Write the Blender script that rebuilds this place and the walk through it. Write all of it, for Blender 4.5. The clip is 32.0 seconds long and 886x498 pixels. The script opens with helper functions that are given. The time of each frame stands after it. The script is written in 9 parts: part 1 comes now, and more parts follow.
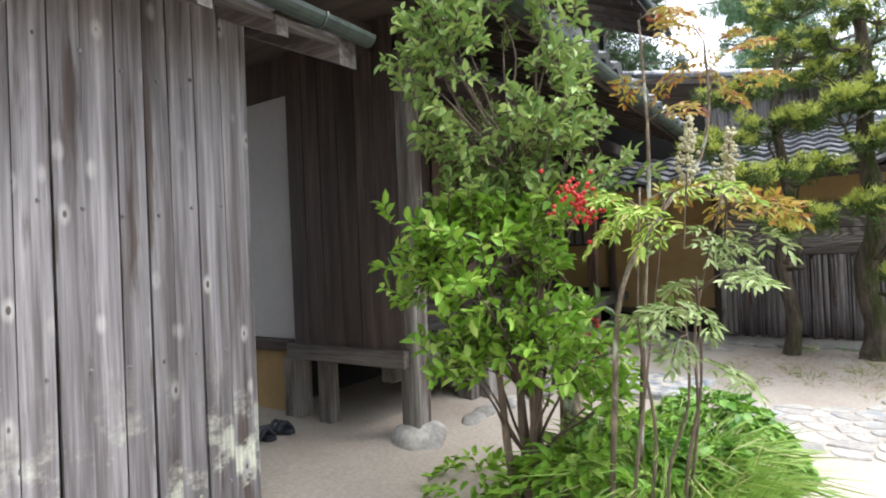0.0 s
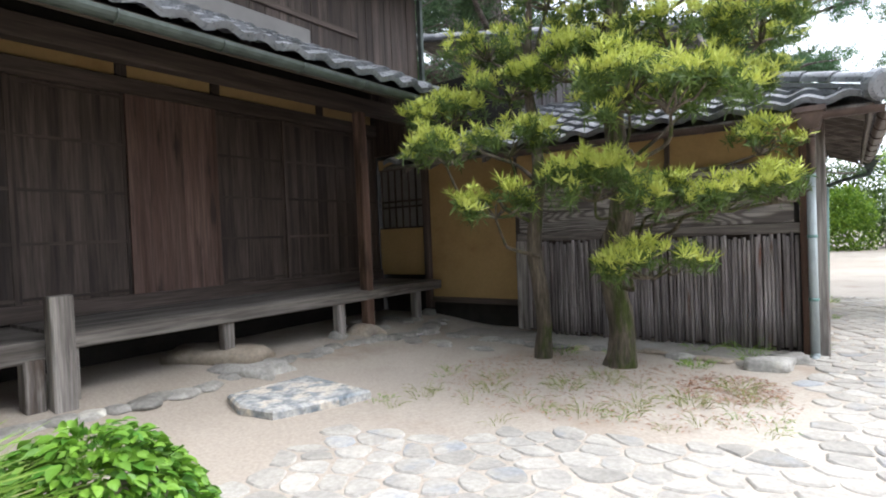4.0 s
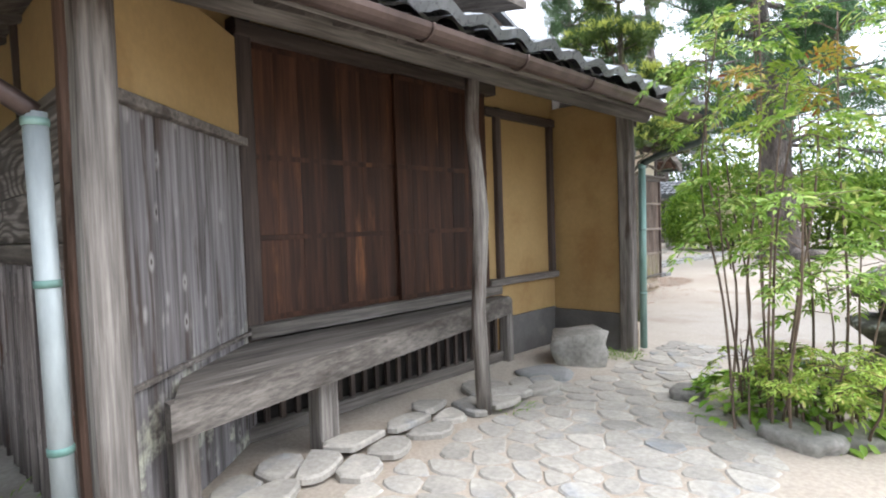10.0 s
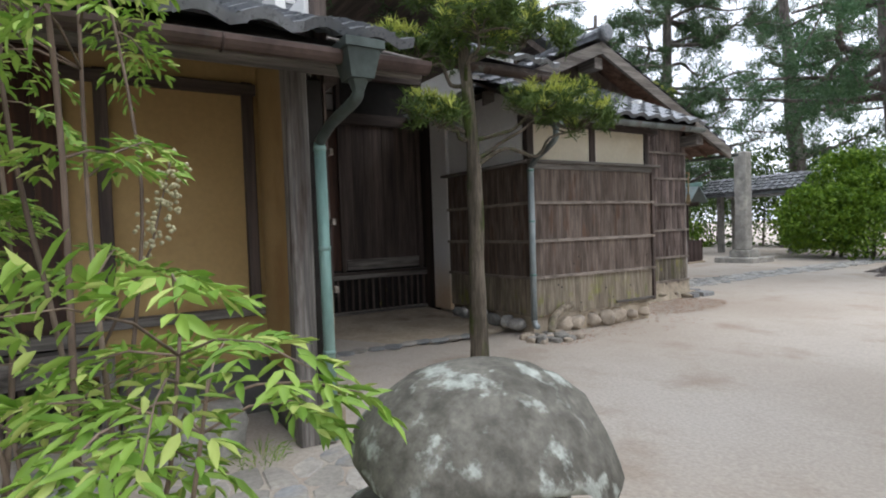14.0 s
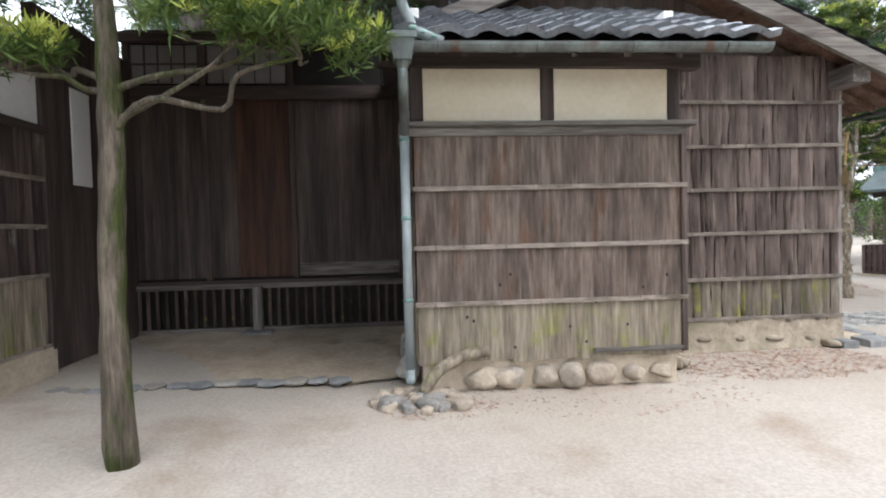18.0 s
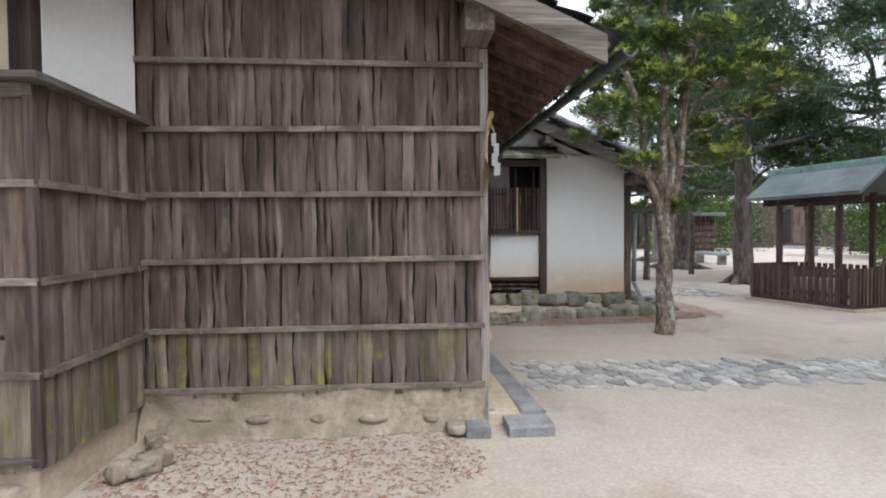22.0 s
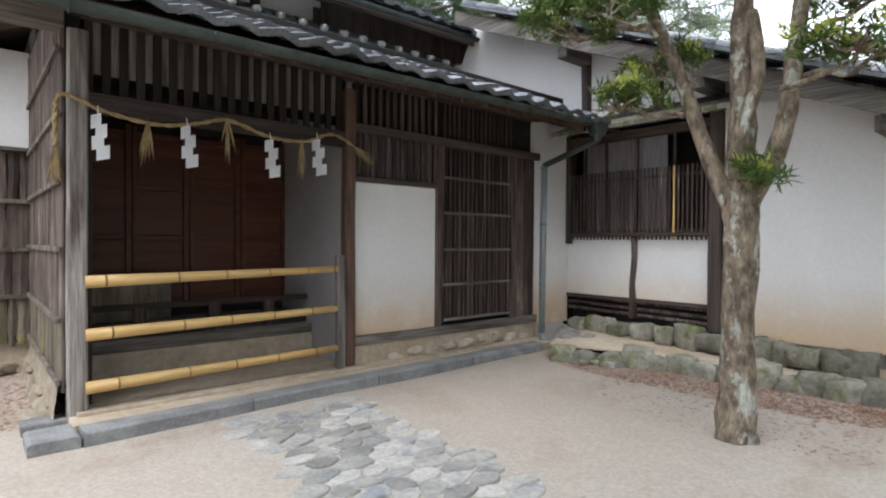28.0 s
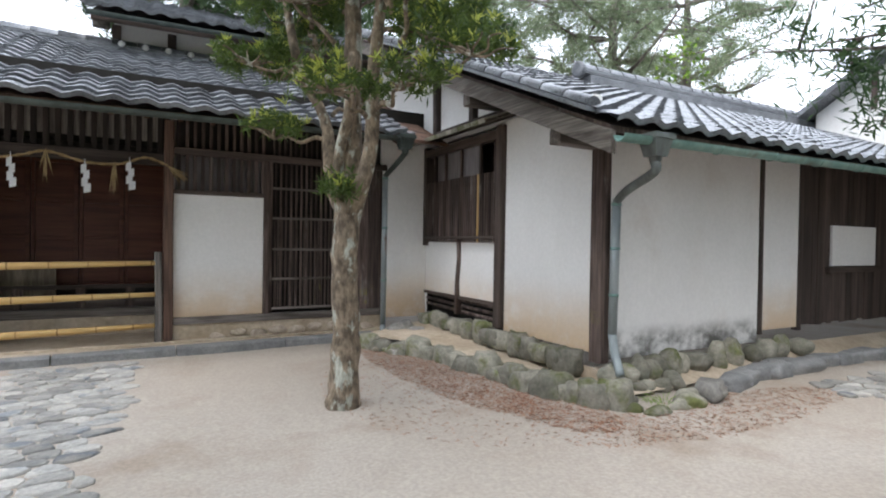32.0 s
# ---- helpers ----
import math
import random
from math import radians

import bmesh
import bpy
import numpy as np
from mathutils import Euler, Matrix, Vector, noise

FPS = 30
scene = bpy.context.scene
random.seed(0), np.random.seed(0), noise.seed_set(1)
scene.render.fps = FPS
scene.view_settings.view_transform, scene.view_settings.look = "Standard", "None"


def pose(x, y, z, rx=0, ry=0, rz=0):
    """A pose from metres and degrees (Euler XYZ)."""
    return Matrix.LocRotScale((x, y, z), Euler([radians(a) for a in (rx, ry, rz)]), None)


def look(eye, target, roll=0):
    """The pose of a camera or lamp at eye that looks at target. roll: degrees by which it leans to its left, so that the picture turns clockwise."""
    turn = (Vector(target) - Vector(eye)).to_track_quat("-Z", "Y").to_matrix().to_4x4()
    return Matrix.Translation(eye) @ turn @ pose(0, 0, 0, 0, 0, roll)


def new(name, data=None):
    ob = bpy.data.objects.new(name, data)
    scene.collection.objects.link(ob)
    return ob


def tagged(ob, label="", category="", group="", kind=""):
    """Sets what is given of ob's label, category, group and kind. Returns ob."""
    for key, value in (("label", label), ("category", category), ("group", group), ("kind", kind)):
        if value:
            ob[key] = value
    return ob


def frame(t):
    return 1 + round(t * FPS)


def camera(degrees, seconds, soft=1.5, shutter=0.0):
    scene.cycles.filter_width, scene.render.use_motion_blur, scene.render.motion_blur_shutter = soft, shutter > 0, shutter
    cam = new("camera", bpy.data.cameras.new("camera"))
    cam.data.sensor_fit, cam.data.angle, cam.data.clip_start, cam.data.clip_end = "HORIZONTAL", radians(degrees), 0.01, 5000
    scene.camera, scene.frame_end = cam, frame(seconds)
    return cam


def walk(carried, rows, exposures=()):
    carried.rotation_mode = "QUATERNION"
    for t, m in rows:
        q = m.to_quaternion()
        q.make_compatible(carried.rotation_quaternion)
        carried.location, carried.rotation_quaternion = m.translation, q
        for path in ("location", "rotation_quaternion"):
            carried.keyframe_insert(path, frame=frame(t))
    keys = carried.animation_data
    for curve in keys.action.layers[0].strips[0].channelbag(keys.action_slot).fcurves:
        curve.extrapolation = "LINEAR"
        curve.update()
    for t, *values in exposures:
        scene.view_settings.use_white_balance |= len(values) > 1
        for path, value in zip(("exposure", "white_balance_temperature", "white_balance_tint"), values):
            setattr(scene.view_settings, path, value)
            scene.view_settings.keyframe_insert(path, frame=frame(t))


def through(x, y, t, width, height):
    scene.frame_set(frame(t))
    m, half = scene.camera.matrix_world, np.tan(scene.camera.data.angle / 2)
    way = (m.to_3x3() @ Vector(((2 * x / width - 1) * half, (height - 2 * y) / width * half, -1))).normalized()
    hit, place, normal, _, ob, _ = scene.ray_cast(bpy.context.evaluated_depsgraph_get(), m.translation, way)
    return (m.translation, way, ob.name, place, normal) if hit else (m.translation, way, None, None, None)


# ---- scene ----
cam = camera(77.4, 32.0, 2.0)
PATH = [
    (0, (0.003, 0.011, 1.32), (-1.112, 1.671, 1.34), -2.5),
    (0.5, (0.285, 0.178, 1.282), (-0.798, 1.86, 1.291), -2.4),
    (1, (0.488, 0.403, 1.266), (-0.591, 2.087, 1.263), -2.2),
    (1.5, (0.689, 0.774, 1.259), (-0.387, 2.459, 1.225), -2.0),
    (2, (0.958, 1.118, 1.243), (-0.113, 2.807, 1.204), -2.1),
    (2.5, (1.17, 1.453, 1.255), (0.1, 3.142, 1.211), -2.0),
    (3, (1.411, 1.839, 1.257), (0.23, 3.453, 1.212), -2.2),
    (3.5, (1.707, 2.149, 1.225), (0.516, 3.755, 1.181), -2.2),
    (4, (2.044, 2.469, 1.213), (0.856, 4.077, 1.171), -2.4),
    (4.5, (2.326, 2.855, 1.194), (1.142, 4.467, 1.144), -2.5),
    (6.5, (3.2, 4.311, 1.243), (1.855, 5.789, 1.174), -2.5),
    (7, (3.398, 4.715, 1.24), (2.051, 6.192, 1.171), -2.4),
    (7.5, (3.413, 5.212, 1.168), (2.052, 6.676, 1.102), -2.4),
    (8, (3.429, 5.684, 1.207), (2.064, 7.144, 1.141), -2.2),
    (8.5, (3.548, 6.177, 1.225), (2.183, 7.638, 1.155), -2.1),
    (9, (3.613, 6.653, 1.186), (2.24, 8.106, 1.108), -2.0),
    (9.5, (3.669, 7.114, 1.243), (2.288, 8.558, 1.16), -2.1),
    (10, (3.852, 7.562, 1.228), (2.476, 9.012, 1.148), -2.0),
    (10.5, (3.931, 7.97, 1.19), (2.556, 9.421, 1.113), -1.8),
    (11, (4.033, 8.486, 1.203), (2.653, 9.932, 1.123), -2.0),
    (11.5, (4.242, 9.011, 1.194), (2.853, 10.448, 1.113), -2.3),
    (12, (4.346, 9.46, 1.222), (2.952, 10.891, 1.136), -2.4),
    (12.5, (4.456, 9.957, 1.23), (3.059, 11.386, 1.146), -2.3),
    (13, (4.627, 10.43, 1.209), (3.126, 11.75, 1.131), -2.2),
    (13.5, (4.678, 10.836, 1.166), (3.014, 11.943, 1.102), -2.1),
    (14, (4.686, 11.329, 1.22), (2.977, 12.367, 1.154), -2.0),
    (14.5, (4.744, 11.846, 1.205), (3.014, 12.847, 1.139), -1.5),
    (16.5, (4.399, 13.748, 1.214), (2.498, 14.365, 1.144), -1.3),
    (17, (4.242, 14.326, 1.254), (2.311, 14.84, 1.18), -1.3),
    (17.5, (4.11, 14.882, 1.211), (2.139, 15.215, 1.144), -1.5),
    (18, (3.94, 15.36, 1.189), (1.949, 15.538, 1.124), -1.4),
    (18.5, (3.711, 15.897, 1.245), (1.718, 16.047, 1.177), -1.4),
    (19, (3.506, 16.397, 1.247), (1.514, 16.561, 1.177), -1.2),
    (19.5, (3.326, 16.858, 1.218), (1.333, 17.016, 1.147), -1.0),
    (20, (3.134, 17.359, 1.259), (1.141, 17.509, 1.197), -1.0),
    (20.5, (3.011, 17.882, 1.259), (1.017, 18.031, 1.204), -1.0),
    (21, (2.834, 18.35, 1.213), (0.841, 18.498, 1.152), -0.8),
    (21.5, (2.599, 18.844, 1.232), (0.606, 18.992, 1.174), -0.7),
    (22, (2.43, 19.323, 1.264), (0.437, 19.469, 1.207), -0.5),
    (22.5, (2.129, 19.745, 1.219), (0.133, 19.866, 1.166), -0.3),
    (23, (1.876, 20.134, 1.214), (-0.121, 20.231, 1.162), -0.3),
    (23.5, (1.613, 20.574, 1.235), (-0.386, 20.545, 1.188), -0.4),
    (24, (1.302, 21.019, 1.181), (-0.695, 20.924, 1.134), -0.3),
    (24.5, (0.999, 21.449, 1.193), (-0.998, 21.348, 1.148), -0.3),
    (26.5, (-0.012, 23.194, 1.164), (-1.789, 22.277, 1.148), 0.0),
    (27, (-0.317, 23.543, 1.132), (-1.93, 22.361, 1.108), 0.4),
    (27.5, (-0.578, 23.821, 1.116), (-2.085, 22.507, 1.095), 0.3),
    (28, (-0.811, 24.11, 1.159), (-2.116, 22.595, 1.134), 0.4),
    (28.5, (-1.062, 24.33, 1.127), (-2.169, 22.665, 1.097), 0.5),
    (29, (-1.309, 24.593, 1.17), (-2.36, 22.891, 1.142), 0.6),
    (29.5, (-1.497, 24.927, 1.194), (-2.23, 23.067, 1.163), 0.6),
    (30, (-1.785, 25.201, 1.148), (-2.373, 23.29, 1.109), 0.7),
    (30.5, (-2.179, 25.524, 1.178), (-2.876, 23.65, 1.145), 0.8),
    (31, (-2.474, 26.038, 1.166), (-3.355, 24.242, 1.14), 0.9),
    (31.5, (-2.786, 26.374, 1.125), (-3.725, 24.608, 1.101), 0.9),
    (32, (-3.11, 26.726, 1.2), (-4.069, 24.972, 1.175), 0.9),
]
EXPOSURES = [(0, 1.7), (2, 1.47), (3, 1.5), (8, 1.48), (9, 1.7), (10, 1.55), (12, 1.1), (13, 0.85), (14, 0.75), (17, 1.36), (19, 1.45), (21, 1.27), (23, 0.82), (24, 0.65), (27, 1.25), (28, 1.34), (29, 1.52), (30, 1.48), (32, 1.36)]
walk(cam, [(t, look(eye, target, roll)) for t, eye, target, roll in PATH], EXPOSURES)

# ---- light: a bright, thinly overcast day ----
world = bpy.data.worlds.new("sky")
scene.world = world
world.use_nodes = True
wt = world.node_tree
sky = wt.nodes.new("ShaderNodeTexSky")
sky.sky_type, sky.sun_disc = "NISHITA", False
sky.sun_elevation, sky.sun_rotation = radians(60), radians(52)
sky.air_density, sky.dust_density, sky.ozone_density = 1.0, 3.0, 1.0
cloud = wt.nodes.new("ShaderNodeMix")
cloud.data_type = "RGBA"
cloud.inputs[0].default_value = 0.78
cloud.inputs[7].default_value = (8.9, 9.6, 10.9, 1)
wt.links.new(sky.outputs[0], cloud.inputs[6])
wt.links.new(cloud.outputs[2], wt.nodes["Background"].inputs[0])
wt.nodes["Background"].inputs[1].default_value = 0.13
sun = new("sun", bpy.data.lights.new("sun", "SUN"))
sun.data.energy, sun.data.angle, sun.data.color = 1.4, radians(50), (0.98, 0.98, 1.0)
sun.matrix_world = look((9, 19, 20), (0, 12, 0))


# ---- materials ----
def nodes_of(name):
    m = bpy.data.materials.new(name)
    m.use_nodes = True
    t = m.node_tree
    return m, t, t.nodes["Principled BSDF"]


def add(t, kind, **kw):
    n = t.nodes.new(kind)
    for k, v in kw.items():
        n.inputs[k.replace("_", " ")].default_value = v
    return n


def mixed(t, fac, a, b, blend="MIX"):
    n = t.nodes.new("ShaderNodeMix")
    n.data_type, n.blend_type = "RGBA", blend
    for i, v in ((0, fac), (6, a), (7, b)):
        if hasattr(v, "links"):
            t.links.new(v, n.inputs[i])
        else:
            n.inputs[i].default_value = v if i == 0 else (*v, 1)
    return n.outputs[2]


def ramp(t, src, lo, hi, a=0.0, b=1.0):
    n = t.nodes.new("ShaderNodeMapRange")
    n.interpolation_type = "SMOOTHSTEP"
    t.links.new(src, n.inputs[0])
    for i, v in ((1, lo), (2, hi), (3, a), (4, b)):
        n.inputs[i].default_value = v
    return n.outputs[0]


def surf(name, c1, c2, grain=(6, 6, 6), coarse=(1.1, 1.1, 1.1), c3=None, patch=(0.55, 0.7), rough=0.85, bump=0.4, depth=0.01, metal=0.0, vary=0.25, fine=0.35, moss=None, island=False, spec=0.3, knots=None):
    """Two scales of noise in world space between two colours, a third in patches, and relief from the grain."""
    m, t, b = nodes_of(name)
    g = add(t, "ShaderNodeNewGeometry")
    info = add(t, "ShaderNodeObjectInfo")
    rnd = g.outputs["Random Per Island"] if island else info.outputs["Random"]
    off = t.nodes.new("ShaderNodeVectorMath")
    off.operation = "MULTIPLY_ADD"
    t.links.new(rnd, off.inputs[0])
    off.inputs[1].default_value = (17.0, 29.0, 13.0)
    t.links.new(g.outputs["Position"], off.inputs[2])

    def noise_of(scale, detail, rgh=0.6):
        mp = t.nodes.new("ShaderNodeVectorMath")
        mp.operation = "MULTIPLY"
        t.links.new(off.outputs[0], mp.inputs[0])
        mp.inputs[1].default_value = scale
        n = add(t, "ShaderNodeTexNoise", Scale=1.0, Detail=detail, Roughness=rgh)
        t.links.new(mp.outputs[0], n.inputs["Vector"])
        return n.outputs[0]

    big, small = noise_of(coarse, 4), noise_of(grain, 6, 0.65)
    col = mixed(t, ramp(t, big, 0.3, 0.7), c1, c2)
    if c3:
        col = mixed(t, ramp(t, noise_of([0.6 * v + 0.7 for v in coarse], 5), *patch), col, c3)
    if moss:
        mc, z0, z1, th, *soft = moss
        sep = t.nodes.new("ShaderNodeSeparateXYZ")
        t.links.new(g.outputs["Position"], sep.inputs[0])
        k = t.nodes.new("ShaderNodeMath")
        k.operation = "MULTIPLY"
        t.links.new(ramp(t, sep.outputs[2], z1, z0), k.inputs[0])
        t.links.new(ramp(t, noise_of((2.6, 2.6, 3.2), 6, 0.7), th, th + (soft[0] if soft else 0.14)), k.inputs[1])
        col = mixed(t, k.outputs[0], col, mc)
    if knots:
        scale, pale, deep = knots
        mp = t.nodes.new("ShaderNodeVectorMath")
        mp.operation = "MULTIPLY"
        t.links.new(off.outputs[0], mp.inputs[0])
        mp.inputs[1].default_value = scale
        vo = t.nodes.new("ShaderNodeTexVoronoi")
        vo.inputs["Scale"].default_value = 1.0
        t.links.new(mp.outputs[0], vo.inputs["Vector"])
        col = mixed(t, ramp(t, vo.outputs["Distance"], 0.24, 0.1), col, pale)
        col = mixed(t, ramp(t, vo.outputs["Distance"], 0.085, 0.05), col, deep)
    k = t.nodes.new("ShaderNodeMath")
    k.operation = "MULTIPLY_ADD"
    t.links.new(rnd, k.inputs[0])
    k.inputs[1].default_value, k.inputs[2].default_value = 2 * vary, 1 - vary
    k2 = t.nodes.new("ShaderNodeMath")
    k2.operation = "MULTIPLY"
    t.links.new(ramp(t, small, 0.25, 0.75, 1 - fine, 1 + fine), k2.inputs[0])
    t.links.new(k.outputs[0], k2.inputs[1])
    sc = t.nodes.new("ShaderNodeVectorMath")
    sc.operation = "SCALE"
    t.links.new(col, sc.inputs[0])
    t.links.new(k2.outputs[0], sc.inputs["Scale"])
    t.links.new(sc.outputs[0], b.inputs["Base Color"])
    t.links.new(ramp(t, small, 0.2, 0.8, max(0.05, rough - 0.12), min(1, rough + 0.1)), b.inputs["Roughness"])
    b.inputs["Metallic"].default_value = metal
    b.inputs["Specular IOR Level"].default_value = spec
    if bump:
        bp = add(t, "ShaderNodeBump", Strength=bump, Distance=depth)
        t.links.new(small, bp.inputs["Height"])
        t.links.new(bp.outputs[0], b.inputs["Normal"])
    return m


def leafy(name, c1, c2, c3=None, share=0.85, rough=0.5, through=0.25, single=False):
    """Leaf colours that differ leaf by leaf, with some light passing through."""
    m, t, b = nodes_of(name)
    g = add(t, "ShaderNodeNewGeometry")
    r = g.outputs["Random Per Island"]
    if single:
        r = add(t, "ShaderNodeObjectInfo").outputs["Random"]
    col = mixed(t, r, c1, c2)
    if c3:
        col = mixed(t, ramp(t, r, share, share + 0.02), col, c3)
    t.links.new(col, b.inputs["Base Color"])
    b.inputs["Roughness"].default_value = rough
    b.inputs["Specular IOR Level"].default_value = 0.35
    tr = t.nodes.new("ShaderNodeBsdfTranslucent")
    t.links.new(col, tr.inputs[0])
    mx = t.nodes.new("ShaderNodeMixShader")
    mx.inputs[0].default_value = through
    t.links.new(b.outputs[0], mx.inputs[1])
    t.links.new(tr.outputs[0], mx.inputs[2])
    t.links.new(mx.outputs[0], t.nodes["Material Output"].inputs[0])
    return m


def rings(name, c1, c2, scale, lines):
    """Flat-sawn wood: growth rings as level lines of a slow noise, under a fine grain."""
    m, t, b = nodes_of(name)
    g = add(t, "ShaderNodeNewGeometry")
    info = add(t, "ShaderNodeObjectInfo")
    off = t.nodes.new("ShaderNodeVectorMath")
    off.operation = "MULTIPLY_ADD"
    t.links.new(info.outputs["Random"], off.inputs[0])
    off.inputs[1].default_value = (17.0, 29.0, 13.0)
    t.links.new(g.outputs["Position"], off.inputs[2])
    out = []
    for sc, det in ((scale, 1.0), ((3, 60, 60), 5.0)):
        mp = t.nodes.new("ShaderNodeVectorMath")
        mp.operation = "MULTIPLY"
        t.links.new(off.outputs[0], mp.inputs[0])
        mp.inputs[1].default_value = sc
        n = add(t, "ShaderNodeTexNoise", Scale=1.0, Detail=det)
        t.links.new(mp.outputs[0], n.inputs["Vector"])
        out.append(n.outputs[0])
    k = t.nodes.new("ShaderNodeMath")
    k.operation = "MULTIPLY"
    k.inputs[1].default_value = lines * 2 * math.pi / 3
    t.links.new(out[0], k.inputs[0])
    si = t.nodes.new("ShaderNodeMath")
    si.operation = "SINE"
    t.links.new(k.outputs[0], si.inputs[0])
    ring = ramp(t, si.outputs[0], -0.9, 0.6)
    col = mixed(t, ring, c1, c2)
    col = mixed(t, ramp(t, out[1], 0.35, 0.75), col, [v * 0.6 for v in c1])
    t.links.new(col, b.inputs["Base Color"])
    b.inputs["Roughness"].default_value = 0.85
    bp = add(t, "ShaderNodeBump", Strength=0.6, Distance=0.006)
    t.links.new(ring, bp.inputs["Height"])
    t.links.new(bp.outputs[0], b.inputs["Normal"])
    return m


VZ, VX, VY = (55, 55, 2.2), (2.2, 55, 55), (55, 2.2, 55)
CZ, CX, CY = (9, 9, 0.7), (0.7, 9, 9), (9, 0.7, 9)
M_SAND = surf("sandy_ground", (0.37, 0.318, 0.264), (0.455, 0.41, 0.355), (45, 45, 45), (0.5, 0.5, 0.5), (0.33, 0.268, 0.212), (0.46, 0.72), 0.95, 0.35, 0.006, 0, 0, 0.16)
M_HUT = surf("silver_boards", (0.115, 0.102, 0.1), (0.27, 0.255, 0.258), (60, 60, 1.6), (22, 22, 0.9), (0.09, 0.07, 0.062), (0.54, 0.68), 0.85, 0.7, 0.01, 0, 0.2, 0.32, ((0.62, 0.62, 0.5), 0.3, 1.0, 0.5), knots=((9, 9, 4.5), (0.34, 0.322, 0.31), (0.09, 0.075, 0.065)))
M_OLD = surf("old_brown_boards", (0.042, 0.028, 0.024), (0.125, 0.093, 0.08), (38, 38, 1.7), (8, 8, 0.9), (0.2, 0.178, 0.162), (0.6, 0.72), 0.85, 0.9, 0.014, 0, 0.28, 0.55, ((0.17, 0.165, 0.03), 0.2, 0.9, 0.57))
M_PLANK = surf("grey_brown_wide_boards", (0.075, 0.054, 0.043), (0.175, 0.135, 0.11), (34, 34, 3.0), (9, 9, 1.5), (0.115, 0.068, 0.046), (0.54, 0.7), 0.87, 0.6, 0.008, 0, 0.09, 0.42, ((0.2, 0.19, 0.05), 0.2, 0.8, 0.6))
M_STRIP = surf("bark_strip_boards", (0.06, 0.043, 0.037), (0.15, 0.115, 0.1), (30, 30, 2.4), (6, 6, 1.6), (0.2, 0.17, 0.15), (0.6, 0.74), 0.88, 0.8, 0.012, 0, 0.3, 0.38)
M_STRIPLOW = surf("mossy_bark_strip_boards", (0.085, 0.07, 0.055), (0.17, 0.145, 0.115), (30, 30, 2.4), (6, 6, 1.6), (0.11, 0.105, 0.045), (0.5, 0.7), 0.88, 0.8, 0.012, 0, 0.25, 0.35, ((0.24, 0.22, 0.03), 0.3, 0.85, 0.52, 0.2))
M_OLDLOW = surf("weathered_low_boards", (0.15, 0.12, 0.088), (0.29, 0.245, 0.185), (34, 34, 3.0), (9, 9, 1.4), (0.15, 0.15, 0.07), (0.55, 0.75), 0.88, 0.6, 0.008, 0, 0.08, 0.38, ((0.22, 0.22, 0.06), 0.15, 0.75, 0.54))
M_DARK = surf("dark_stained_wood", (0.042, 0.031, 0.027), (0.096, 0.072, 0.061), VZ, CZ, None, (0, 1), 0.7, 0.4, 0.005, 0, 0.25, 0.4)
M_DARKX = surf("dark_beam_along_x", (0.04, 0.03, 0.025), (0.095, 0.072, 0.062), VX, CX, None, (0, 1), 0.75, 0.4, 0.005, 0, 0.2, 0.4)
M_DARKY = surf("dark_beam_along_y", (0.04, 0.03, 0.025), (0.095, 0.072, 0.062), VY, CY, None, (0, 1), 0.75, 0.4, 0.005, 0, 0.2, 0.4)
# much darker than the other wood, for the slats over the gateway
M_NEARBLACK = surf("sooty_wood", (0.018, 0.014, 0.012), (0.04, 0.03, 0.026), VZ, CZ, None, (0, 1), 0.7, 0.4, 0.005, 0, 0.25, 0.4)
M_PINK = surf("bleached_shutter", (0.1, 0.058, 0.047), (0.17, 0.11, 0.09), VZ, CZ, (0.06, 0.04, 0.035), (0.55, 0.7), 0.8, 0.5, 0.006, 0, 0.15, 0.35)
M_WARM = surf("warm_shutter_boards", (0.026, 0.012, 0.008), (0.07, 0.03, 0.017), VZ, CZ, (0.15, 0.06, 0.026), (0.58, 0.8), 0.6, 0.4, 0.005, 0, 0.35, 0.4)
M_GREYX = surf("grey_wood_along_x", (0.105, 0.09, 0.08), (0.22, 0.195, 0.175), VX, CX, (0.07, 0.058, 0.05), (0.5, 0.7), 0.85, 0.6, 0.008, 0, 0.15, 0.45)
M_GREYY = surf("grey_wood_along_y", (0.1, 0.088, 0.078), (0.2, 0.18, 0.16), VY, CY, (0.07, 0.058, 0.05), (0.5, 0.7), 0.85, 0.6, 0.008, 0, 0.15, 0.45)
M_GREYZ = surf("grey_wood_upright", (0.11, 0.097, 0.088), (0.29, 0.265, 0.24), VZ, CZ, (0.07, 0.05, 0.04), (0.5, 0.7), 0.85, 0.7, 0.012, 0, 0.15, 0.45)
M_REDZ = surf("reddish_post", (0.09, 0.05, 0.035), (0.16, 0.1, 0.075), VZ, CZ, (0.05, 0.03, 0.02), (0.5, 0.7), 0.8, 0.5, 0.006, 0, 0.1, 0.4)
M_REDDOOR = surf("red_brown_doors", (0.075, 0.027, 0.018), (0.13, 0.048, 0.03), VX, CX, None, (0, 1), 0.5, 0.2, 0.003, 0, 0.1, 0.2)
M_BATTEND = surf("dark_split_bamboo_batten", (0.1, 0.082, 0.068), (0.2, 0.168, 0.14), (10, 10, 60), (3, 3, 9), (0.07, 0.055, 0.045), (0.55, 0.75), 0.8, 0.4, 0.004, 0, 0.2, 0.3)
M_BATTEN = surf("split_bamboo_batten", (0.16, 0.13, 0.105), (0.3, 0.25, 0.21), (10, 10, 60), (3, 3, 9), (0.1, 0.08, 0.06), (0.55, 0.75), 0.8, 0.4, 0.004, 0, 0.2, 0.3)
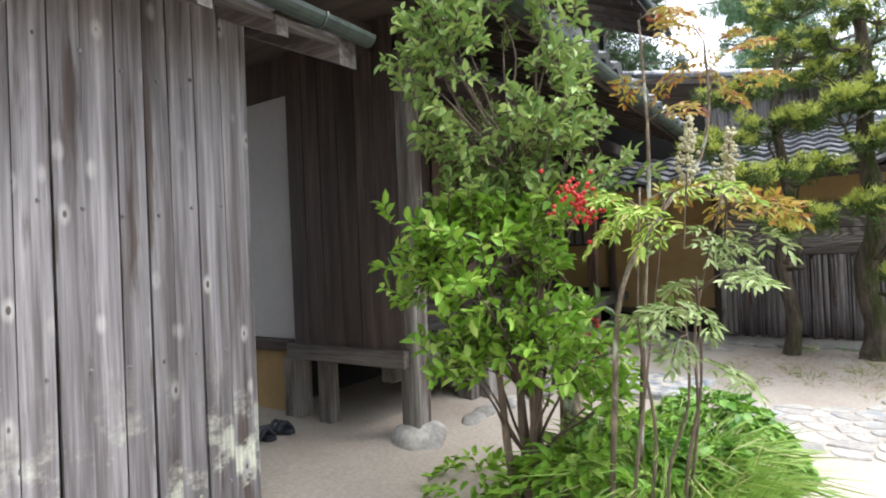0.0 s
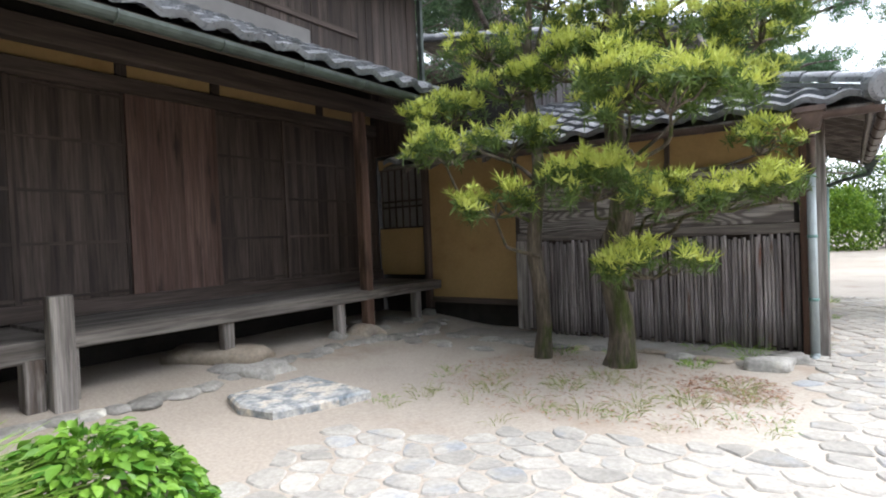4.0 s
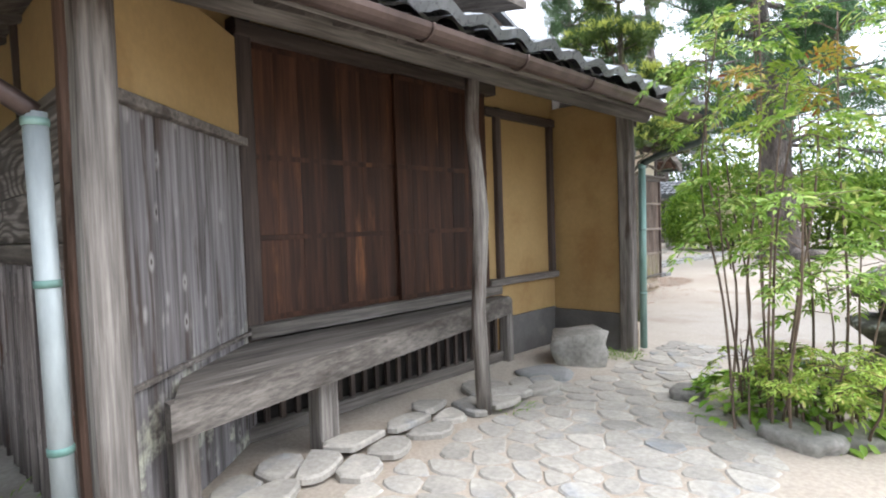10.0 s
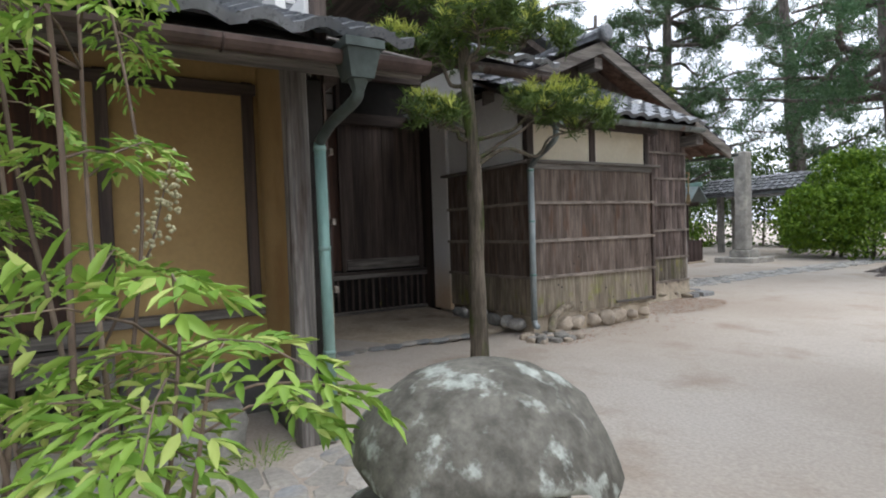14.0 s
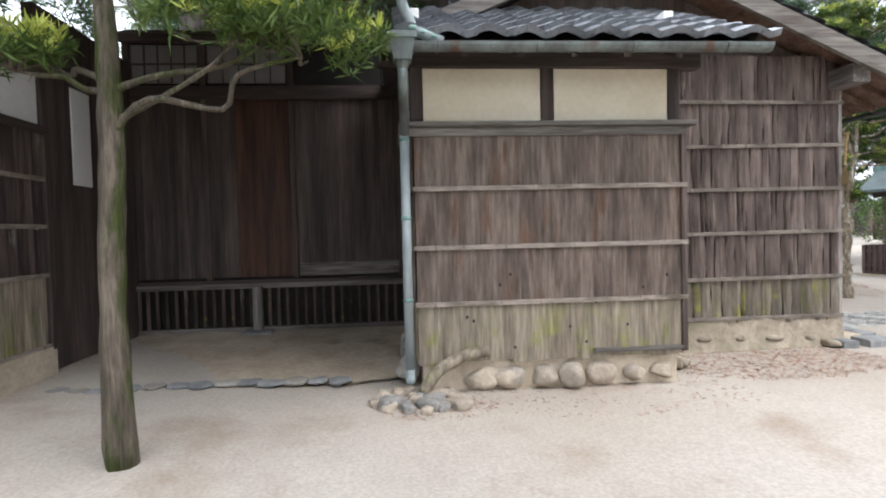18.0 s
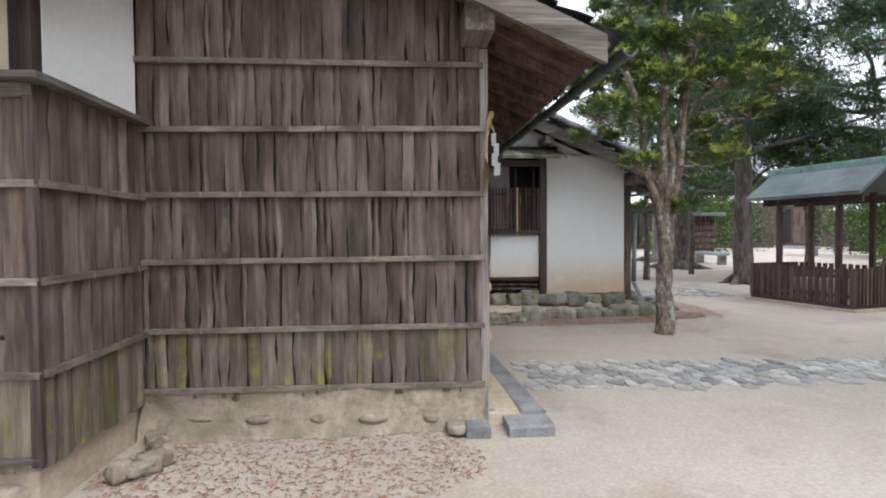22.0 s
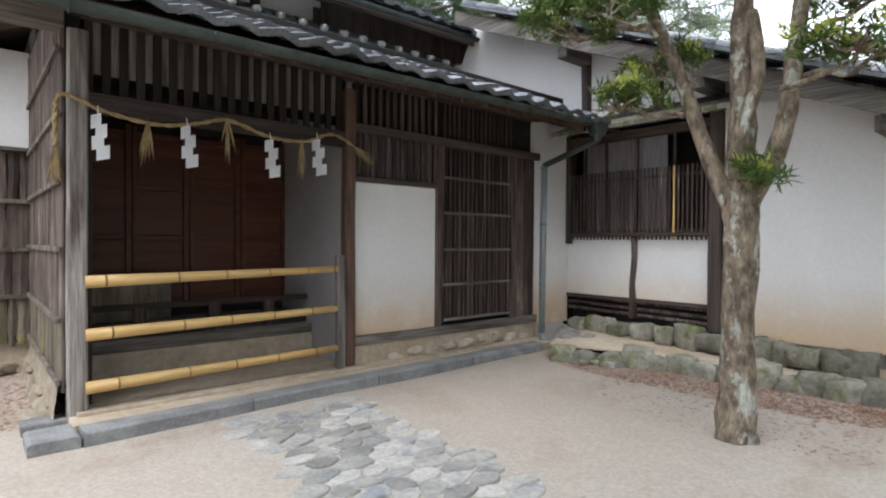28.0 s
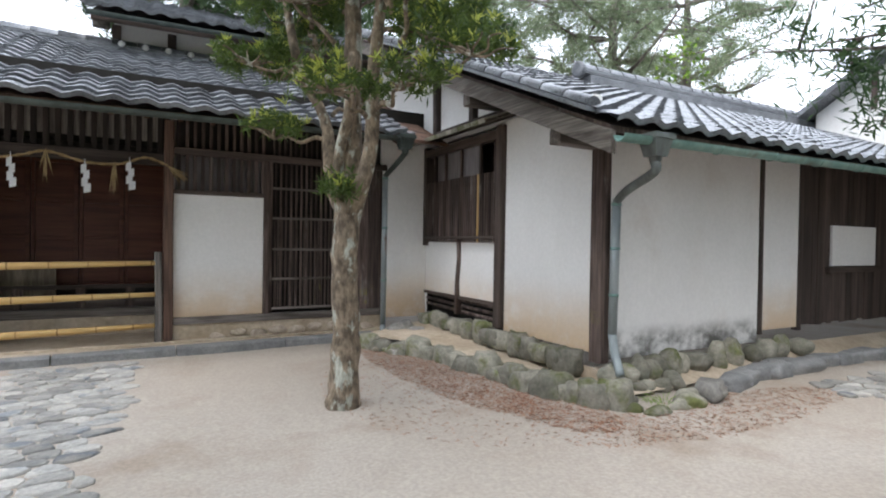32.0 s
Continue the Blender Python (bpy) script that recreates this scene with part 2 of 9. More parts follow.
M_BAMBOO = surf("old_bamboo", (0.085, 0.072, 0.07), (0.27, 0.24, 0.23), (60, 60, 2), (14, 14, 1.2), (0.11, 0.05, 0.03), (0.6, 0.75), 0.6, 0.3, 0.004, 0, 0.35, 0.35)
M_CANE = surf("yellow_bamboo", (0.55, 0.34, 0.12), (0.62, 0.43, 0.18), (2, 50, 50), (1.5, 8, 8), (0.42, 0.25, 0.08), (0.6, 0.8), 0.35, 0.1, 0.002, 0, 0.08, 0.12, None, False, 0.5)
M_NODE = surf("bamboo_node", (0.25, 0.14, 0.05), (0.3, 0.18, 0.07), rough=0.5)
M_OCHRE = surf("ochre_plaster", (0.38, 0.25, 0.11), (0.44, 0.3, 0.14), (30, 30, 30), (1.2, 1.2, 1.2), (0.32, 0.19, 0.08), (0.55, 0.75), 0.9, 0.12, 0.004, 0, 0.03, 0.07)
M_GREYPL = surf("grey_plaster", (0.3, 0.28, 0.27), (0.38, 0.355, 0.34), (25, 25, 25), (1.2, 1.2, 1.2), (0.25, 0.23, 0.22), (0.55, 0.8), 0.92, 0.15, 0.004, 0, 0.02, 0.06)
M_DKPL = surf("dark_grey_plaster", (0.1, 0.094, 0.09), (0.15, 0.142, 0.135), (30, 30, 30), (2, 2, 2), (0.2, 0.18, 0.16), (0.6, 0.75), 0.9, 0.2, 0.004, 0, 0.03, 0.1)
M_CREAM = surf("cream_plaster", (0.68, 0.6, 0.45), (0.74, 0.67, 0.53), (25, 25, 25), (1.5, 1.5, 1.5), (0.62, 0.53, 0.38), (0.55, 0.8), 0.9, 0.1, 0.003, 0, 0.03, 0.05)
M_WHITE = surf("white_plaster", (0.76, 0.75, 0.73), (0.82, 0.81, 0.79), (25, 25, 25), (0.8, 0.8, 0.5), (0.7, 0.66, 0.62), (0.55, 0.8), 0.9, 0.1, 0.003, 0, 0.02, 0.04, ((0.62, 0.46, 0.3), 0.2, 0.95, 0.08, 0.5))
# darker copy of the white plaster: shade under the eave put into the colour
M_WHITE_SHADE = surf("greyed_white_plaster", (0.55, 0.54, 0.53), (0.63, 0.62, 0.61), (25, 25, 25), (0.8, 0.8, 0.5), (0.48, 0.46, 0.44), (0.55, 0.8), 0.9, 0.1, 0.003, 0, 0.02, 0.04)
M_WHITEN = surf("white_plaster_mouldy_foot", (0.76, 0.75, 0.73), (0.82, 0.81, 0.79), (25, 25, 25), (0.8, 0.8, 0.5), (0.7, 0.66, 0.62), (0.55, 0.8), 0.9, 0.1, 0.003, 0, 0.02, 0.04, ((0.13, 0.125, 0.115), 0.3, 0.5, 0.34, 0.3))
M_CLAY = surf("clay_footing", (0.4, 0.32, 0.23), (0.52, 0.44, 0.34), (20, 20, 20), (2, 2, 2), (0.3, 0.24, 0.17), (0.55, 0.75), 0.95, 0.5, 0.01, 0, 0.05, 0.15)
M_TILE = surf("grey_roof_tile", (0.09, 0.096, 0.106), (0.19, 0.2, 0.215), (40, 40, 40), (3, 3, 3), (0.05, 0.05, 0.05), (0.55, 0.8), 0.33, 0.15, 0.004, 0, 0.3, 0.15, None, False, 0.8)
M_TILEJ = surf("grey_roof_tile_far", (0.09, 0.096, 0.106), (0.19, 0.2, 0.215), (40, 40, 40), (3, 3, 3), (0.05, 0.05, 0.05), (0.55, 0.8), 0.33, 0.1, 0.004, 0, 0.3, 0.15, None, True, 0.8)
M_FOOTCLAY = surf("stained_clay", (0.24, 0.2, 0.15), (0.4, 0.335, 0.255), (20, 20, 20), (3, 3, 3), (0.17, 0.155, 0.095), (0.5, 0.7), 0.95, 0.7, 0.015, 0, 0.05, 0.25)
M_COPPER = surf("green_copper", (0.15, 0.27, 0.24), (0.26, 0.38, 0.34), (30, 30, 8), (4, 4, 1.5), (0.14, 0.085, 0.06), (0.6, 0.72), 0.55, 0.15, 0.003, 0.3, 0.1, 0.15)
M_PALE = surf("pale_patina_pipe", (0.24, 0.275, 0.28), (0.36, 0.4, 0.405), (30, 30, 8), (5, 5, 2), (0.2, 0.13, 0.1), (0.62, 0.75), 0.5, 0.1, 0.002, 0.2, 0.08, 0.1)
M_BROWNM = surf("brown_copper", (0.06, 0.042, 0.037), (0.12, 0.085, 0.075), (30, 30, 30), (4, 4, 4), (0.16, 0.2, 0.18), (0.62, 0.75), 0.45, 0.15, 0.003, 0.5, 0.1, 0.15)
M_PATINA = surf("dull_patina_metal", (0.1, 0.105, 0.1), (0.19, 0.22, 0.21), (30, 30, 12), (6, 6, 3), (0.12, 0.07, 0.05), (0.56, 0.7), 0.5, 0.15, 0.003, 0.35, 0.1, 0.2)
M_DKGUT = surf("dark_gutter", (0.05, 0.06, 0.055), (0.09, 0.11, 0.1), (30, 30, 30), (5, 5, 5), None, (0, 1), 0.5, 0.1, 0.003, 0.4, 0.1, 0.15)
M_STONE = surf("grey_stone", (0.22, 0.21, 0.19), (0.36, 0.34, 0.31), (30, 30, 30), (4, 4, 4), (0.42, 0.4, 0.35), (0.55, 0.7), 0.85, 0.5, 0.01, 0, 0.25, 0.25)
M_TAN = surf("tan_stone", (0.33, 0.27, 0.21), (0.46, 0.39, 0.31), (30, 30, 30), (4, 4, 4), (0.3, 0.26, 0.22), (0.55, 0.7), 0.85, 0.4, 0.01, 0, 0.2, 0.2)
M_FOOT = surf("brown_grey_footing_stone", (0.2, 0.165, 0.125), (0.34, 0.29, 0.225), (30, 30, 30), (4, 4, 4), (0.2, 0.18, 0.13), (0.55, 0.7), 0.88, 0.5, 0.01, 0, 0.2, 0.25)
M_TAMP = surf("tamped_grey_earth", (0.27, 0.245, 0.215), (0.36, 0.335, 0.3), (40, 40, 40), (1.6, 1.6, 1.6), (0.21, 0.195, 0.165), (0.45, 0.65), 0.95, 0.4, 0.006, 0, 0, 0.16)
M_PAVE = surf("paving_stone", (0.29, 0.272, 0.245), (0.42, 0.39, 0.345), (35, 35, 35), (2.5, 2.5, 2.5), (0.28, 0.288, 0.295), (0.56, 0.7), 0.88, 0.5, 0.008, 0, 0.16, 0.18)
M_SLATE = surf("slate_paving", (0.27, 0.265, 0.25), (0.42, 0.4, 0.36), (35, 35, 35), (4, 4, 4), (0.2, 0.215, 0.228), (0.54, 0.66), 0.8, 0.5, 0.008, 0, 0.36, 0.2)
M_KERB = surf("blue_grey_kerb", (0.17, 0.172, 0.175), (0.27, 0.27, 0.265), (45, 45, 45), (4, 4, 4), (0.3, 0.29, 0.28), (0.6, 0.75), 0.85, 0.4, 0.006, 0, 0.1, 0.2)
M_GRANITE = surf("speckled_slab", (0.16, 0.19, 0.21), (0.48, 0.46, 0.43), (26, 26, 26), (9, 9, 9), (0.52, 0.47, 0.4), (0.52, 0.6), 0.85, 0.5, 0.008, 0, 0.05, 0.35)
M_MOSSY = surf("mossy_stone", (0.17, 0.165, 0.13), (0.3, 0.28, 0.23), (30, 30, 30), (5, 5, 5), (0.12, 0.13, 0.05), (0.5, 0.68), 0.9, 0.6, 0.012, 0, 0.3, 0.25)
M_LICHEN = surf("lichen_stone", (0.085, 0.08, 0.065), (0.17, 0.16, 0.135), (35, 35, 35), (13, 13, 13), (0.34, 0.36, 0.32), (0.55, 0.64), 0.9, 0.6, 0.008, 0, 0.08, 0.3)
M_BARK = surf("grey_brown_bark", (0.075, 0.06, 0.046), (0.17, 0.14, 0.112), (40, 40, 10), (9, 9, 4), (0.24, 0.26, 0.21), (0.58, 0.68), 0.95, 1.0, 0.02, 0, 0.1, 0.45)
M_BARKT = surf("tan_flaking_bark", (0.1, 0.078, 0.056), (0.3, 0.235, 0.17), (34, 34, 14), (14, 14, 8), (0.4, 0.4, 0.34), (0.55, 0.62), 0.95, 1.0, 0.015, 0, 0.1, 0.4)
M_BARKM = surf("mossy_bark", (0.075, 0.062, 0.045), (0.16, 0.13, 0.1), (50, 50, 6), (9, 9, 2), (0.05, 0.062, 0.015), (0.48, 0.62), 0.95, 1.0, 0.02, 0, 0.1, 0.45)
M_GRAIN = rings("flat_sawn_boards", (0.12, 0.104, 0.094), (0.33, 0.3, 0.275), (0.8, 1.0, 3.4), 62)
M_PINEB = surf("pine_bark", (0.09, 0.075, 0.068), (0.2, 0.17, 0.155), (20, 20, 5), (5, 5, 1.5), (0.26, 0.24, 0.22), (0.58, 0.7), 0.95, 1.0, 0.05, 0, 0.1, 0.5)
M_STEM = surf("thin_stems", (0.1, 0.07, 0.052), (0.2, 0.15, 0.115), (40, 40, 8), rough=0.9)
M_ROPE = surf("straw_rope", (0.24, 0.165, 0.08), (0.34, 0.25, 0.13), (80, 80, 80), (9, 9, 9), None, (0, 1), 0.9, 0.5, 0.006, 0, 0.1, 0.35)
M_PAPER = surf("white_paper", (0.8, 0.8, 0.8), (0.85, 0.85, 0.85), bump=0, vary=0.03, fine=0.03)
# near-black: paints the deep shade of unlit openings; also colours knot holes
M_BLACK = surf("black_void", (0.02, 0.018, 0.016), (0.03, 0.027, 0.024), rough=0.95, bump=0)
M_SHOJI = surf("grey_paper_screen", (0.2, 0.19, 0.185), (0.26, 0.25, 0.24), bump=0, fine=0.06, vary=0.05)
M_REED = surf("grey_reed_blind", (0.13, 0.115, 0.115), (0.22, 0.2, 0.2), (8, 120, 4), (1, 8, 1), None, (0, 1), 0.85, 0.4, 0.004, 0, 0.1, 0.3)
M_IRON = surf("dark_iron", (0.03, 0.032, 0.035), (0.06, 0.06, 0.065), rough=0.5, metal=0.6)
M_SANDAL = surf("dark_blue_rubber", (0.03, 0.034, 0.045), (0.055, 0.06, 0.075), rough=0.6, bump=0.1)
M_DUST = surf("fallen_needles", (0.22, 0.105, 0.065), (0.36, 0.2, 0.13), bump=0, island=True, vary=0.4)
M_COPROOF = surf("copper_sheet_roof", (0.11, 0.14, 0.14), (0.18, 0.215, 0.215), (6, 40, 6), (1.5, 1.5, 1.5), (0.12, 0.12, 0.11), (0.55, 0.75), 0.5, 0.2, 0.006, 0.2, 0.1, 0.2)
M_WELL = surf("fence_wood", (0.06, 0.04, 0.035), (0.12, 0.085, 0.075), VZ, CZ, None, (0, 1), 0.85, 0.4, 0.006, 0, 0.25, 0.35)

L_MAKI = leafy("maki_leaves", (0.045, 0.085, 0.02), (0.13, 0.19, 0.042))
L_MAKIN = leafy("maki_new_shoots", (0.36, 0.42, 0.075), (0.55, 0.58, 0.13))
L_SHRUB = leafy("shrub_leaves", (0.13, 0.29, 0.02), (0.31, 0.5, 0.065), (0.36, 0.5, 0.11), 0.8)
L_SHRUBT = leafy("shrub_top_leaves", (0.12, 0.22, 0.05), (0.32, 0.42, 0.12))
L_NAND = leafy("nandina_leaves", (0.13, 0.26, 0.03), (0.32, 0.46, 0.09), (0.42, 0.5, 0.14), 0.8)
L_NANDO = leafy("nandina_autumn_leaves", (0.36, 0.33, 0.06), (0.45, 0.25, 0.06), (0.3, 0.09, 0.04), 0.8)
L_NANDY = leafy("nandina_young_leaves", (0.24, 0.38, 0.05), (0.42, 0.52, 0.11), (0.48, 0.46, 0.14), 0.85)
L_NANDP = leafy("nandina_pale_leaves", (0.26, 0.34, 0.12), (0.46, 0.52, 0.26), (0.2, 0.3, 0.08), 0.75)
L_PALE = leafy("pale_cluster", (0.4, 0.4, 0.2), (0.55, 0.5, 0.33))
L_RED = leafy("red_berries", (0.35, 0.015, 0.02), (0.5, 0.03, 0.03), None, 1, 0.35, 0.05)
L_HOSTA = leafy("broad_ground_leaves", (0.06, 0.17, 0.02), (0.19, 0.36, 0.04))
L_HOSTA1 = leafy("single_broad_leaf", (0.07, 0.2, 0.025), (0.21, 0.38, 0.05), None, 1, 0.4, 0.25, True)
L_GRASS = leafy("grass_blades", (0.12, 0.24, 0.03), (0.3, 0.42, 0.09), (0.45, 0.45, 0.2), 0.9)
L_PINE = leafy("pine_needles", (0.035, 0.075, 0.03), (0.09, 0.15, 0.06))
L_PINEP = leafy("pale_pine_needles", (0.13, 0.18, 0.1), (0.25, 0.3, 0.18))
L_FAR = leafy("distant_leaves", (0.03, 0.065, 0.015), (0.12, 0.19, 0.04))
L_BRIGHT = leafy("bright_hedge_leaves", (0.08, 0.17, 0.018), (0.25, 0.39, 0.04))
L_FIR = leafy("drooping_needles", (0.05, 0.12, 0.05), (0.11, 0.2, 0.09))
L_DRY = leafy("dry_weeds", (0.3, 0.27, 0.13), (0.25, 0.3, 0.1))


# ---- building blocks ----
BASE = {}


def thing(name, at=(0, 0, 0), label="", category="", group="", kind=""):
    ob = new(name)
    ob.location = at
    ob.empty_display_size = 0.1
    BASE[ob] = Vector(at)
    return tagged(ob, label, category, group, kind)


def link(ob, parent, label=""):
    if parent:
        ob.parent = parent
        ob.matrix_parent_inverse = Matrix.Translation(-BASE.get(parent, Vector((0, 0, 0))))
    return tagged(ob, label)


def mesh_of(name, bm, m, smooth=False):
    me = bpy.data.meshes.new(name)
    bm.to_mesh(me)
    bm.free()
    me.materials.append(m)
    if smooth:
        me.shade_smooth()
    return me


def part(name, bm, m, parent=None, label="", smooth=False):
    return link(new(name, mesh_of(name, bm, m, smooth)), parent, label)


def raw(name, verts, faces, m, parent=None, label="", smooth=False):
    me = bpy.data.meshes.new(name)
    me.from_pydata([tuple(v) for v in verts], [], faces)
    me.materials.append(m)
    if smooth:
        me.shade_smooth()
    return link(new(name, me), parent, label)


def add_box(bm, x0, x1, y0, y1, z0, z1, bevel=0.0):
    vs = [bm.verts.new((x, y, z)) for x in (x0, x1) for y in (y0, y1) for z in (z0, z1)]
    for q in ((0, 1, 3, 2), (4, 6, 7, 5), (0, 4, 5, 1), (2, 3, 7, 6), (0, 2, 6, 4), (1, 5, 7, 3)):
        bm.faces.new([vs[i] for i in q])
    if bevel:
        es = {e for v in vs for e in v.link_edges}
        bmesh.ops.bevel(bm, geom=list(es), offset=bevel, segments=1, affect="EDGES")


def box(name, x0, x1, y0, y1, z0, z1, m, parent=None, label="", bevel=0.006):
    bm = bmesh.new()
    add_box(bm, x0, x1, y0, y1, z0, z1, bevel)
    return part(name, bm, m, parent, label)


def prism(axis):
    """A unit stick, 1 long on its axis and centred, with its long edges taken off."""
    c, o = 0.5, 0.42
    ring = [(c, o), (o, c), (-o, c), (-c, o), (-c, -o), (-o, -c), (o, -c), (c, -o)]
    place = {"z": lambda a, b, l: (a, b, l), "x": lambda a, b, l: (l, a, b), "y": lambda a, b, l: (b, l, a)}[axis]
    vs = [place(a, b, l) for l in (-0.5, 0.5) for a, b in ring]
    fs = [(i, (i + 1) % 8, 8 + (i + 1) % 8, 8 + i) for i in range(8)] + [tuple(range(7, -1, -1)), tuple(range(8, 16))]
    me = bpy.data.meshes.new("stick_" + axis)
    me.from_pydata(vs, [], fs)
    return me


STICK = {}


def stick(name, axis, x0, x1, y0, y1, z0, z1, m, parent=None, label="", tilt=(0, 0, 0)):
    """One board, bar or slat of its own, on a shared mesh."""
    me = STICK.get((axis, m.name))
    if not me:
        me = STICK[axis, m.name] = prism(axis)
        me.materials.append(m)
    ob = new(name, me)
    ob.location = ((x0 + x1) / 2, (y0 + y1) / 2, (z0 + z1) / 2)
    ob.scale = (x1 - x0, y1 - y0, z1 - z0)
    ob.rotation_euler = [radians(a) for a in tilt]
    return link(ob, parent, label)


def add_tube(bm, pts, radii, seg=8, rough=0.0, caps=True):
    pts = [Vector(p) for p in pts]
    if not hasattr(radii, "__len__"):
        radii = [radii] * len(pts)
    rings, side = [], None
    for i, p in enumerate(pts):
        d = (pts[min(i + 1, len(pts) - 1)] - pts[max(i - 1, 0)]).normalized()
        if side is None:
            side = d.orthogonal().normalized()
        side = (side - d * side.dot(d)).normalized()
        up = d.cross(side)
        ring = []
        for k in range(seg):
            a = 2 * math.pi * k / seg
            r = radii[i]
            v = side * math.cos(a) + up * math.sin(a)
            if rough:
                r *= 1 + rough * noise.noise((p + v * r * 2) * (0.9 / max(radii[i], 0.02)))
            ring.append(bm.verts.new(p + v * r))
        rings.append(ring)
    for a, b in zip(rings, rings[1:]):
        for k in range(seg):
            bm.faces.new((a[k], a[(k + 1) % seg], b[(k + 1) % seg], b[k]))
    if caps:
        bm.faces.new(rings[0][::-1])
        bm.faces.new(rings[-1])


def tube(name, pts, radii, m, parent=None, label="", seg=8, rough=0.0):
    bm = bmesh.new()
    add_tube(bm, pts, radii, seg, rough)
    return part(name, bm, m, parent, label, True)


def block_stone(name, at, size, m, parent=None, label="", seed=0, turn=0.0):
    """A roughly squared block with worn edges."""
    bm = bmesh.new()
    bmesh.ops.create_cube(bm, size=2)
    bmesh.ops.subdivide_edges(bm, edges=bm.edges[:], cuts=3, use_grid_fill=True)
    for v in bm.verts:
        c = v.co / max(1.0, (v.co.length_squared / 1.9) ** 0.5)
        c *= 1 + 0.3 * noise.noise(c * 1.1 + Vector((seed * 3.7, 0, 0))) + 0.07 * noise.noise(c * 3 + Vector((0, seed, 0)))
        c = Vector((c.x * size[0], c.y * size[1], c.z * size[2]))
        c.rotate(Matrix.Rotation(turn, 3, "Z"))
        v.co = c + Vector(at)
    return part(name, bm, m, parent, label, True)


def bent(pts, n=4):
    """More points on a smooth line through the given ones."""
    p = [Vector(q) for q in pts]
    out = []
    for i in range(len(p) - 1):
        a, b, c, d = p[max(i - 1, 0)], p[i], p[i + 1], p[min(i + 2, len(p) - 1)]
        for k in range(n):
            t = k / n
            out.append(0.5 * ((2 * b) + (c - a) * t + (2 * a - 5 * b + 4 * c - d) * t * t + (3 * b - a - 3 * c + d) * t ** 3))
    return out + [p[-1]]


def add_gutter(bm, a, b, r, wall=0.008, seg=8):
    """An open half-round channel from a to b."""
    a, b = Vector(a), Vector(b)
    d = (b - a).normalized()
    side = d.cross(Vector((0, 0, 1))).normalized()
    rings = []
    for p in (a, b):
        ring = []
        for rr, order in ((r, range(seg + 1)), (r - wall, range(seg, -1, -1))):
            for k in order:
                t = math.pi + math.pi * k / seg
                ring.append(bm.verts.new(p + side * (rr * math.cos(t)) + Vector((0, 0, rr * math.sin(t)))))
        rings.append(ring)
    n = len(rings[0])
    for k in range(n):
        bm.faces.new((rings[0][k], rings[0][(k + 1) % n], rings[1][(k + 1) % n], rings[1][k]))
    for ring in (rings[0][::-1], rings[1]):
        for k in range(seg):
            bm.faces.new((ring[k], ring[k + 1], ring[n - 2 - k], ring[n - 1 - k]))


def gutter(label, a, b, r, m, every=0.6, hook=(0, 0, 0)):
    g = thing("rain_gutter", a, label, "gutter")
    bm = bmesh.new()
    add_gutter(bm, a, b, r)
    channel = part("channel", bm, m, g)
    a, b = Vector(a), Vector(b)
    n = max(2, int((b - a).length / every))
    for i in range(n):
        p = a.lerp(b, (i + 0.5) / n)
        d = (b - a).normalized().cross(Vector((0, 0, 1))).normalized()
        arc = [p + d * ((r + 0.006) * math.cos(t)) + Vector((0, 0, (r + 0.006) * math.sin(t))) for t in [math.pi * (1 + k / 8) for k in range(9)]]
        tube("bracket", arc, 0.005, m, channel, seg=5)
    return g


def downpipe(label, top, pts, r, m, hopper=None, foot=None, mp=None):
    """A hopper under the gutter, an offset, and a straight pipe with its clips."""
    g = thing("downpipe", pts[-1], label, "downpipe")
    if hopper:
        bm = bmesh.new()
        x, y, z = top
        for z0, z1, w0, w1 in ((z - 0.025, z + 0.015, 0.105, 0.105), (z - 0.15, z - 0.025, 0.062, 0.09)):
            ring = [[bm.verts.new((x + a * w, y + b * w * 0.9, q)) for a, b in ((-1, -1), (1, -1), (1, 1), (-1, 1))] for q, w in ((z0, w0), (z1, w1))]
            bm.faces.new(ring[0][::-1])
            bm.faces.new(ring[1])
            for k in range(4):
                bm.faces.new((ring[0][k], ring[0][(k + 1) % 4], ring[1][(k + 1) % 4], ring[1][k]))
        add_tube(bm, [(x, y, z - 0.15), (x, y, z - 0.2)], [0.05, r], 8)
        part("hopper", bm, hopper, g, "square metal hopper")
    n = len(pts)
    tube("elbow", bent(pts[:n - 1], 4), r, mp or m, g, seg=10)
    straight = tube("pipe", [pts[n - 2], pts[n - 1]], r * 1.08, m, g, seg=12)
    a, b = Vector(pts[n - 2]), Vector(pts[n - 1])
    for k in (0.02, 0.35, 0.7):
        p = a.lerp(b, k)
        tube("clip", [p - Vector((0, 0, 0.012)), p + Vector((0, 0, 0.012))], r * 1.2, M_COPPER if k else m, straight, seg=12)
    if foot:
        tube("outlet", bent([b, b + Vector(foot) * 0.4 - Vector((0, 0, 0.04)), b + Vector(foot)], 3), r * 1.08, m, g, seg=10)
    return g


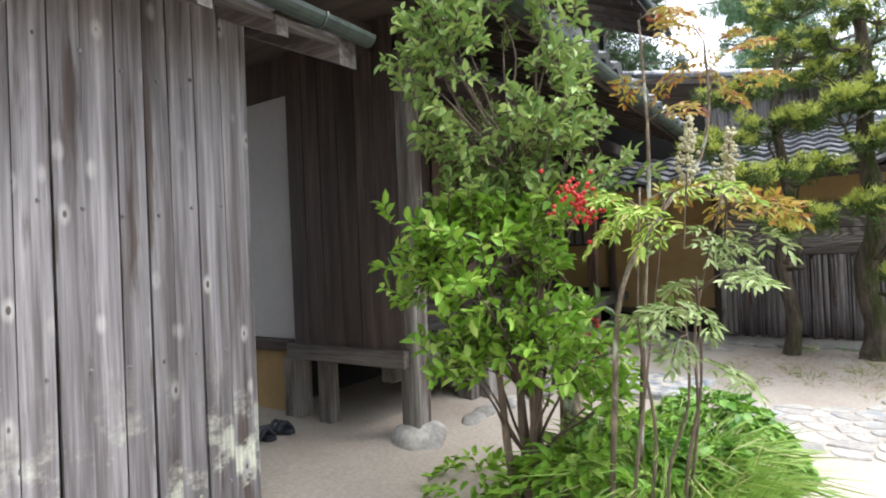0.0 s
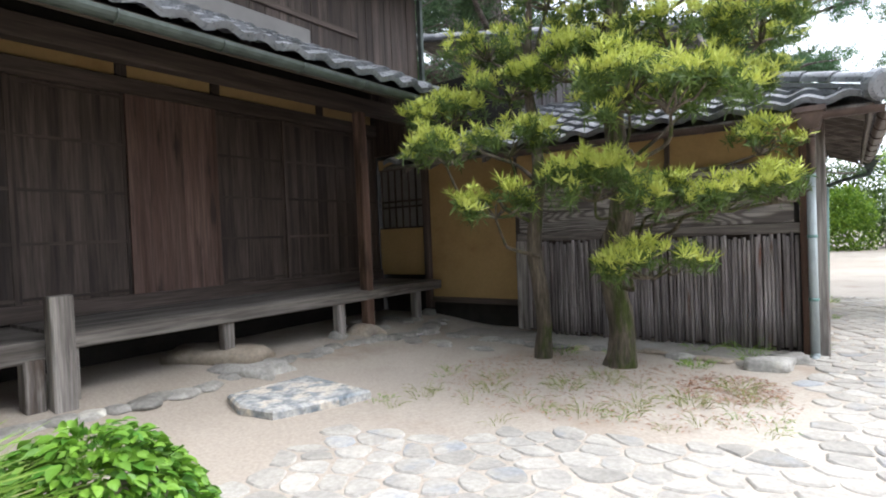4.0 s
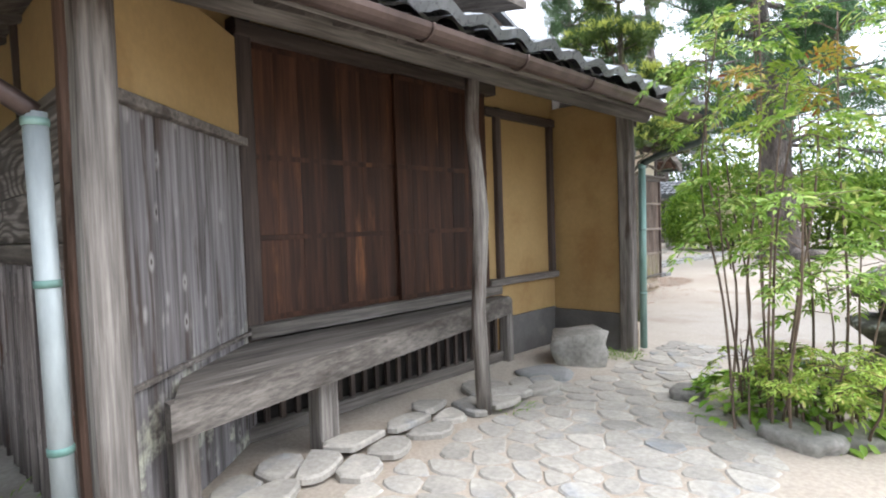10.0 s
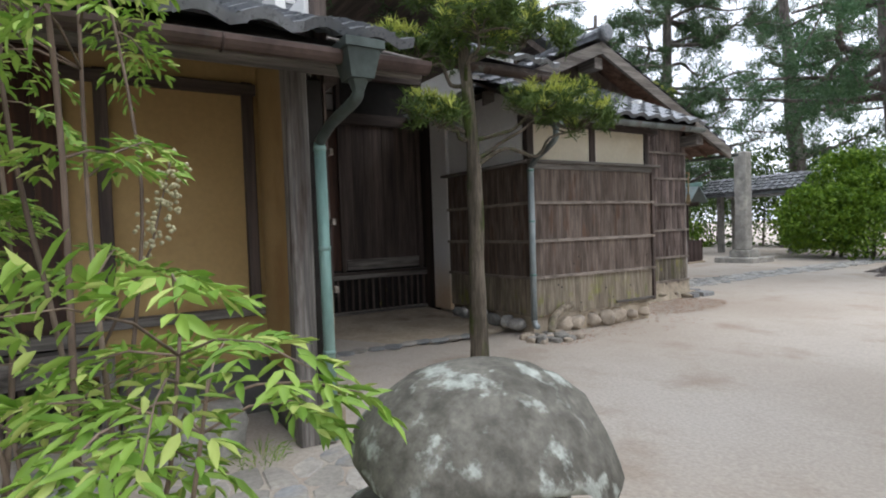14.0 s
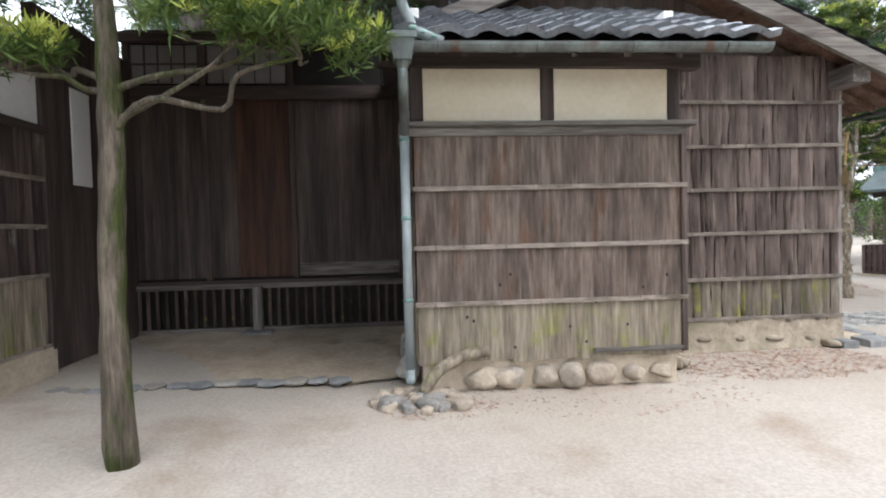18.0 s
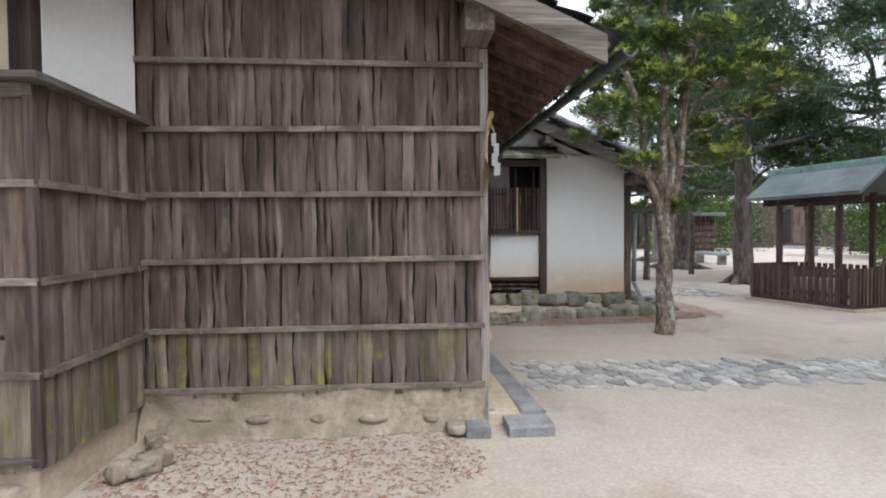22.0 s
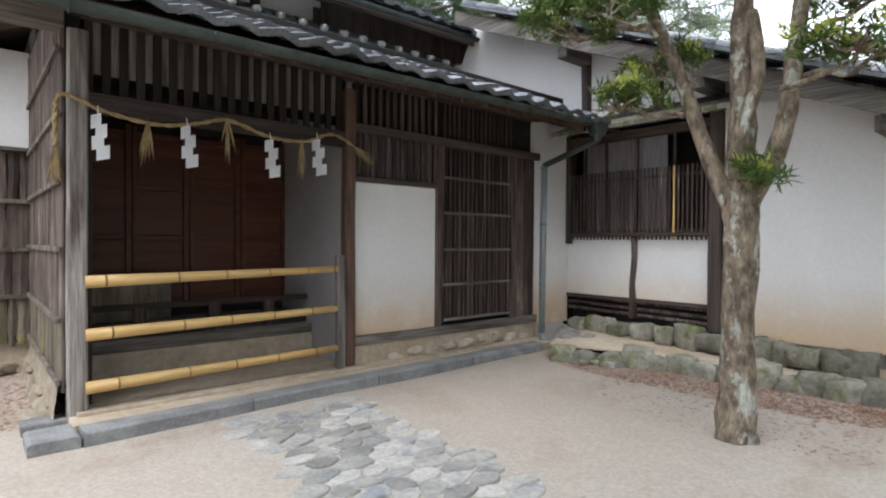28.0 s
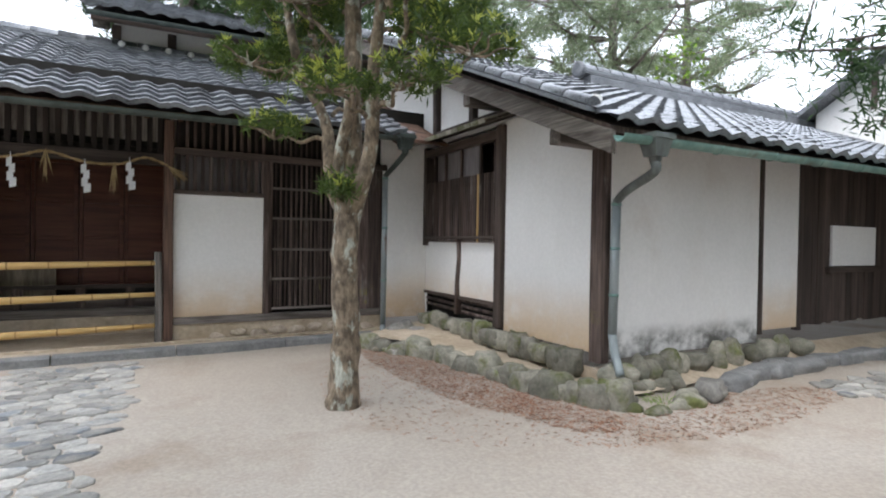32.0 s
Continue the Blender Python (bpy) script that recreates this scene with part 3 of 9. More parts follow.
def leaves(name, pos, way, up, length, width, m, parent=None, label="", broad=False, fold=0.25):
    """Many leaves in one mesh: each a blade of two or four faces, folded along its rib."""
    pos, way, up = (np.asarray(v, float) for v in (pos, way, up))
    n = len(pos)
    way = way / (np.linalg.norm(way, axis=1, keepdims=True) + 1e-9)
    side = np.cross(way, up)
    side = side / (np.linalg.norm(side, axis=1, keepdims=True) + 1e-9)
    nor = np.cross(side, way)
    length = np.broadcast_to(np.asarray(length, float), (n,))[:, None]
    width = np.broadcast_to(np.asarray(width, float), (n,))[:, None]
    if broad:
        shape = ((0, 0, 0), (0.3, 0.46, 1), (0.65, 0.42, 1), (1, 0, -0.6), (0.65, -0.42, 1), (0.3, -0.46, 1))
        tris = ((0, 2, 1), (0, 3, 2), (0, 4, 3), (0, 5, 4))
    else:
        shape = ((0, 0, 0), (0.45, 0.5, 1), (1, 0, -0.4), (0.45, -0.5, 1))
        tris = ((0, 2, 1), (0, 3, 2))
    vs = np.stack([pos + way * length * a + side * width * b + nor * width * fold * c for a, b, c in shape], 1).reshape(-1, 3)
    k = len(shape)
    fs = (np.arange(n)[:, None, None] * k + np.array(tris)[None]).reshape(-1, 3)
    me = bpy.data.meshes.new(name)
    me.vertices.add(len(vs))
    me.vertices.foreach_set("co", vs.ravel())
    me.loops.add(fs.size)
    me.loops.foreach_set("vertex_index", fs.ravel().astype(np.int32))
    me.polygons.add(len(fs))
    me.polygons.foreach_set("loop_start", np.arange(0, fs.size, 3, dtype=np.int32))
    me.update(calc_edges=True)
    me.materials.append(m)
    return link(new(name, me), parent, label)


RNG = np.random.default_rng(7)


def ball_dirs(n, up=0.0):
    v = RNG.normal(size=(n, 3))
    v /= np.linalg.norm(v, axis=1, keepdims=True)
    v[:, 2] += up
    return v / np.linalg.norm(v, axis=1, keepdims=True)


def rough_stone(name, at, size, m, parent=None, label="", seed=0, flat=0.0):
    """A boulder: a ball squeezed, cut by a few planes and roughened."""
    bm = bmesh.new()
    bmesh.ops.create_icosphere(bm, subdivisions=3, radius=1)
    r = random.Random(seed)
    cuts = [(Vector((r.uniform(-1, 1), r.uniform(-1, 1), r.uniform(-0.4, 1))).normalized(), r.uniform(0.62, 0.9)) for _ in range(7)]
    for v in bm.verts:
        for n, d in cuts:
            over = v.co.dot(n) - d
            if over > 0:
                v.co -= n * over * 0.85
        v.co *= 1 + 0.1 * noise.noise(v.co * 1.7 + Vector((seed, 0, 0)))
        if flat and v.co.z > 1 - flat:
            v.co.z = 1 - flat + (v.co.z - 1 + flat) * 0.15
        v.co = Vector((v.co.x * size[0], v.co.y * size[1], v.co.z * size[2])) + Vector(at)
    return part(name, bm, m, parent, label, True)


# ---- ground ----
def step(a, b, v):
    k = min(1, max(0, (v - a) / (b - a)))
    return k * k * (3 - 2 * k)


def gz(x, y):
    """The height of the yard: it falls a little along the walk, and lies higher under the first house."""
    h = 0.08 - 0.14 * step(10.5, 17.5, y)
    h += 0.12 * step(-1.5, -2.6, x) * step(9.5, 8.2, y)
    if abs(x) < 15 and -6 < y < 34:
        h += 0.012 * noise.noise(Vector((x * 0.9, y * 0.9, 0))) + 0.004 * noise.noise(Vector((x * 5, y * 5, 3)))
    return h


def spread(lo, hi, fine, far):
    near = list(np.arange(lo, hi, fine))
    out, d = [], fine
    while (out[-1] if out else 0) < far:
        d *= 1.45
        out.append((out[-1] if out else 0) + d)
    return [lo - v for v in out[::-1]] + near + [near[-1] + v for v in out]


gxs, gys = spread(-13, 9, 0.16, 600), spread(-5, 32, 0.16, 600)
W = len(gys)
tagged(raw("ground", [(x, y, gz(x, y)) for x in gxs for y in gys],
           [(i * W + j, (i + 1) * W + j, (i + 1) * W + j + 1, i * W + j + 1) for i in range(len(gxs) - 1) for j in range(W - 1)],
           M_SAND, None, "pale pinkish sandy yard of trodden earth", True), "", "ground", "", "structure")


# ---- walls of boards ----
def strip(parent, axis, at, face, a, b, proud, z0, z1, m, r):
    """One strip of bark board with wandering, frayed edges, slightly cupped."""
    n, vs = 7, []
    p0, p1 = r.uniform(0, 50), r.uniform(0, 50)
    cup = r.uniform(0.004, 0.014)
    for i in range(n):
        z = z0 + (z1 - z0) * i / (n - 1)
        ea = a + 0.003 + 0.02 * noise.noise(Vector((z * 6, p0, a)))
        eb = b - 0.003 + 0.02 * noise.noise(Vector((z * 6, p1, b)))
        for k, (u, d) in enumerate(((ea, -0.004), (ea, proud + 0.006), ((ea + eb) / 2, proud + 0.01 + cup), (eb, proud + 0.006), (eb, -0.004))):
            w = at + face * (d + (0.003 * noise.noise(Vector((z * 9, u * 9, 5))) if 0 < k < 4 else 0))
            vs.append((w, u, z) if axis == "y" else (u, w, z))
    fs = [(5 * i + k, 5 * i + k + 1, 5 * i + k + 6, 5 * i + k + 5) for i in range(n - 1) for k in range(4)]
    raw("board", vs, fs, m, parent)


def board_wall(name, label, axis, at, face, lo, hi, courses, width, m, low=None, battens=(), thick=0.016, batten_m=None, lap=True, wob=0.35, ragged=False, tight=False):
    """Upright boards in courses on a wall that runs along an axis; battens over them. face: +1 or -1, the way it looks."""
    g = thing(name, label=label, category="wall", kind="structure")

    def place(nm, ax, a0, a1, d0, d1, z0, z1, mat_, tilt=0.0):
        d0, d1 = sorted((at + face * d0, at + face * d1))
        if axis == "y":
            stick(nm, ax, d0, d1, a0, a1, z0, z1, mat_, g, tilt=(tilt, 0, 0))
        else:
            stick(nm, ax, a0, a1, d0, d1, z0, z1, mat_, g, tilt=(0, tilt, 0))

    r = random.Random(name + label)
    zb, zt = min(c[0] for c in courses), max(c[1] for c in courses)
    d0, d1 = sorted((at - face * 0.09, at - face * 0.001))
    if axis == "y":
        box("wall_core", d0, d1, lo, hi, zb, zt, M_BLACK, g)
    else:
        box("wall_core", lo, hi, d0, d1, zb, zt, M_BLACK, g)
    for ci, (z0, z1) in enumerate(courses):
        a = lo
        while a < hi - 0.01:
            w = width * r.uniform(1 - wob, 1 + wob)
            b = hi if hi - a - w < width * 0.4 else a + w
            proud = r.uniform(0, 0.007) + (0.006 if lap and ci % 2 else 0)
            drop = r.uniform(0, 0.03) if ci == 0 else 0
            if ragged:
                strip(g, axis, at, face, a, b, proud, z0 - drop, z1 + 0.012, low if low and ci == 0 else m, r)
                a = b
                continue
            place("board", "z", a + (0.0006 if tight else 0.0025), b - (0.0006 if tight else 0.0025), proud * (0.25 if tight else 1), proud * (0.25 if tight else 1) + thick, z0 - drop, z1 + 0.012, low if low and ci == 0 else m, r.uniform(-0.25, 0.25))
            a = b
    for z in battens:
        for k in range(int((hi - lo) / 0.27)):
            a = lo + 0.12 + 0.27 * k + r.uniform(-0.04, 0.04)
            place("batten_node", axis, a - 0.006, a + 0.006, thick + 0.012, thick + 0.033, z - 0.02, z + 0.02, batten_m or M_BATTEN)
        place("batten", axis, lo - 0.015, hi + 0.02, thick + 0.008, thick + 0.03, z - 0.018, z + 0.018, batten_m or M_BATTEN, r.uniform(-0.35, 0.35))
    return g


def plain_wall(name, label, x0, x1, y0, y1, z0, z1, m):
    return tagged(box(name, x0, x1, y0, y1, z0, z1, m, None, label, 0.004), "", "wall", "", "structure")


def post(name, label, x, y, w, z0, z1, m, category="post", r=0.012):
    bm = bmesh.new()
    k = w / 2
    n = 7
    rings = []
    for i in range(n):
        z = z0 + (z1 - z0) * i / (n - 1)
        dx, dy = 0.012 * noise.noise(Vector((x, y, z * 1.3))), 0.012 * noise.noise(Vector((y, x, z * 1.3 + 9)))
        ring = [bm.verts.new((x + dx + a, y + dy + b, z)) for a, b in ((k, k - r), (k - r, k), (r - k, k), (-k, k - r), (-k, r - k), (r - k, -k), (k - r, -k), (k, r - k))]
        rings.append(ring)
    for a, b in zip(rings, rings[1:]):
        for i in range(8):
            bm.faces.new((a[i], a[(i + 1) % 8], b[(i + 1) % 8], b[i]))
    bm.faces.new(rings[0][::-1])
    bm.faces.new(rings[-1])
    return tagged(part(name, bm, m, None, label), "", category)


# ---- tiled roofs ----
def tile_mesh(m):
    """One pantile: a shallow hollow and a roll, with a thick lower edge. x along the eave, y up the slope."""
    n, w, l = 8, 0.29, 0.285
    prof = [(k / n, 0.022 * math.sin(2 * math.pi * (k / n) - 0.5) + (0.012 if k > n - 2 else 0)) for k in range(n + 1)]
    vs, fs = [], []
    for y, dz in ((0, 0.044), (0.1, 0.036), (l, 0.0)):
        for a, z in prof:
            vs.append((a * w, y, z + dz))
    for a, z in prof:
        vs.append((a * w, 0.004, z - 0.004))
    k = n + 1
    for i in range(n):
        fs.append((i, i + 1, k + i + 1, k + i))
        fs.append((k + i, k + i + 1, 2 * k + i + 1, 2 * k + i))
        fs.append((3 * k + i, 3 * k + i + 1, i + 1, i))
    me = bpy.data.meshes.new("tile")
    me.from_pydata(vs, [], fs)
    me.materials.append(m)
    return me


TILE = tile_mesh(M_TILE)
TILE_V = np.array([v.co[:] for v in TILE.vertices])
TILE_F = [tuple(p.vertices) for p in TILE.polygons]


def tiled(roof, origin, along, up, nu, nv, keep=lambda u, v: True, near=lambda u, v: True):
    """Pantiles in rows over a slope: the near ones each a part, the rest joined into one."""
    along, up, origin = Vector(along).normalized(), Vector(up).normalized(), Vector(origin)
    nor = along.cross(up).normalized()
    turn = Matrix((along, up, nor)).transposed().to_4x4()
    off, vs, fs = BASE.get(roof, Vector((0, 0, 0))), [], []
    r = random.Random(len(roof.name) + nu)
    for j in range(nv):
        for i in range(nu):
            if not keep((i + 0.5) * 0.265, (j + 0.5) * 0.235):
                continue
            p = origin + along * (i * 0.265) + up * (j * 0.235) + nor * (0.035 + r.uniform(-0.005, 0.005))
            m = Matrix.Translation(p) @ turn @ pose(0, 0, 0, r.uniform(-1.2, 1.2), r.uniform(-1.5, 1.5), r.uniform(-1, 1))
            if near(i, j):
                ob = new("tile", TILE)
                ob.matrix_basis = m
                link(ob, roof)
            else:
                k = len(vs)
                vs += [tuple(m @ Vector(v)) for v in TILE_V]
                fs += [tuple(k + q for q in f) for f in TILE_F]
    if vs:
        tagged(raw("tile_rows", vs, fs, M_TILEJ, roof), "", "", "", "stuff")


def roof_slab(name, label, corners, thick=0.05, m=None, parent=None):
    """Boards under the tiles: a flat piece with given upper corners."""
    vs = [tuple(c) for c in corners] + [(c[0], c[1], c[2] - thick) for c in corners]
    n = len(corners)
    fs = [tuple(range(n)), tuple(range(2 * n - 1, n - 1, -1))] + [(i, n + i, n + (i + 1) % n, (i + 1) % n) for i in range(n)]
    return tagged(raw(name, vs, fs, m or M_DARKY, parent, label), "", "" if parent else "roof", "", "" if parent else "structure")


def rafters(roof, starts, way, w=0.045, h=0.06, m=None):
    """Rafters under an eave, each a part."""
    for s in starts:
        a, b = Vector(s), Vector(s) + Vector(way)
        bm = bmesh.new()
        d = (b - a).normalized()
        side = d.cross(Vector((0, 0, 1))).normalized() * (w / 2)
        dn = Vector((0, 0, -h))
        vs = [bm.verts.new(p + q) for p in (a, b) for q in (side, -side, -side + dn, side + dn)]
        for q in ((0, 1, 2, 3), (7, 6, 5, 4), (0, 4, 5, 1), (1, 5, 6, 2), (2, 6, 7, 3), (3, 7, 4, 0)):
            bm.faces.new([vs[i] for i in q])
        part("rafter", bm, m or M_DARK, roof)


def ridge_tiles(roof, a, b, r=0.09, n=None, caps=True, rows=2):
    """A ridge: flat courses under half-round cover tiles, each cover a part."""
    a, b = Vector(a), Vector(b)
    L = (b - a).length
    n = n or int(L / 0.3)
    d = (b - a) / n
    side = d.cross(Vector((0, 0, 1))).normalized()
    for k in range(rows):
        w = r * (1.25 - 0.12 * k)
        z = Vector((0, 0, 0.045 * k))
        bm = bmesh.new()
        vs = [bm.verts.new(p + side * (s * w) + z + Vector((0, 0, q))) for p in (a, b) for s, q in ((-1, 0), (-1, 0.036), (1, 0.036), (1, 0))]
        for q in ((3, 2, 1, 0), (4, 5, 6, 7), (0, 1, 5, 4), (1, 2, 6, 5), (2, 3, 7, 6), (3, 0, 4, 7)):
            bm.faces.new([vs[i] for i in q])
        part("ridge_course", bm, M_TILE, roof)
    z = Vector((0, 0, 0.045 * rows))
    for i in range(n):
        bm = bmesh.new()
        p, q = a + d * i + z, a + d * (i + 0.98) + z
        rings = [[bm.verts.new(s + side * (rr * math.cos(t)) + Vector((0, 0, rr * math.sin(t)))) for t in [math.pi * k / 6 for k in range(7)]] for s, rr in ((p, r * 1.06), (q, r * 0.95))]
        for k in range(6):
            bm.faces.new((rings[0][k], rings[0][k + 1], rings[1][k + 1], rings[1][k]))
        bm.faces.new(rings[0])
        part("ridge_tile", bm, M_TILE, roof, smooth=True)
    if caps:
        e = d.normalized()
        for p, s in ((a, -1), (b, 1)):
            bm = bmesh.new()
            add_tube(bm, [p + z - Vector((0, 0, 0.01)), p + z + e * (s * 0.07) - Vector((0, 0, 0.01))], r * 1.35, 16)
            add_tube(bm, [p + z + e * (s * 0.07) - Vector((0, 0, 0.01)), p + z + e * (s * 0.085) - Vector((0, 0, 0.01))], [r * 1.35, r * 1.05], 16)
            part("end_tile", bm, M_TILE, roof, "round moulded end tile")


# ================= first yard =================
# hut of silver boards
hut = board_wall("wall_hut", "silver-grey weathered upright boards of a shed", "y", -2.2, 1, -5.0, 1.63, [(0.06, 4.2)], 0.1, M_HUT, thick=0.022, lap=False, wob=0.3)
for k in range(0, 48):
    for z in (0.35, 0.95, 1.55, 2.1):
        y = -5.0 + 0.067 + k * 0.14
        if y > -2.2 and y < 1.6:
            bm = bmesh.new()
            bmesh.ops.create_uvsphere(bm, u_segments=6, v_segments=4, radius=0.009)
            for v in bm.verts:
                v.co += Vector((-2.172, y + 0.02 * noise.noise(Vector((y, z, 0))), z + 0.06 * noise.noise(Vector((y * 3, z, 5)))))
            part("nail", bm, M_HUT, hut)
post("corner_post", "weathered corner post of the shed", -2.235, 1.66, 0.055, 0.05, 2.9, M_HUT)
plain_wall("wall_hut_back", "shed wall in shadow", -5.5, -2.32, 1.54, 1.62, 0.02, 3.0, M_HUT)
hr = roof_slab("roof_hut", "boarded eave of the shed", [(-1.8, -5, 2.34), (-1.8, 1.96, 2.34), (-5.5, 1.96, 4.0), (-5.5, -5, 4.0)], 0.03, M_GREYY)
rafters(hr, [(-1.78, y, 2.33) for y in (-1.5, -0.6, 0.3, 1.2, 1.55)], (-2.6, 0, 1.15), 0.06, 0.08, M_GREYX)
bm = bmesh.new()
vs = [bm.verts.new(v) for v in ((-1.78, 1.88, 2.22), (-1.78, 1.99, 2.22), (-1.78, 1.99, 2.36), (-1.78, 1.88, 2.36), (-5.4, 1.88, 3.86), (-5.4, 1.99, 3.86), (-5.4, 1.99, 4.0), (-5.4, 1.88, 4.0))]
for q in ((0, 1, 2, 3), (7, 6, 5, 4), (0, 4, 5, 1), (1, 5, 6, 2), (2, 6, 7, 3), (3, 7, 4, 0)):
    bm.faces.new([vs[i] for i in q])
part("barge_board", bm, M_GREYX, hr)
gutter("dark half-round gutter at the shed's eave", (-1.74, -5, 2.4), (-1.74, 2.04, 2.38), 0.05, M_DKGUT)

# south end of the house: a panelled screen, white wall beside it
EX, SY = -3.42, 2.76
sc = thing("wall_screen", label="dark brown board screen at the veranda's end", category="wall", kind="structure")
for i in range(6):
    a = -3.14 + i * 0.165
    stick("board", "z", a, a + 0.161, SY - 0.04, SY - 0.015, 0.72, 2.98, M_DARK, sc)
box("rail", -3.2, -2.12, SY - 0.07, SY + 0.02, 0.62, 0.73, M_GREYX, sc)
box("dark_head", -7.0, -2.1, SY + 0.03, SY + 0.1, 2.56, 3.7, M_DARK, sc, "dark wall under the eave")
box("backing", -3.14, -2.17, SY - 0.01, SY + 0.02, 0.72, 2.98, M_BLACK, sc)
box("leg", -2.9, -2.79, SY - 0.06, SY + 0.04, 0.12, 0.63, M_GREYZ, sc)
box("leg", -3.24, -3.07, SY - 0.07, SY + 0.05, 0.12, 0.63, M_GREYZ, sc)
# plaster colour already holds the eave's shade
plain_wall("wall_white_south", "white plastered wall with brown posts", -7.0, -3.2, SY + 0.02, SY + 0.14, 0.74, 2.55, M_WHITE_SHADE)
plain_wall("wall_white_foot", "ochre plastered foot of the white wall", -4.3, -3.2, SY, SY + 0.12, 0.1, 0.66, M_OCHRE)
plain_wall("sill_south", "brown sill beam under the white wall", -7.0, -3.2, SY - 0.04, SY + 0.06, 0.66, 0.745, M_DARKX)
# the vent's inner shade is painted black
plain_wall("vent_south", "vent under the white wall, its shade painted as a black sheet", -7.0, -4.3, SY + 0.06, SY + 0.12, 0.1, 0.66, M_BLACK)
for x in (-4.33, -5.5):
    post("wall_post", "brown upright post in the white wall", x, SY + 0.04, 0.06, 0.7, 2.55, M_DARK)
plain_wall("shelf_south", "brown window shelf on the white wall", -6.9, -4.3, SY - 0.1, SY + 0.04, 1.16, 1.22, M_DARKX)

roof_slab("eave_south", "dark boarded eave over the white wall", [(-1.95, 1.98, 2.7), (-1.95, 2.95, 2.93), (-7.0, 2.95, 2.93), (-7.0, 1.98, 2.7)], 0.04, M_DARKX)
# the veranda's front posts
post("veranda_post", "thick dark wooden post standing on a stone", -2.14, 2.83, 0.14, 0.2, 2.62, M_GREYZ)
post("veranda_post", "dark wooden veranda post standing on a stone", -2.36, 6.95, 0.115, 0.26, 2.66, M_REDZ)
post("short_post", "short grey post at the veranda's edge", -2.24, 3.9, 0.14, 0.1, 0.93, M_GREYZ)
post("wall_post", "dark post at the corner of the ochre wall", -2.53, 8.33, 0.1, 0.28, 2.36, M_DARK)
for i, (x, y, sx, sy, h, m) in enumerate(((-2.13, 2.83, 0.2, 0.19, 0.13, M_STONE), (-2.36, 6.93, 0.24, 0.22, 0.16, M_TAN), (-2.42, 6.55, 0.15, 0.15, 0.14, M_STONE), (-2.53, 8.3, 0.13, 0.14, 0.14, M_STONE), (-2.45, 7.85, 0.16, 0.14, 0.1, M_STONE))):
    tagged(rough_stone("footing_stone", (x, y, 0.15), (sx, sy, h), m, None, "rough footing stone under a post", 40 + i, 0.15), "", "stone")

# veranda
ve = thing("veranda", (-2.9, 5.7, 0.1), "grey weathered plank veranda along the house front", "veranda")
for i in range(5):
    a = EX + 0.03 + i * 0.205
    stick("plank", "y", a, a + 0.2, 3.95, 8.28, 0.635, 0.665, M_GREYY, ve)
    stick("plank", "y", a, a + 0.2, 2.8, 3.93, 0.615, 0.645, M_GREYY, ve)
stick("edge_beam", "y", -2.405, -2.3, 3.95, 8.28, 0.55, 0.66, M_GREYY, ve)
stick("edge_beam", "y", -2.4, -2.29, 2.8, 3.93, 0.5, 0.64, M_GREYY, ve)
for y in (4.0, 5.22, 6.55, 7.85):
    stick("leg", "z", -2.44, -2.34, y - 0.05, y + 0.05, 0.12, 0.56, M_GREYZ, ve)
stick("leg", "z", -2.4, -2.26, 3.7, 3.82, 0.1, 0.52, M_GREYZ, ve)
# black sheet: the shade under the planks is put into its colour
plain_wall("wall_under_veranda", "black sheet painted as the shade under the veranda", EX - 0.1, EX - 0.02, 2.9, 8.4, 0.02, 0.75, M_BLACK)

# shutters on the house front, one of them bleached
fr = thing("wall_front", label="dark wooden shutters along the house front", category="wall", kind="structure")
box("sill_beam", EX - 0.04, EX + 0.05, 2.88, 8.36, 0.66, 0.8, M_DARKY, fr)
box("head_beam", EX - 0.06, EX + 0.06, 2.88, 8.36, 2.68, 2.83, M_DARKY, fr)
box("upper_beam", EX - 0.06, EX + 0.05, 3.12, 8.36, 3.02, 3.16, M_DARKY, fr)
box("transom_panel", EX - 0.04, EX + 0.0, 3.12, 8.36, 2.83, 3.02, M_OCHRE, fr, "ochre plaster band")
for y in (3.2, 4.9, 5.85, 7.3, 8.3):
    stick("strut", "z", EX - 0.04, EX + 0.035, y - 0.05, y + 0.05, 2.83, 3.03, M_DARK, fr)
edges = (2.9, 4.02, 4.92, 5.83, 6.7, 7.55, 8.33)
for k, (a, b) in enumerate(zip(edges, edges[1:])):
    m = M_PINK if k == 2 else M_DARK
    dx = 0.02 if k % 2 == 0 else -0.015
    n = 5
    for i in range(n):
        w = (b - a - 0.06) / n
        stick("shutter_board", "z", EX + dx - 0.012, EX + dx + 0.006, a + 0.03 + i * w, a + 0.03 + (i + 1) * w - 0.002, 0.8, 2.69, m, fr)
    for y in (a + 0.015, b - 0.015):
        stick("shutter_stile", "z", EX + dx - 0.015, EX + dx + 0.014, y - 0.018, y + 0.018, 0.8, 2.69, M_DARK if k != 2 else M_PINK, fr)
    if k != 2:
        for z in (0.84, 1.3, 1.75, 2.2, 2.65):
            stick("shutter_rail", "y", EX + dx - 0.01, EX + dx + 0.018, a + 0.03, b - 0.03, z - 0.014, z + 0.014, M_DARKY, fr)
# painted dark for the unlit rooms behind the shutters
plain_wall("wall_front_core", "black sheet painted as the unlit inside of the house front", EX - 0.14, EX - 0.05, 2.9, 8.4, 0.7, 3.5, M_BLACK)

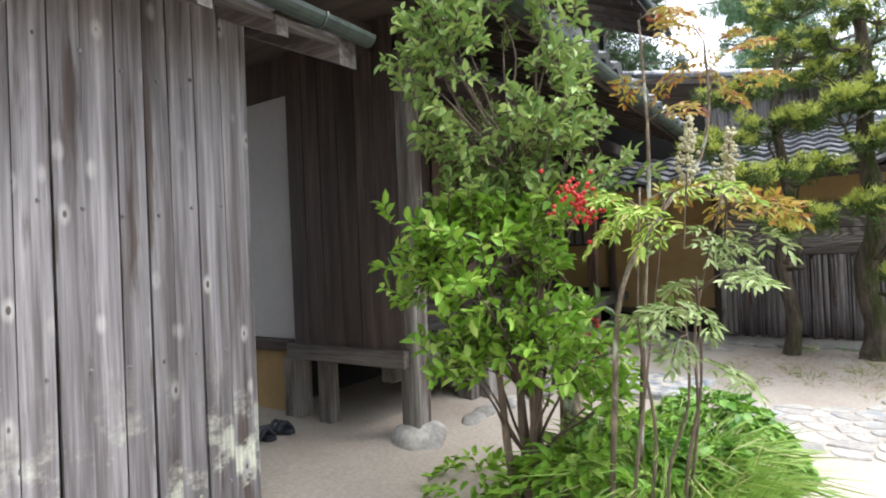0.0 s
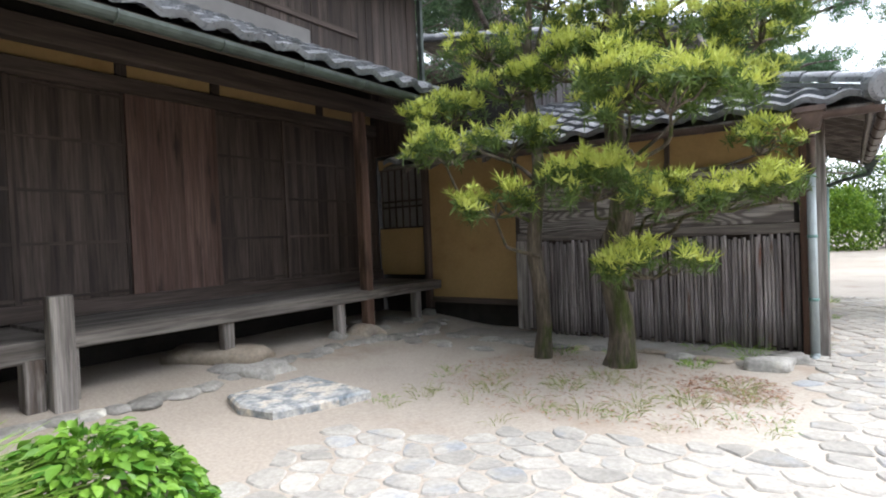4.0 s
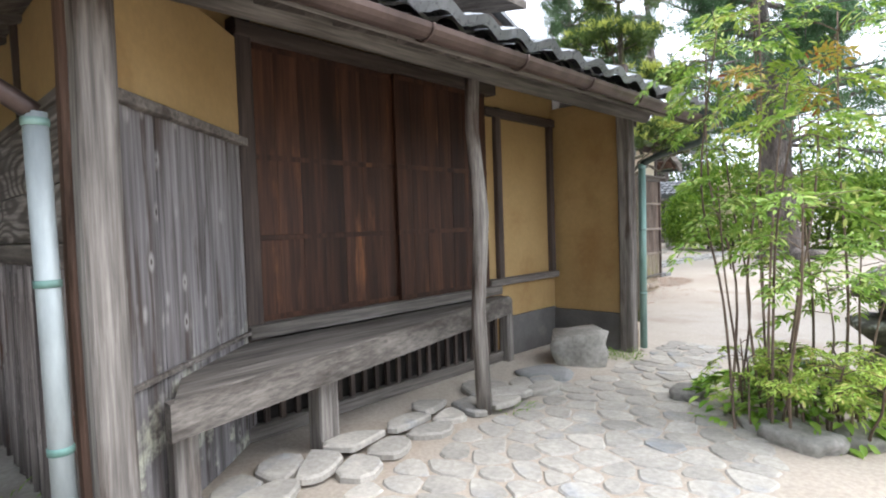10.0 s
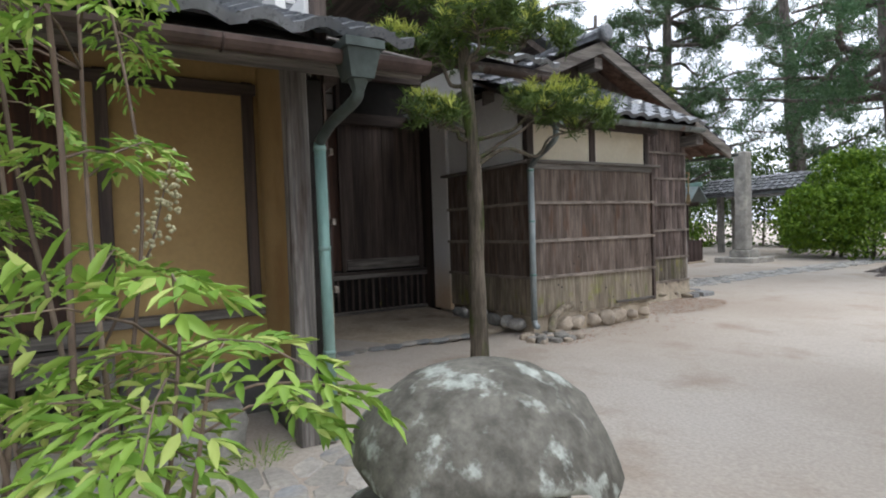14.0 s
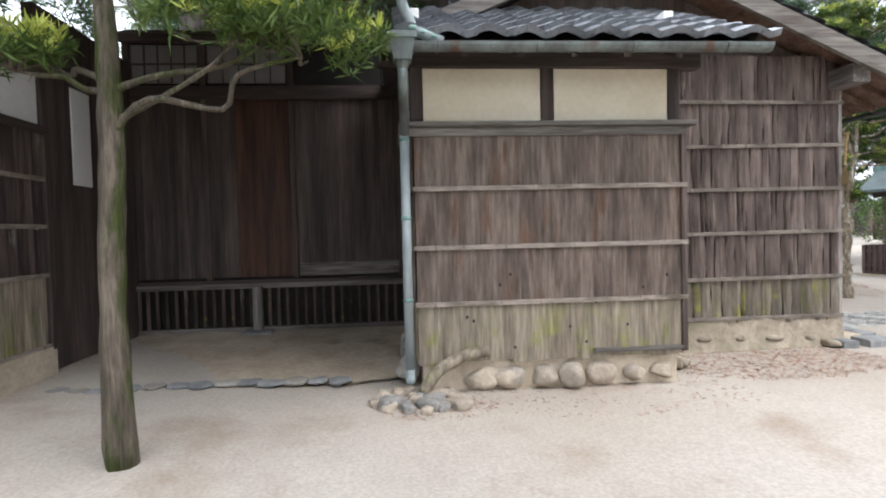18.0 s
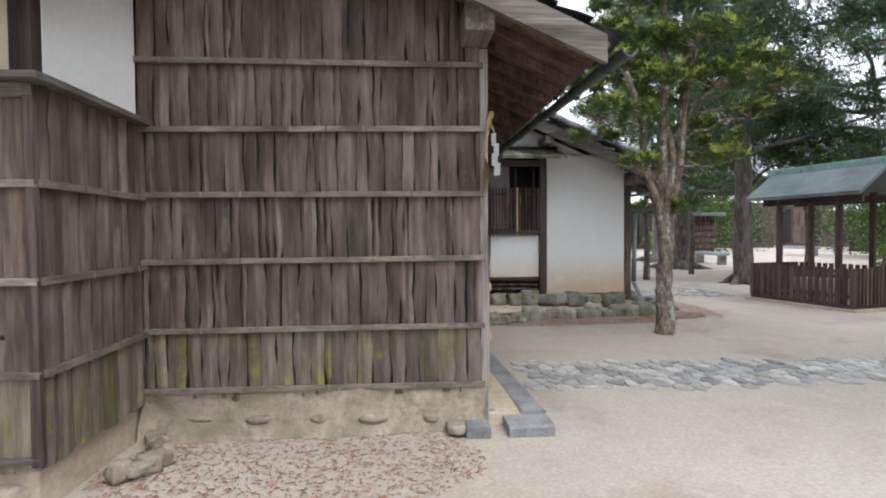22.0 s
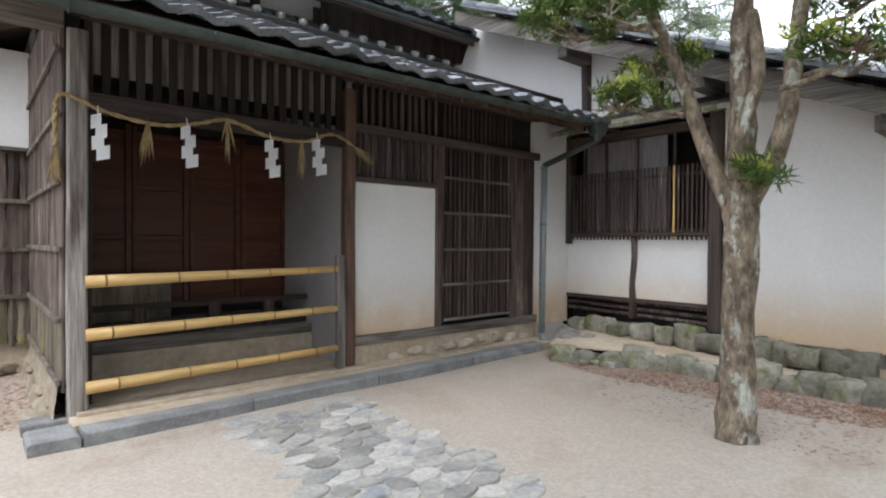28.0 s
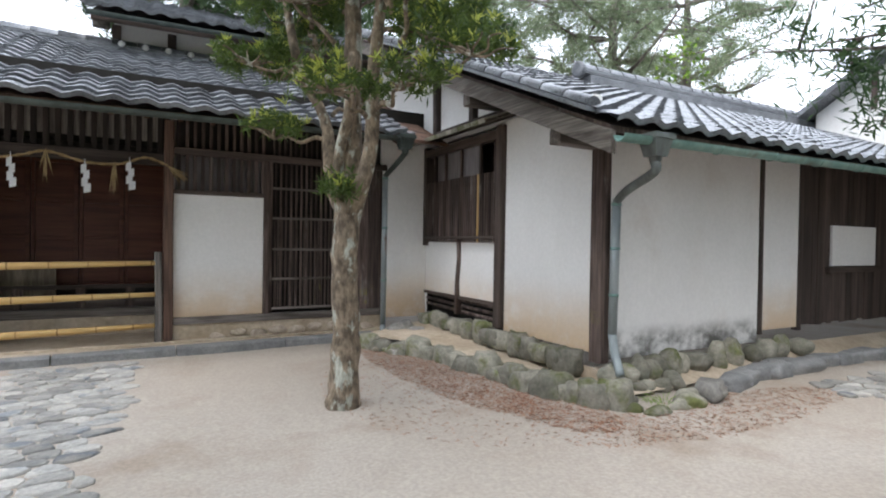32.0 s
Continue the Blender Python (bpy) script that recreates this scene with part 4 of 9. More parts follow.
# eave of the first house
S1 = 0.5
def ez(x): return 2.56 + (-1.2 - x) * S1
er = roof_slab("roof_veranda", "grey pantiled eave over the veranda", [(-1.2, 2.3, ez(-1.2)), (-1.2, 7.35, ez(-1.2)), (-2.62, 8.5, ez(-2.62)), (-2.62, 2.3, ez(-2.62))], 0.03, M_DARKX)
roof_slab("soffit", "", [(-2.62, 2.3, ez(-2.62)), (-2.62, 8.5, ez(-2.62)), (-3.5, 8.5, ez(-3.5)), (-3.5, 2.3, ez(-3.5))], 0.03, M_DARKX, er)
rafters(er, [(-1.24, 2.45 + 0.42 * i, ez(-1.24) - 0.035) for i in range(12)], (-2.2, 0, 2.2 * S1), 0.05, 0.065, M_DARKX)
box("eave_beam", -2.43, -2.29, 2.4, 8.3, 2.64, 2.8, M_DARKY, er)
box("eave_board", -1.215, -1.19, 2.3, 7.35, 2.46, 2.56, M_DARKY, er)
tiled(er, (-1.14, 2.32, ez(-1.14) + 0.01), (0, 1, 0), (-1, 0, S1), 21, 7, lambda u, v: u < 5.05 + v * 0.75)
gutter("dark green copper gutter along the veranda eave", (-1.12, 2.3, 2.5), (-1.12, 7.3, 2.5), 0.055, M_DKGUT)

# upper storey behind it
us = board_wall("wall_upper", "dark upper-storey board wall above the eave", "y", -2.62, 1, 2.3, 8.35, [(3.2, 4.6)], 0.16, M_DARK)
box("plaster_patch", -2.6, -2.585, 4.6, 6.5, 3.28, 3.5, M_SHOJI, us, "worn grey plaster patch")
stick("corner_pipe", "z", -2.56, -2.5, 8.32, 8.38, 3.3, 4.5, M_DKGUT, us)
for z in (3.62, 4.1):
    stick("rail", "y", -2.61, -2.57, 2.3, 7.2, z - 0.03, z + 0.03, M_DARKY, us)
ur = roof_slab("roof_upper", "grey pantiled upper roof", [(-1.75, 2.0, 4.5), (-1.75, 8.75, 4.5), (-5.6, 8.75, 6.3), (-5.6, 2.0, 6.3)], 0.04, M_DARKX)
tiled(ur, (-1.7, 2.0, 4.52), (0, 1, 0), (-1, 0, 0.47), 25, 3)
rafters(ur, [(-1.8, 2.3 + 0.45 * i, 4.44) for i in range(15)], (-0.8, 0, 0.37), 0.05, 0.06)
gutter("dark gutter at the upper eave", (-1.66, 2.0, 4.44), (-1.66, 8.75, 4.44), 0.05, M_DKGUT)
plain_wall("wall_upper_end", "end wall of the upper storey", -5.6, -2.66, 8.3, 8.4, 2.4, 4.6, M_OLD)
# lower wing behind: plank wall under a sloping roof edge
nw = board_wall("wall_plank_back", "grey plank wall of the wing behind", "x", 9.6, -1, -2.6, 0.4, [(2.5, 3.45)], 0.17, M_HUT, lap=False)
rb = roof_slab("roof_wing", "grey pantiled roof edge of the wing behind", [(-3.2, 9.2, 4.2), (0.7, 9.2, 3.42), (0.7, 12.2, 3.42), (-3.2, 12.2, 4.2)], 0.08, M_GREYX)
ridge_tiles(rb, (-3.2, 9.25, 4.22), (0.7, 9.25, 3.44), 0.075, rows=1)

# ================= ochre house =================
plain_wall("wall_ochre_west", "ochre plastered wall with a lattice window", -3.4, -2.58, 8.34, 8.44, 0.72, 1.36, M_OCHRE)
plain_wall("wall_ochre_mid", "ochre plastered wall panel", -2.48, -1.14, 8.34, 8.44, 0.42, 2.32, M_OCHRE)
plain_wall("wall_ochre_over", "ochre plaster above the lattice", -3.4, -2.58, 8.36, 8.44, 2.2, 2.34, M_OCHRE)
# added, not a known wall: blocks light slits between shutters and ochre wall
plain_wall("wall_nook_core", "added black sheet that keeps light out behind the nook", -4.6, -1.2, 8.52, 8.6, 0.0, 3.3, M_BLACK)
plain_wall("sill_ochre", "dark sill under the ochre wall", -2.5, -1.1, 8.31, 8.42, 0.36, 0.43, M_DARKX)
# shade below the sill, painted as a black sheet
plain_wall("void_ochre", "black sheet painted as the shade under the ochre wall", -3.39, -1.1, 8.42, 8.5, 0.05, 0.72, M_BLACK)
wl = thing("window_lattice", (-3.0, 8.36, 1.36), "wooden lattice window with a paper screen", "window", kind="structure")
box("screen", -3.4, -2.58, 8.4, 8.42, 1.36, 2.2, M_SHOJI, wl, "greyed paper screen")
for i in range(7):
    x = -3.36 + i * 0.125
    stick("bar", "z", x - 0.009, x + 0.009, 8.36, 8.385, 1.36, 2.2, M_DARK, wl)
for z in (1.37, 1.66, 1.74, 2.19):
    stick("crossbar", "x", -3.4, -2.58, 8.345, 8.365, z - 0.014, z + 0.014, M_DARKX, wl)
post("wall_post", "dark post beside the bamboo screen", -1.09, 8.27, 0.09, 0.15, 2.3, M_DARK)

# bamboo screen wall
FX0, FX1, FY = -0.93, 1.70, 8.09
plain_wall("wall_ochre_south", "ochre plaster above the planks", FX0 - 0.1, FX1, FY + 0.03, FY + 0.12, 1.72, 2.25, M_OCHRE)
plain_wall("wall_south_core", "board core behind the bamboo screen", FX0 - 0.05, FX1 - 0.02, FY + 0.02, FY + 0.07, 0.12, 1.72, M_DARKX)
for x in (-0.2, 0.62):
    post("wall_post", "thin brown post in the ochre wall", x, FY + 0.03, 0.05, 1.74, 2.24, M_DARK)
plk = thing("wall_planks", label="wide grey planks with bold worn grain", category="wall", kind="structure")
stick("plank", "x", FX0 - 0.06, FX1, FY - 0.02, FY + 0.018, 1.44, 1.72, M_GRAIN, plk)
stick("plank", "x", FX0 - 0.06, FX1, FY - 0.03, FY + 0.018, 1.22, 1.43, M_GRAIN, plk)
stick("rail", "x", FX0 - 0.08, FX1, FY - 0.05, FY + 0.018, 1.125, 1.215, M_GREYX, plk)
stick("top_rail", "x", FX0 - 0.08, FX1, FY - 0.035, FY + 0.02, 1.722, 1.76, M_GREYX, plk)
bf = thing("wall_bamboo", label="screen of split grey bamboo stalks", category="fence", kind="structure")
r = random.Random(3)
culms = []
for c in range(4):
    bm = bmesh.new()
    z0, z1 = 0.0, 1.0
    zs = [0, 0.22 + 0.03 * c, 0.235 + 0.03 * c, 0.25 + 0.03 * c, 0.55 - 0.04 * c, 0.565 - 0.04 * c, 0.58 - 0.04 * c, 0.85, 0.865, 0.88, 1.0]
    rr = [1, 1, 1.22, 1, 1, 1.22, 1, 1, 1.2, 1, 1]
    add_tube(bm, [(0, 0, z) for z in zs], [0.0165 * q for q in rr], 7)
    culms.append(mesh_of("culm", bm, M_BAMBOO, True))
x, i = FX0 + 0.02, 0
while x < FX1 - 0.01:
    ob = new("bamboo_stalk", culms[i % 4])
    ob.location = (x, FY - 0.03 + r.uniform(-0.006, 0.004), 0.12 + r.uniform(-0.03, 0.03))
    ob.scale = (r.uniform(0.75, 1.1), r.uniform(0.8, 1.1), 1.0 + r.uniform(-0.02, 0.02))
    ob.rotation_euler = (r.uniform(-0.008, 0.008), r.uniform(-0.01, 0.01), r.uniform(0, 6))
    link(ob, bf)
    x += r.uniform(0.026, 0.037)
    i += 1
for x in (FX0 - 0.08, FX0 - 0.02):
    stick("end_board", "z", x - 0.03, x + 0.03, FY - 0.05, FY + 0.0, 0.13, 1.13, M_GREYZ, bf, "pale grey end board")

# corner post of two timbers, and its neighbours
post("corner_post", "tall weathered grey corner post with long cracks", 1.825, 8.1, 0.115, 0.0, 2.2, M_GREYZ)
post("corner_post", "dark timber beside the corner post", 1.735, 8.06, 0.075, 0.0, 2.2, M_REDZ)
tagged(tube("round_post", [(1.71, 10.13, 0.06), (1.70, 10.12, 0.7), (1.73, 10.14, 1.3), (1.69, 10.13, 1.8), (1.71, 10.13, 2.2)], [0.05, 0.045, 0.05, 0.042, 0.045], M_GREYZ, None, "slim crooked round post of pale grey wood", 9, 0.25), "", "post")
post("end_post", "grey square post at the ochre wall's end", 1.67, 12.24, 0.12, 0.05, 2.2, M_GREYZ)
# slanting wing wall beside the bench: boards below, plaster above
ib = board_wall("wall_wing_boards", "grey knotted upright boards beside the bench", "x", 0.0, -1, 0.0, 1.24, [(0.03, 1.66)], 0.15, M_HUT, lap=False)
stick("cap_rail", "x", 0.0, 1.25, -0.06, 0.01, 1.655, 1.7, M_GREYX, ib)
stick("foot_strip", "x", 0.0, 1.24, -0.05, -0.03, 0.625, 0.645, M_GREYX, ib)
box("plaster", 0.0, 1.24, -0.025, 0.07, 1.7, 2.24, M_OCHRE, ib, "ochre plaster above the boards")
ib.location, ib.rotation_euler = (1.74, 8.1, 0.05), (0, 0, math.atan2(0.94, -0.81))

# house front with big shutters
HX = 0.93
plain_wall("wall_ochre_front", "ochre plastered house front", HX - 0.12, HX - 0.03, 8.2, 12.3, 0.1, 2.5, M_OCHRE)
plain_wall("wall_ochre_front_low", "dark foot of the ochre wall", HX - 0.03, HX + 0.0, 11.35, 12.25, 0.05, 0.42, M_DKPL)
sh = thing("door_shutters", (HX, 10.1, 0.68), "two wide dark brown sliding shutters of warm worn boards", "shutter", kind="structure")
r = random.Random(11)
for a, b, dx in ((9.1, 10.2, 0.0), (10.16, 11.15, 0.035)):
    n = 7
    for i in range(n):
        w = (b - a) / n
        stick("shutter_board", "z", HX + dx - 0.012, HX + dx + 0.006 + r.uniform(0, 0.004), a + i * w + 0.001, a + (i + 1) * w - 0.001, 0.72, 2.3, M_WARM, sh)
    for z in (0.74, 1.2, 1.66, 2.28):
        stick("shutter_rail", "y", HX + dx - 0.02, HX + dx + 0.01, a, b, z - 0.016, z + 0.016, M_WARM, sh)
box("sill", HX - 0.06, HX + 0.1, 9.0, 11.25, 0.645, 0.72, M_GREYY, sh)
box("head", HX - 0.06, HX + 0.09, 9.0, 11.25, 2.3, 2.38, M_DARKY, sh)
stick("jamb", "z", HX - 0.05, HX + 0.07, 9.0, 9.1, 0.6, 2.4, M_DARK, sh)
wf = thing("window_frame", (HX, 11.8, 0.8), "dark wooden frame round an ochre panel", "frame", kind="structure")
for y in (11.335, 12.15):
    stick("stile", "z", HX - 0.03, HX + 0.04, y - 0.035, y + 0.035, 0.72, 2.22, M_DARK, wf)
stick("rail", "y", HX - 0.03, HX + 0.06, 11.15, 12.2, 0.71, 0.77, M_GREYY, wf)
stick("rail", "y", HX - 0.03, HX + 0.05, 11.15, 12.2, 2.14, 2.21, M_DARKY, wf)
plain_wall("wall_ochre_panel", "ochre panel in a dark frame", HX - 0.03, HX - 0.005, 11.15, 12.25, 0.42, 2.5, M_OCHRE)
plain_wall("wall_ochre_end", "ochre plastered end wall", HX - 0.02, 1.63, 12.22, 12.32, 0.40, 2.32, M_OCHRE)
plain_wall("wall_end_foot", "dark plastered foot of the end wall", HX - 0.02, 1.66, 12.2, 12.33, 0.03, 0.40, M_DKPL)

# bench
bn = thing("bench", (1.2, 9.7, 0.1), "grey weathered plank bench before the shutters", "bench")
def edge(k, y): return HX + 0.04 + (0.5 - 0.234 * (y - 9.26) + 0.07) * k
for i in range(4):
    y0, y1, ka, kb_ = 8.62 - 0.1 * i, 11.28, i / 4 + 0.003, (i + 1) / 4 - 0.003
    q = [(edge(ka, y0 + 0.1), y0 + 0.1), (edge(kb_, y0), y0), (edge(kb_, y1), y1), (edge(ka, y1), y1)]
    raw("plank", [(x, y, z) for z in (0.6, 0.63) for x, y in q], [(3, 2, 1, 0), (4, 5, 6, 7), (0, 1, 5, 4), (1, 2, 6, 5), (2, 3, 7, 6), (3, 0, 4, 7)], M_GREYY, bn)
q = [(edge(1, 8.3) - 0.05, 8.3), (edge(1, 8.3) + 0.008, 8.3), (edge(1, 11.3) + 0.008, 11.3), (edge(1, 11.3) - 0.05, 11.3)]
raw("apron", [(x, y, z) for z in (0.48, 0.622) for x, y in q], [(3, 2, 1, 0), (4, 5, 6, 7), (0, 1, 5, 4), (1, 2, 6, 5), (2, 3, 7, 6), (3, 0, 4, 7)], M_GREYY, bn, "thick front board")
stick("leg", "z", 1.33, 1.45, 9.14, 9.26, 0.02, 0.48, M_GREYZ, bn)
stick("leg", "z", HX + 0.04, HX + 0.13, 11.26, 11.34, 0.06, 0.6, M_GREYZ, bn)
stick("leg", "z", 1.5, 1.62, 8.36, 8.46, 0.02, 0.48, M_GREYZ, bn)
lt = thing("lattice", (HX, 10.2, 0.1), "dark wooden grille below the shutters", "grille")
for i in range(24):
    y = 8.9 + i * 0.1
    stick("bar", "z", HX + 0.03, HX + 0.055, y - 0.016, y + 0.016, 0.14, 0.6, M_DARK, lt)
stick("rail", "y", HX + 0.01, HX + 0.08, 8.3, 11.3, 0.08, 0.16, M_GREYY, lt)
# the shade behind the bars is painted on this black sheet
plain_wall("void_lattice", "black sheet painted as the shade behind the grille", HX - 0.03, HX - 0.01, 8.3, 11.3, 0.08, 0.66, M_BLACK)

# its hipped roof
S2 = 0.42
yr = roof_slab("roof_ochre_east", "grey pantiled hip roof of the ochre house", [(2.2, 7.58, 2.06), (2.2, 12.75, 2.1), (0.1, 12.75, 2.08 + 2.06 * S2), (0.1, 9.7, 2.08 + 2.06 * S2)], 0.03, M_GREYX)
tiled(yr, (2.24, 7.62, 2.075), (0, 1, 0.007), (-1, 0, S2), 19, 9, lambda u, v: u > v * 0.93 and u < 5.1)
ys = roof_slab("roof_ochre_south", "grey pantiled south slope of the ochre house", [(-2.6, 7.58, 2.1), (2.2, 7.58, 2.06), (0.1, 9.7, 2.08 + 2.06 * S2), (-2.6, 9.7, 2.08 + 2.06 * S2)], 0.03, M_GREYY)
tiled(ys, (-2.55, 7.54, 2.1), (1, 0, -0.007), (0, 1, S2), 18, 9, lambda u, v: u < 4.75 - v * 0.93)
ridge_tiles(yr, (2.2, 7.58, 2.11), (0.1, 9.7, 2.98), 0.085, rows=2)
ridge_tiles(yr, (0.1, 9.6, 2.97), (0.1, 12.75, 2.97), 0.09, rows=3)
rafters(yr, [(2.15, 7.95 + 0.38 * i, 2.035 + 0.003 * i) for i in range(13)], (-1.25, 0, 1.25 * S2), 0.045, 0.05, M_GREYX)
rafters(ys, [(-2.3 + 0.38 * i, 7.62, 2.06) for i in range(12)], (0, 0.75, 0.75 * S2), 0.045, 0.05, M_GREYY)
tube("eave_log", [(1.74, 7.75, 2.15), (1.73, 9.0, 2.17), (1.75, 10.4, 2.145), (1.73, 12.5, 2.165)], [0.06, 0.07, 0.06, 0.065], M_GREYY, yr, "natural log beam under the eave", 9, 0.2)
box("eave_board", 2.165, 2.2, 7.58, 12.75, 2.0, 2.05, M_GREYY, yr)
gutter("brown copper gutter of the ochre house", (2.28, 7.53, 2.02), (2.25, 12.75, 2.06), 0.055, M_BROWNM, 0.65)
gutter("copper gutter along the south eave", (-0.9, 7.5, 2.06), (2.26, 7.5, 2.02), 0.05, M_BROWNM, 0.65)
downpipe("pale patinated downpipe at the ochre house corner", (1.81, 7.52, 2.06), [(1.81, 7.53, 1.86), (1.81, 7.58, 1.79), (1.8, 7.8, 1.71), (1.787, 7.95, 1.62), (1.785, 7.97, 0.12)], 0.032, M_PALE, M_BROWNM, (0.0, -0.07, -0.04), M_BROWNM)
downpipe("green copper downpipe at the end of the ochre house", (2.28, 12.36, 2.08), [(2.28, 12.36, 1.9), (2.24, 12.36, 1.85), (1.95, 12.345, 1.79), (1.77, 12.34, 1.72), (1.745, 12.36, 0.08)], 0.029, M_COPPER, M_DKGUT, None, M_DKGUT)


# ================= recess between the houses =================
nb = board_wall("wall_north_boards", "dark board wall with bamboo battens", "x", 12.42, 1, -1.0, 1.62, [(0.28, 0.9), (0.9, 1.3), (1.3, 1.7), (1.7, 2.1)], 0.13, M_OLD, M_OLDLOW, (0.3, 0.9, 1.3, 1.7))
stick("ledge", "x", -1.02, 1.66, 12.42, 12.5, 2.08, 2.14, M_DARKX, nb)
plain_wall("wall_north_foot", "clay foot of the board wall", -1.05, 1.66, 12.33, 12.47, -0.02, 0.29, M_CLAY)
plain_wall("wall_north_plaster", "white plaster above the boards", -1.0, 0.95, 12.36, 12.43, 2.14, 2.9, M_WHITE)
plain_wall("wall_north_plaster_low", "white plaster under the roof end", 0.953, 1.55, 12.36, 12.43, 2.14, 2.62, M_WHITE)
for x in (-1.03, 0.1, 1.56):
    post("wall_post", "dark upright post of the recess wall", x, 12.43, 0.09, 0.2 if x < -1 else 2.1, 2.95 if x < 1 else 2.64, M_DARK)
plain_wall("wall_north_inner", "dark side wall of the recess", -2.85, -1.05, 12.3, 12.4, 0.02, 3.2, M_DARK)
tagged(box("hanging_board", -1.82, -1.5, 12.41, 12.425, 1.7, 2.6, M_WHITE, None, "pale blank board hung on the recess wall"), "", "sign")
RX = -2.8
rw = thing("wall_recess", label="dark wooden doors at the back of the recess", category="wall", kind="structure")
r = random.Random(5)
y = 12.3
while y < 15.5:
    w = r.uniform(0.14, 0.2)
    m = M_WARM if 13.45 < y < 14.1 else M_DARK
    stick("door_board", "z", RX - 0.01, RX + 0.012 + r.uniform(0, 0.004), y, min(15.52, y + w) - 0.002, 0.7, 2.85, m, rw)
    y += w
for z, h in ((0.62, 0.05), (2.86, 0.08), (3.5, 0.06)):
    stick("beam", "y", RX - 0.02, RX + 0.07, 12.3, 15.52, z - h, z + h, M_DARKY, rw)
for y in (12.35, 13.2, 14.2, 15.45):
    stick("stile", "z", RX, RX + 0.05, y - 0.03, y + 0.03, 0.66, 3.5, M_DARK, rw)
stick("board_low", "y", RX + 0.012, RX + 0.035, 14.25, 15.42, 0.7, 0.85, M_GREYY, rw, "low grey board")
for a, b in ((12.4, 13.15), (13.25, 14.15)):
    box("screen", RX - 0.01, RX + 0.0, a, b, 2.98, 3.42, M_SHOJI, rw, "greyed paper transom")
    for i in range(6):
        stick("screen_bar", "z", RX, RX + 0.015, a + (b - a) * i / 5 - 0.008, a + (b - a) * i / 5 + 0.008, 2.98, 3.42, M_DARK, rw)
    stick("screen_bar", "y", RX, RX + 0.015, a, b, 3.19, 3.21, M_DARKY, rw)
box("core", RX - 0.12, RX - 0.02, 12.3, 15.6, 0.0, 3.6, M_BLACK, rw)
rl = thing("lattice", (RX, 14, 0.05), "wooden grille under the recess doors", "grille")
for i in range(30):
    y = 12.4 + i * 0.106
    stick("bar", "z", RX + 0.04, RX + 0.065, y - 0.018, y + 0.018, 0.06, 0.58, M_OLD, rl)
stick("rail", "y", RX + 0.02, RX + 0.1, 12.35, 15.52, 0.57, 0.63, M_GREYY, rl)
stick("rail", "y", RX + 0.02, RX + 0.09, 12.35, 15.52, 0.05, 0.11, M_GREYY, rl)
stick("prop", "z", RX + 0.1, RX + 0.2, 13.72, 13.82, 0.08, 0.6, M_GREYZ, rl)
tagged(box("pad_stone", RX + 0.05, RX + 0.3, 13.6, 13.95, 0.03, 0.09, M_KERB, None, "flat dark pad stone under the prop", 0.015), "", "stone")
tagged(raw("floor_recess", [(RX, 12.4, 0.065), (-0.5, 12.5, 0.004), (-0.46, 15.0, 0.004), (-0.6, 15.5, 0.004), (RX, 15.5, 0.065)], [(0, 1, 2, 3, 4)], M_CLAY, None, "trodden clay floor of the recess"), "", "floor", "", "structure")
r = random.Random(8)
for i in range(13):
    y = 12.75 + i * 0.18
    tagged(rough_stone("edging_stone", (-0.5 + r.uniform(-0.05, 0.05), y, 0.03), (r.uniform(0.07, 0.11), r.uniform(0.09, 0.14), 0.03), M_TAMP if i % 3 == 1 else M_KERB, None, "flat edging stone of the clay floor", 80 + i, 0.45), "", "stone", "edging stones of the recess")
S4 = 0.42
rr_ = roof_slab("roof_recess", "grey pantiled eave over the recess", [(0.25, 12.3, 2.86), (0.25, 15.45, 2.86), (-3.2, 15.45, 2.86 + 3.45 * S4), (-3.2, 12.3, 2.86 + 3.45 * S4)], 0.04, M_DARKX)
tiled(rr_, (0.3, 12.3, 2.88), (0, 1, 0), (-1, 0, S4), 12, 13, near=lambda i, j: j < 4)
rafters(rr_, [(0.2, 12.85 + 0.4 * i, 2.81) for i in range(7)], (-2.9, 0, 2.9 * S4), 0.05, 0.06)
gutter("brown gutter over the recess", (0.34, 12.3, 2.8), (0.34, 15.5, 2.76), 0.055, M_BROWNM)
downpipe("white pipe from the upper gutter to the lower roof", (0.3, 15.45, 2.78), [(0.3, 15.46, 2.74), (0.3, 15.46, 2.66), (0.28, 15.5, 2.58), (0.27, 15.52, 2.52), (0.25, 15.72, 2.44)], 0.035, M_PALE)

# ================= board house =================
AX, BX = -0.254, -1.28
w1 = board_wall("wall_annex", "dark board wall with bamboo battens and pale low boards", "y", AX, 1, 15.53, 17.64, [(0.19, 0.63), (0.63, 1.06), (1.06, 1.507), (1.507, 1.95)], 0.24, M_PLANK, M_OLDLOW, (1.507, 1.06, 0.63), wob=0.5, tight=True)
stick("ledge", "y", AX - 0.02, AX + 0.11, 15.45, 17.72, 1.965, 2.0, M_GREYY, w1)
stick("ledge_board", "y", AX, AX + 0.045, 15.5, 17.66, 1.9, 1.965, M_GREYY, w1)
stick("corner_strip", "z", AX, AX + 0.045, 17.615, 17.66, 0.2, 1.96, M_OLD, w1)
stick("low_strip", "y", AX + 0.02, AX + 0.045, 16.9, 17.65, 0.215, 0.245, M_GREYY, w1)
r = random.Random(21)
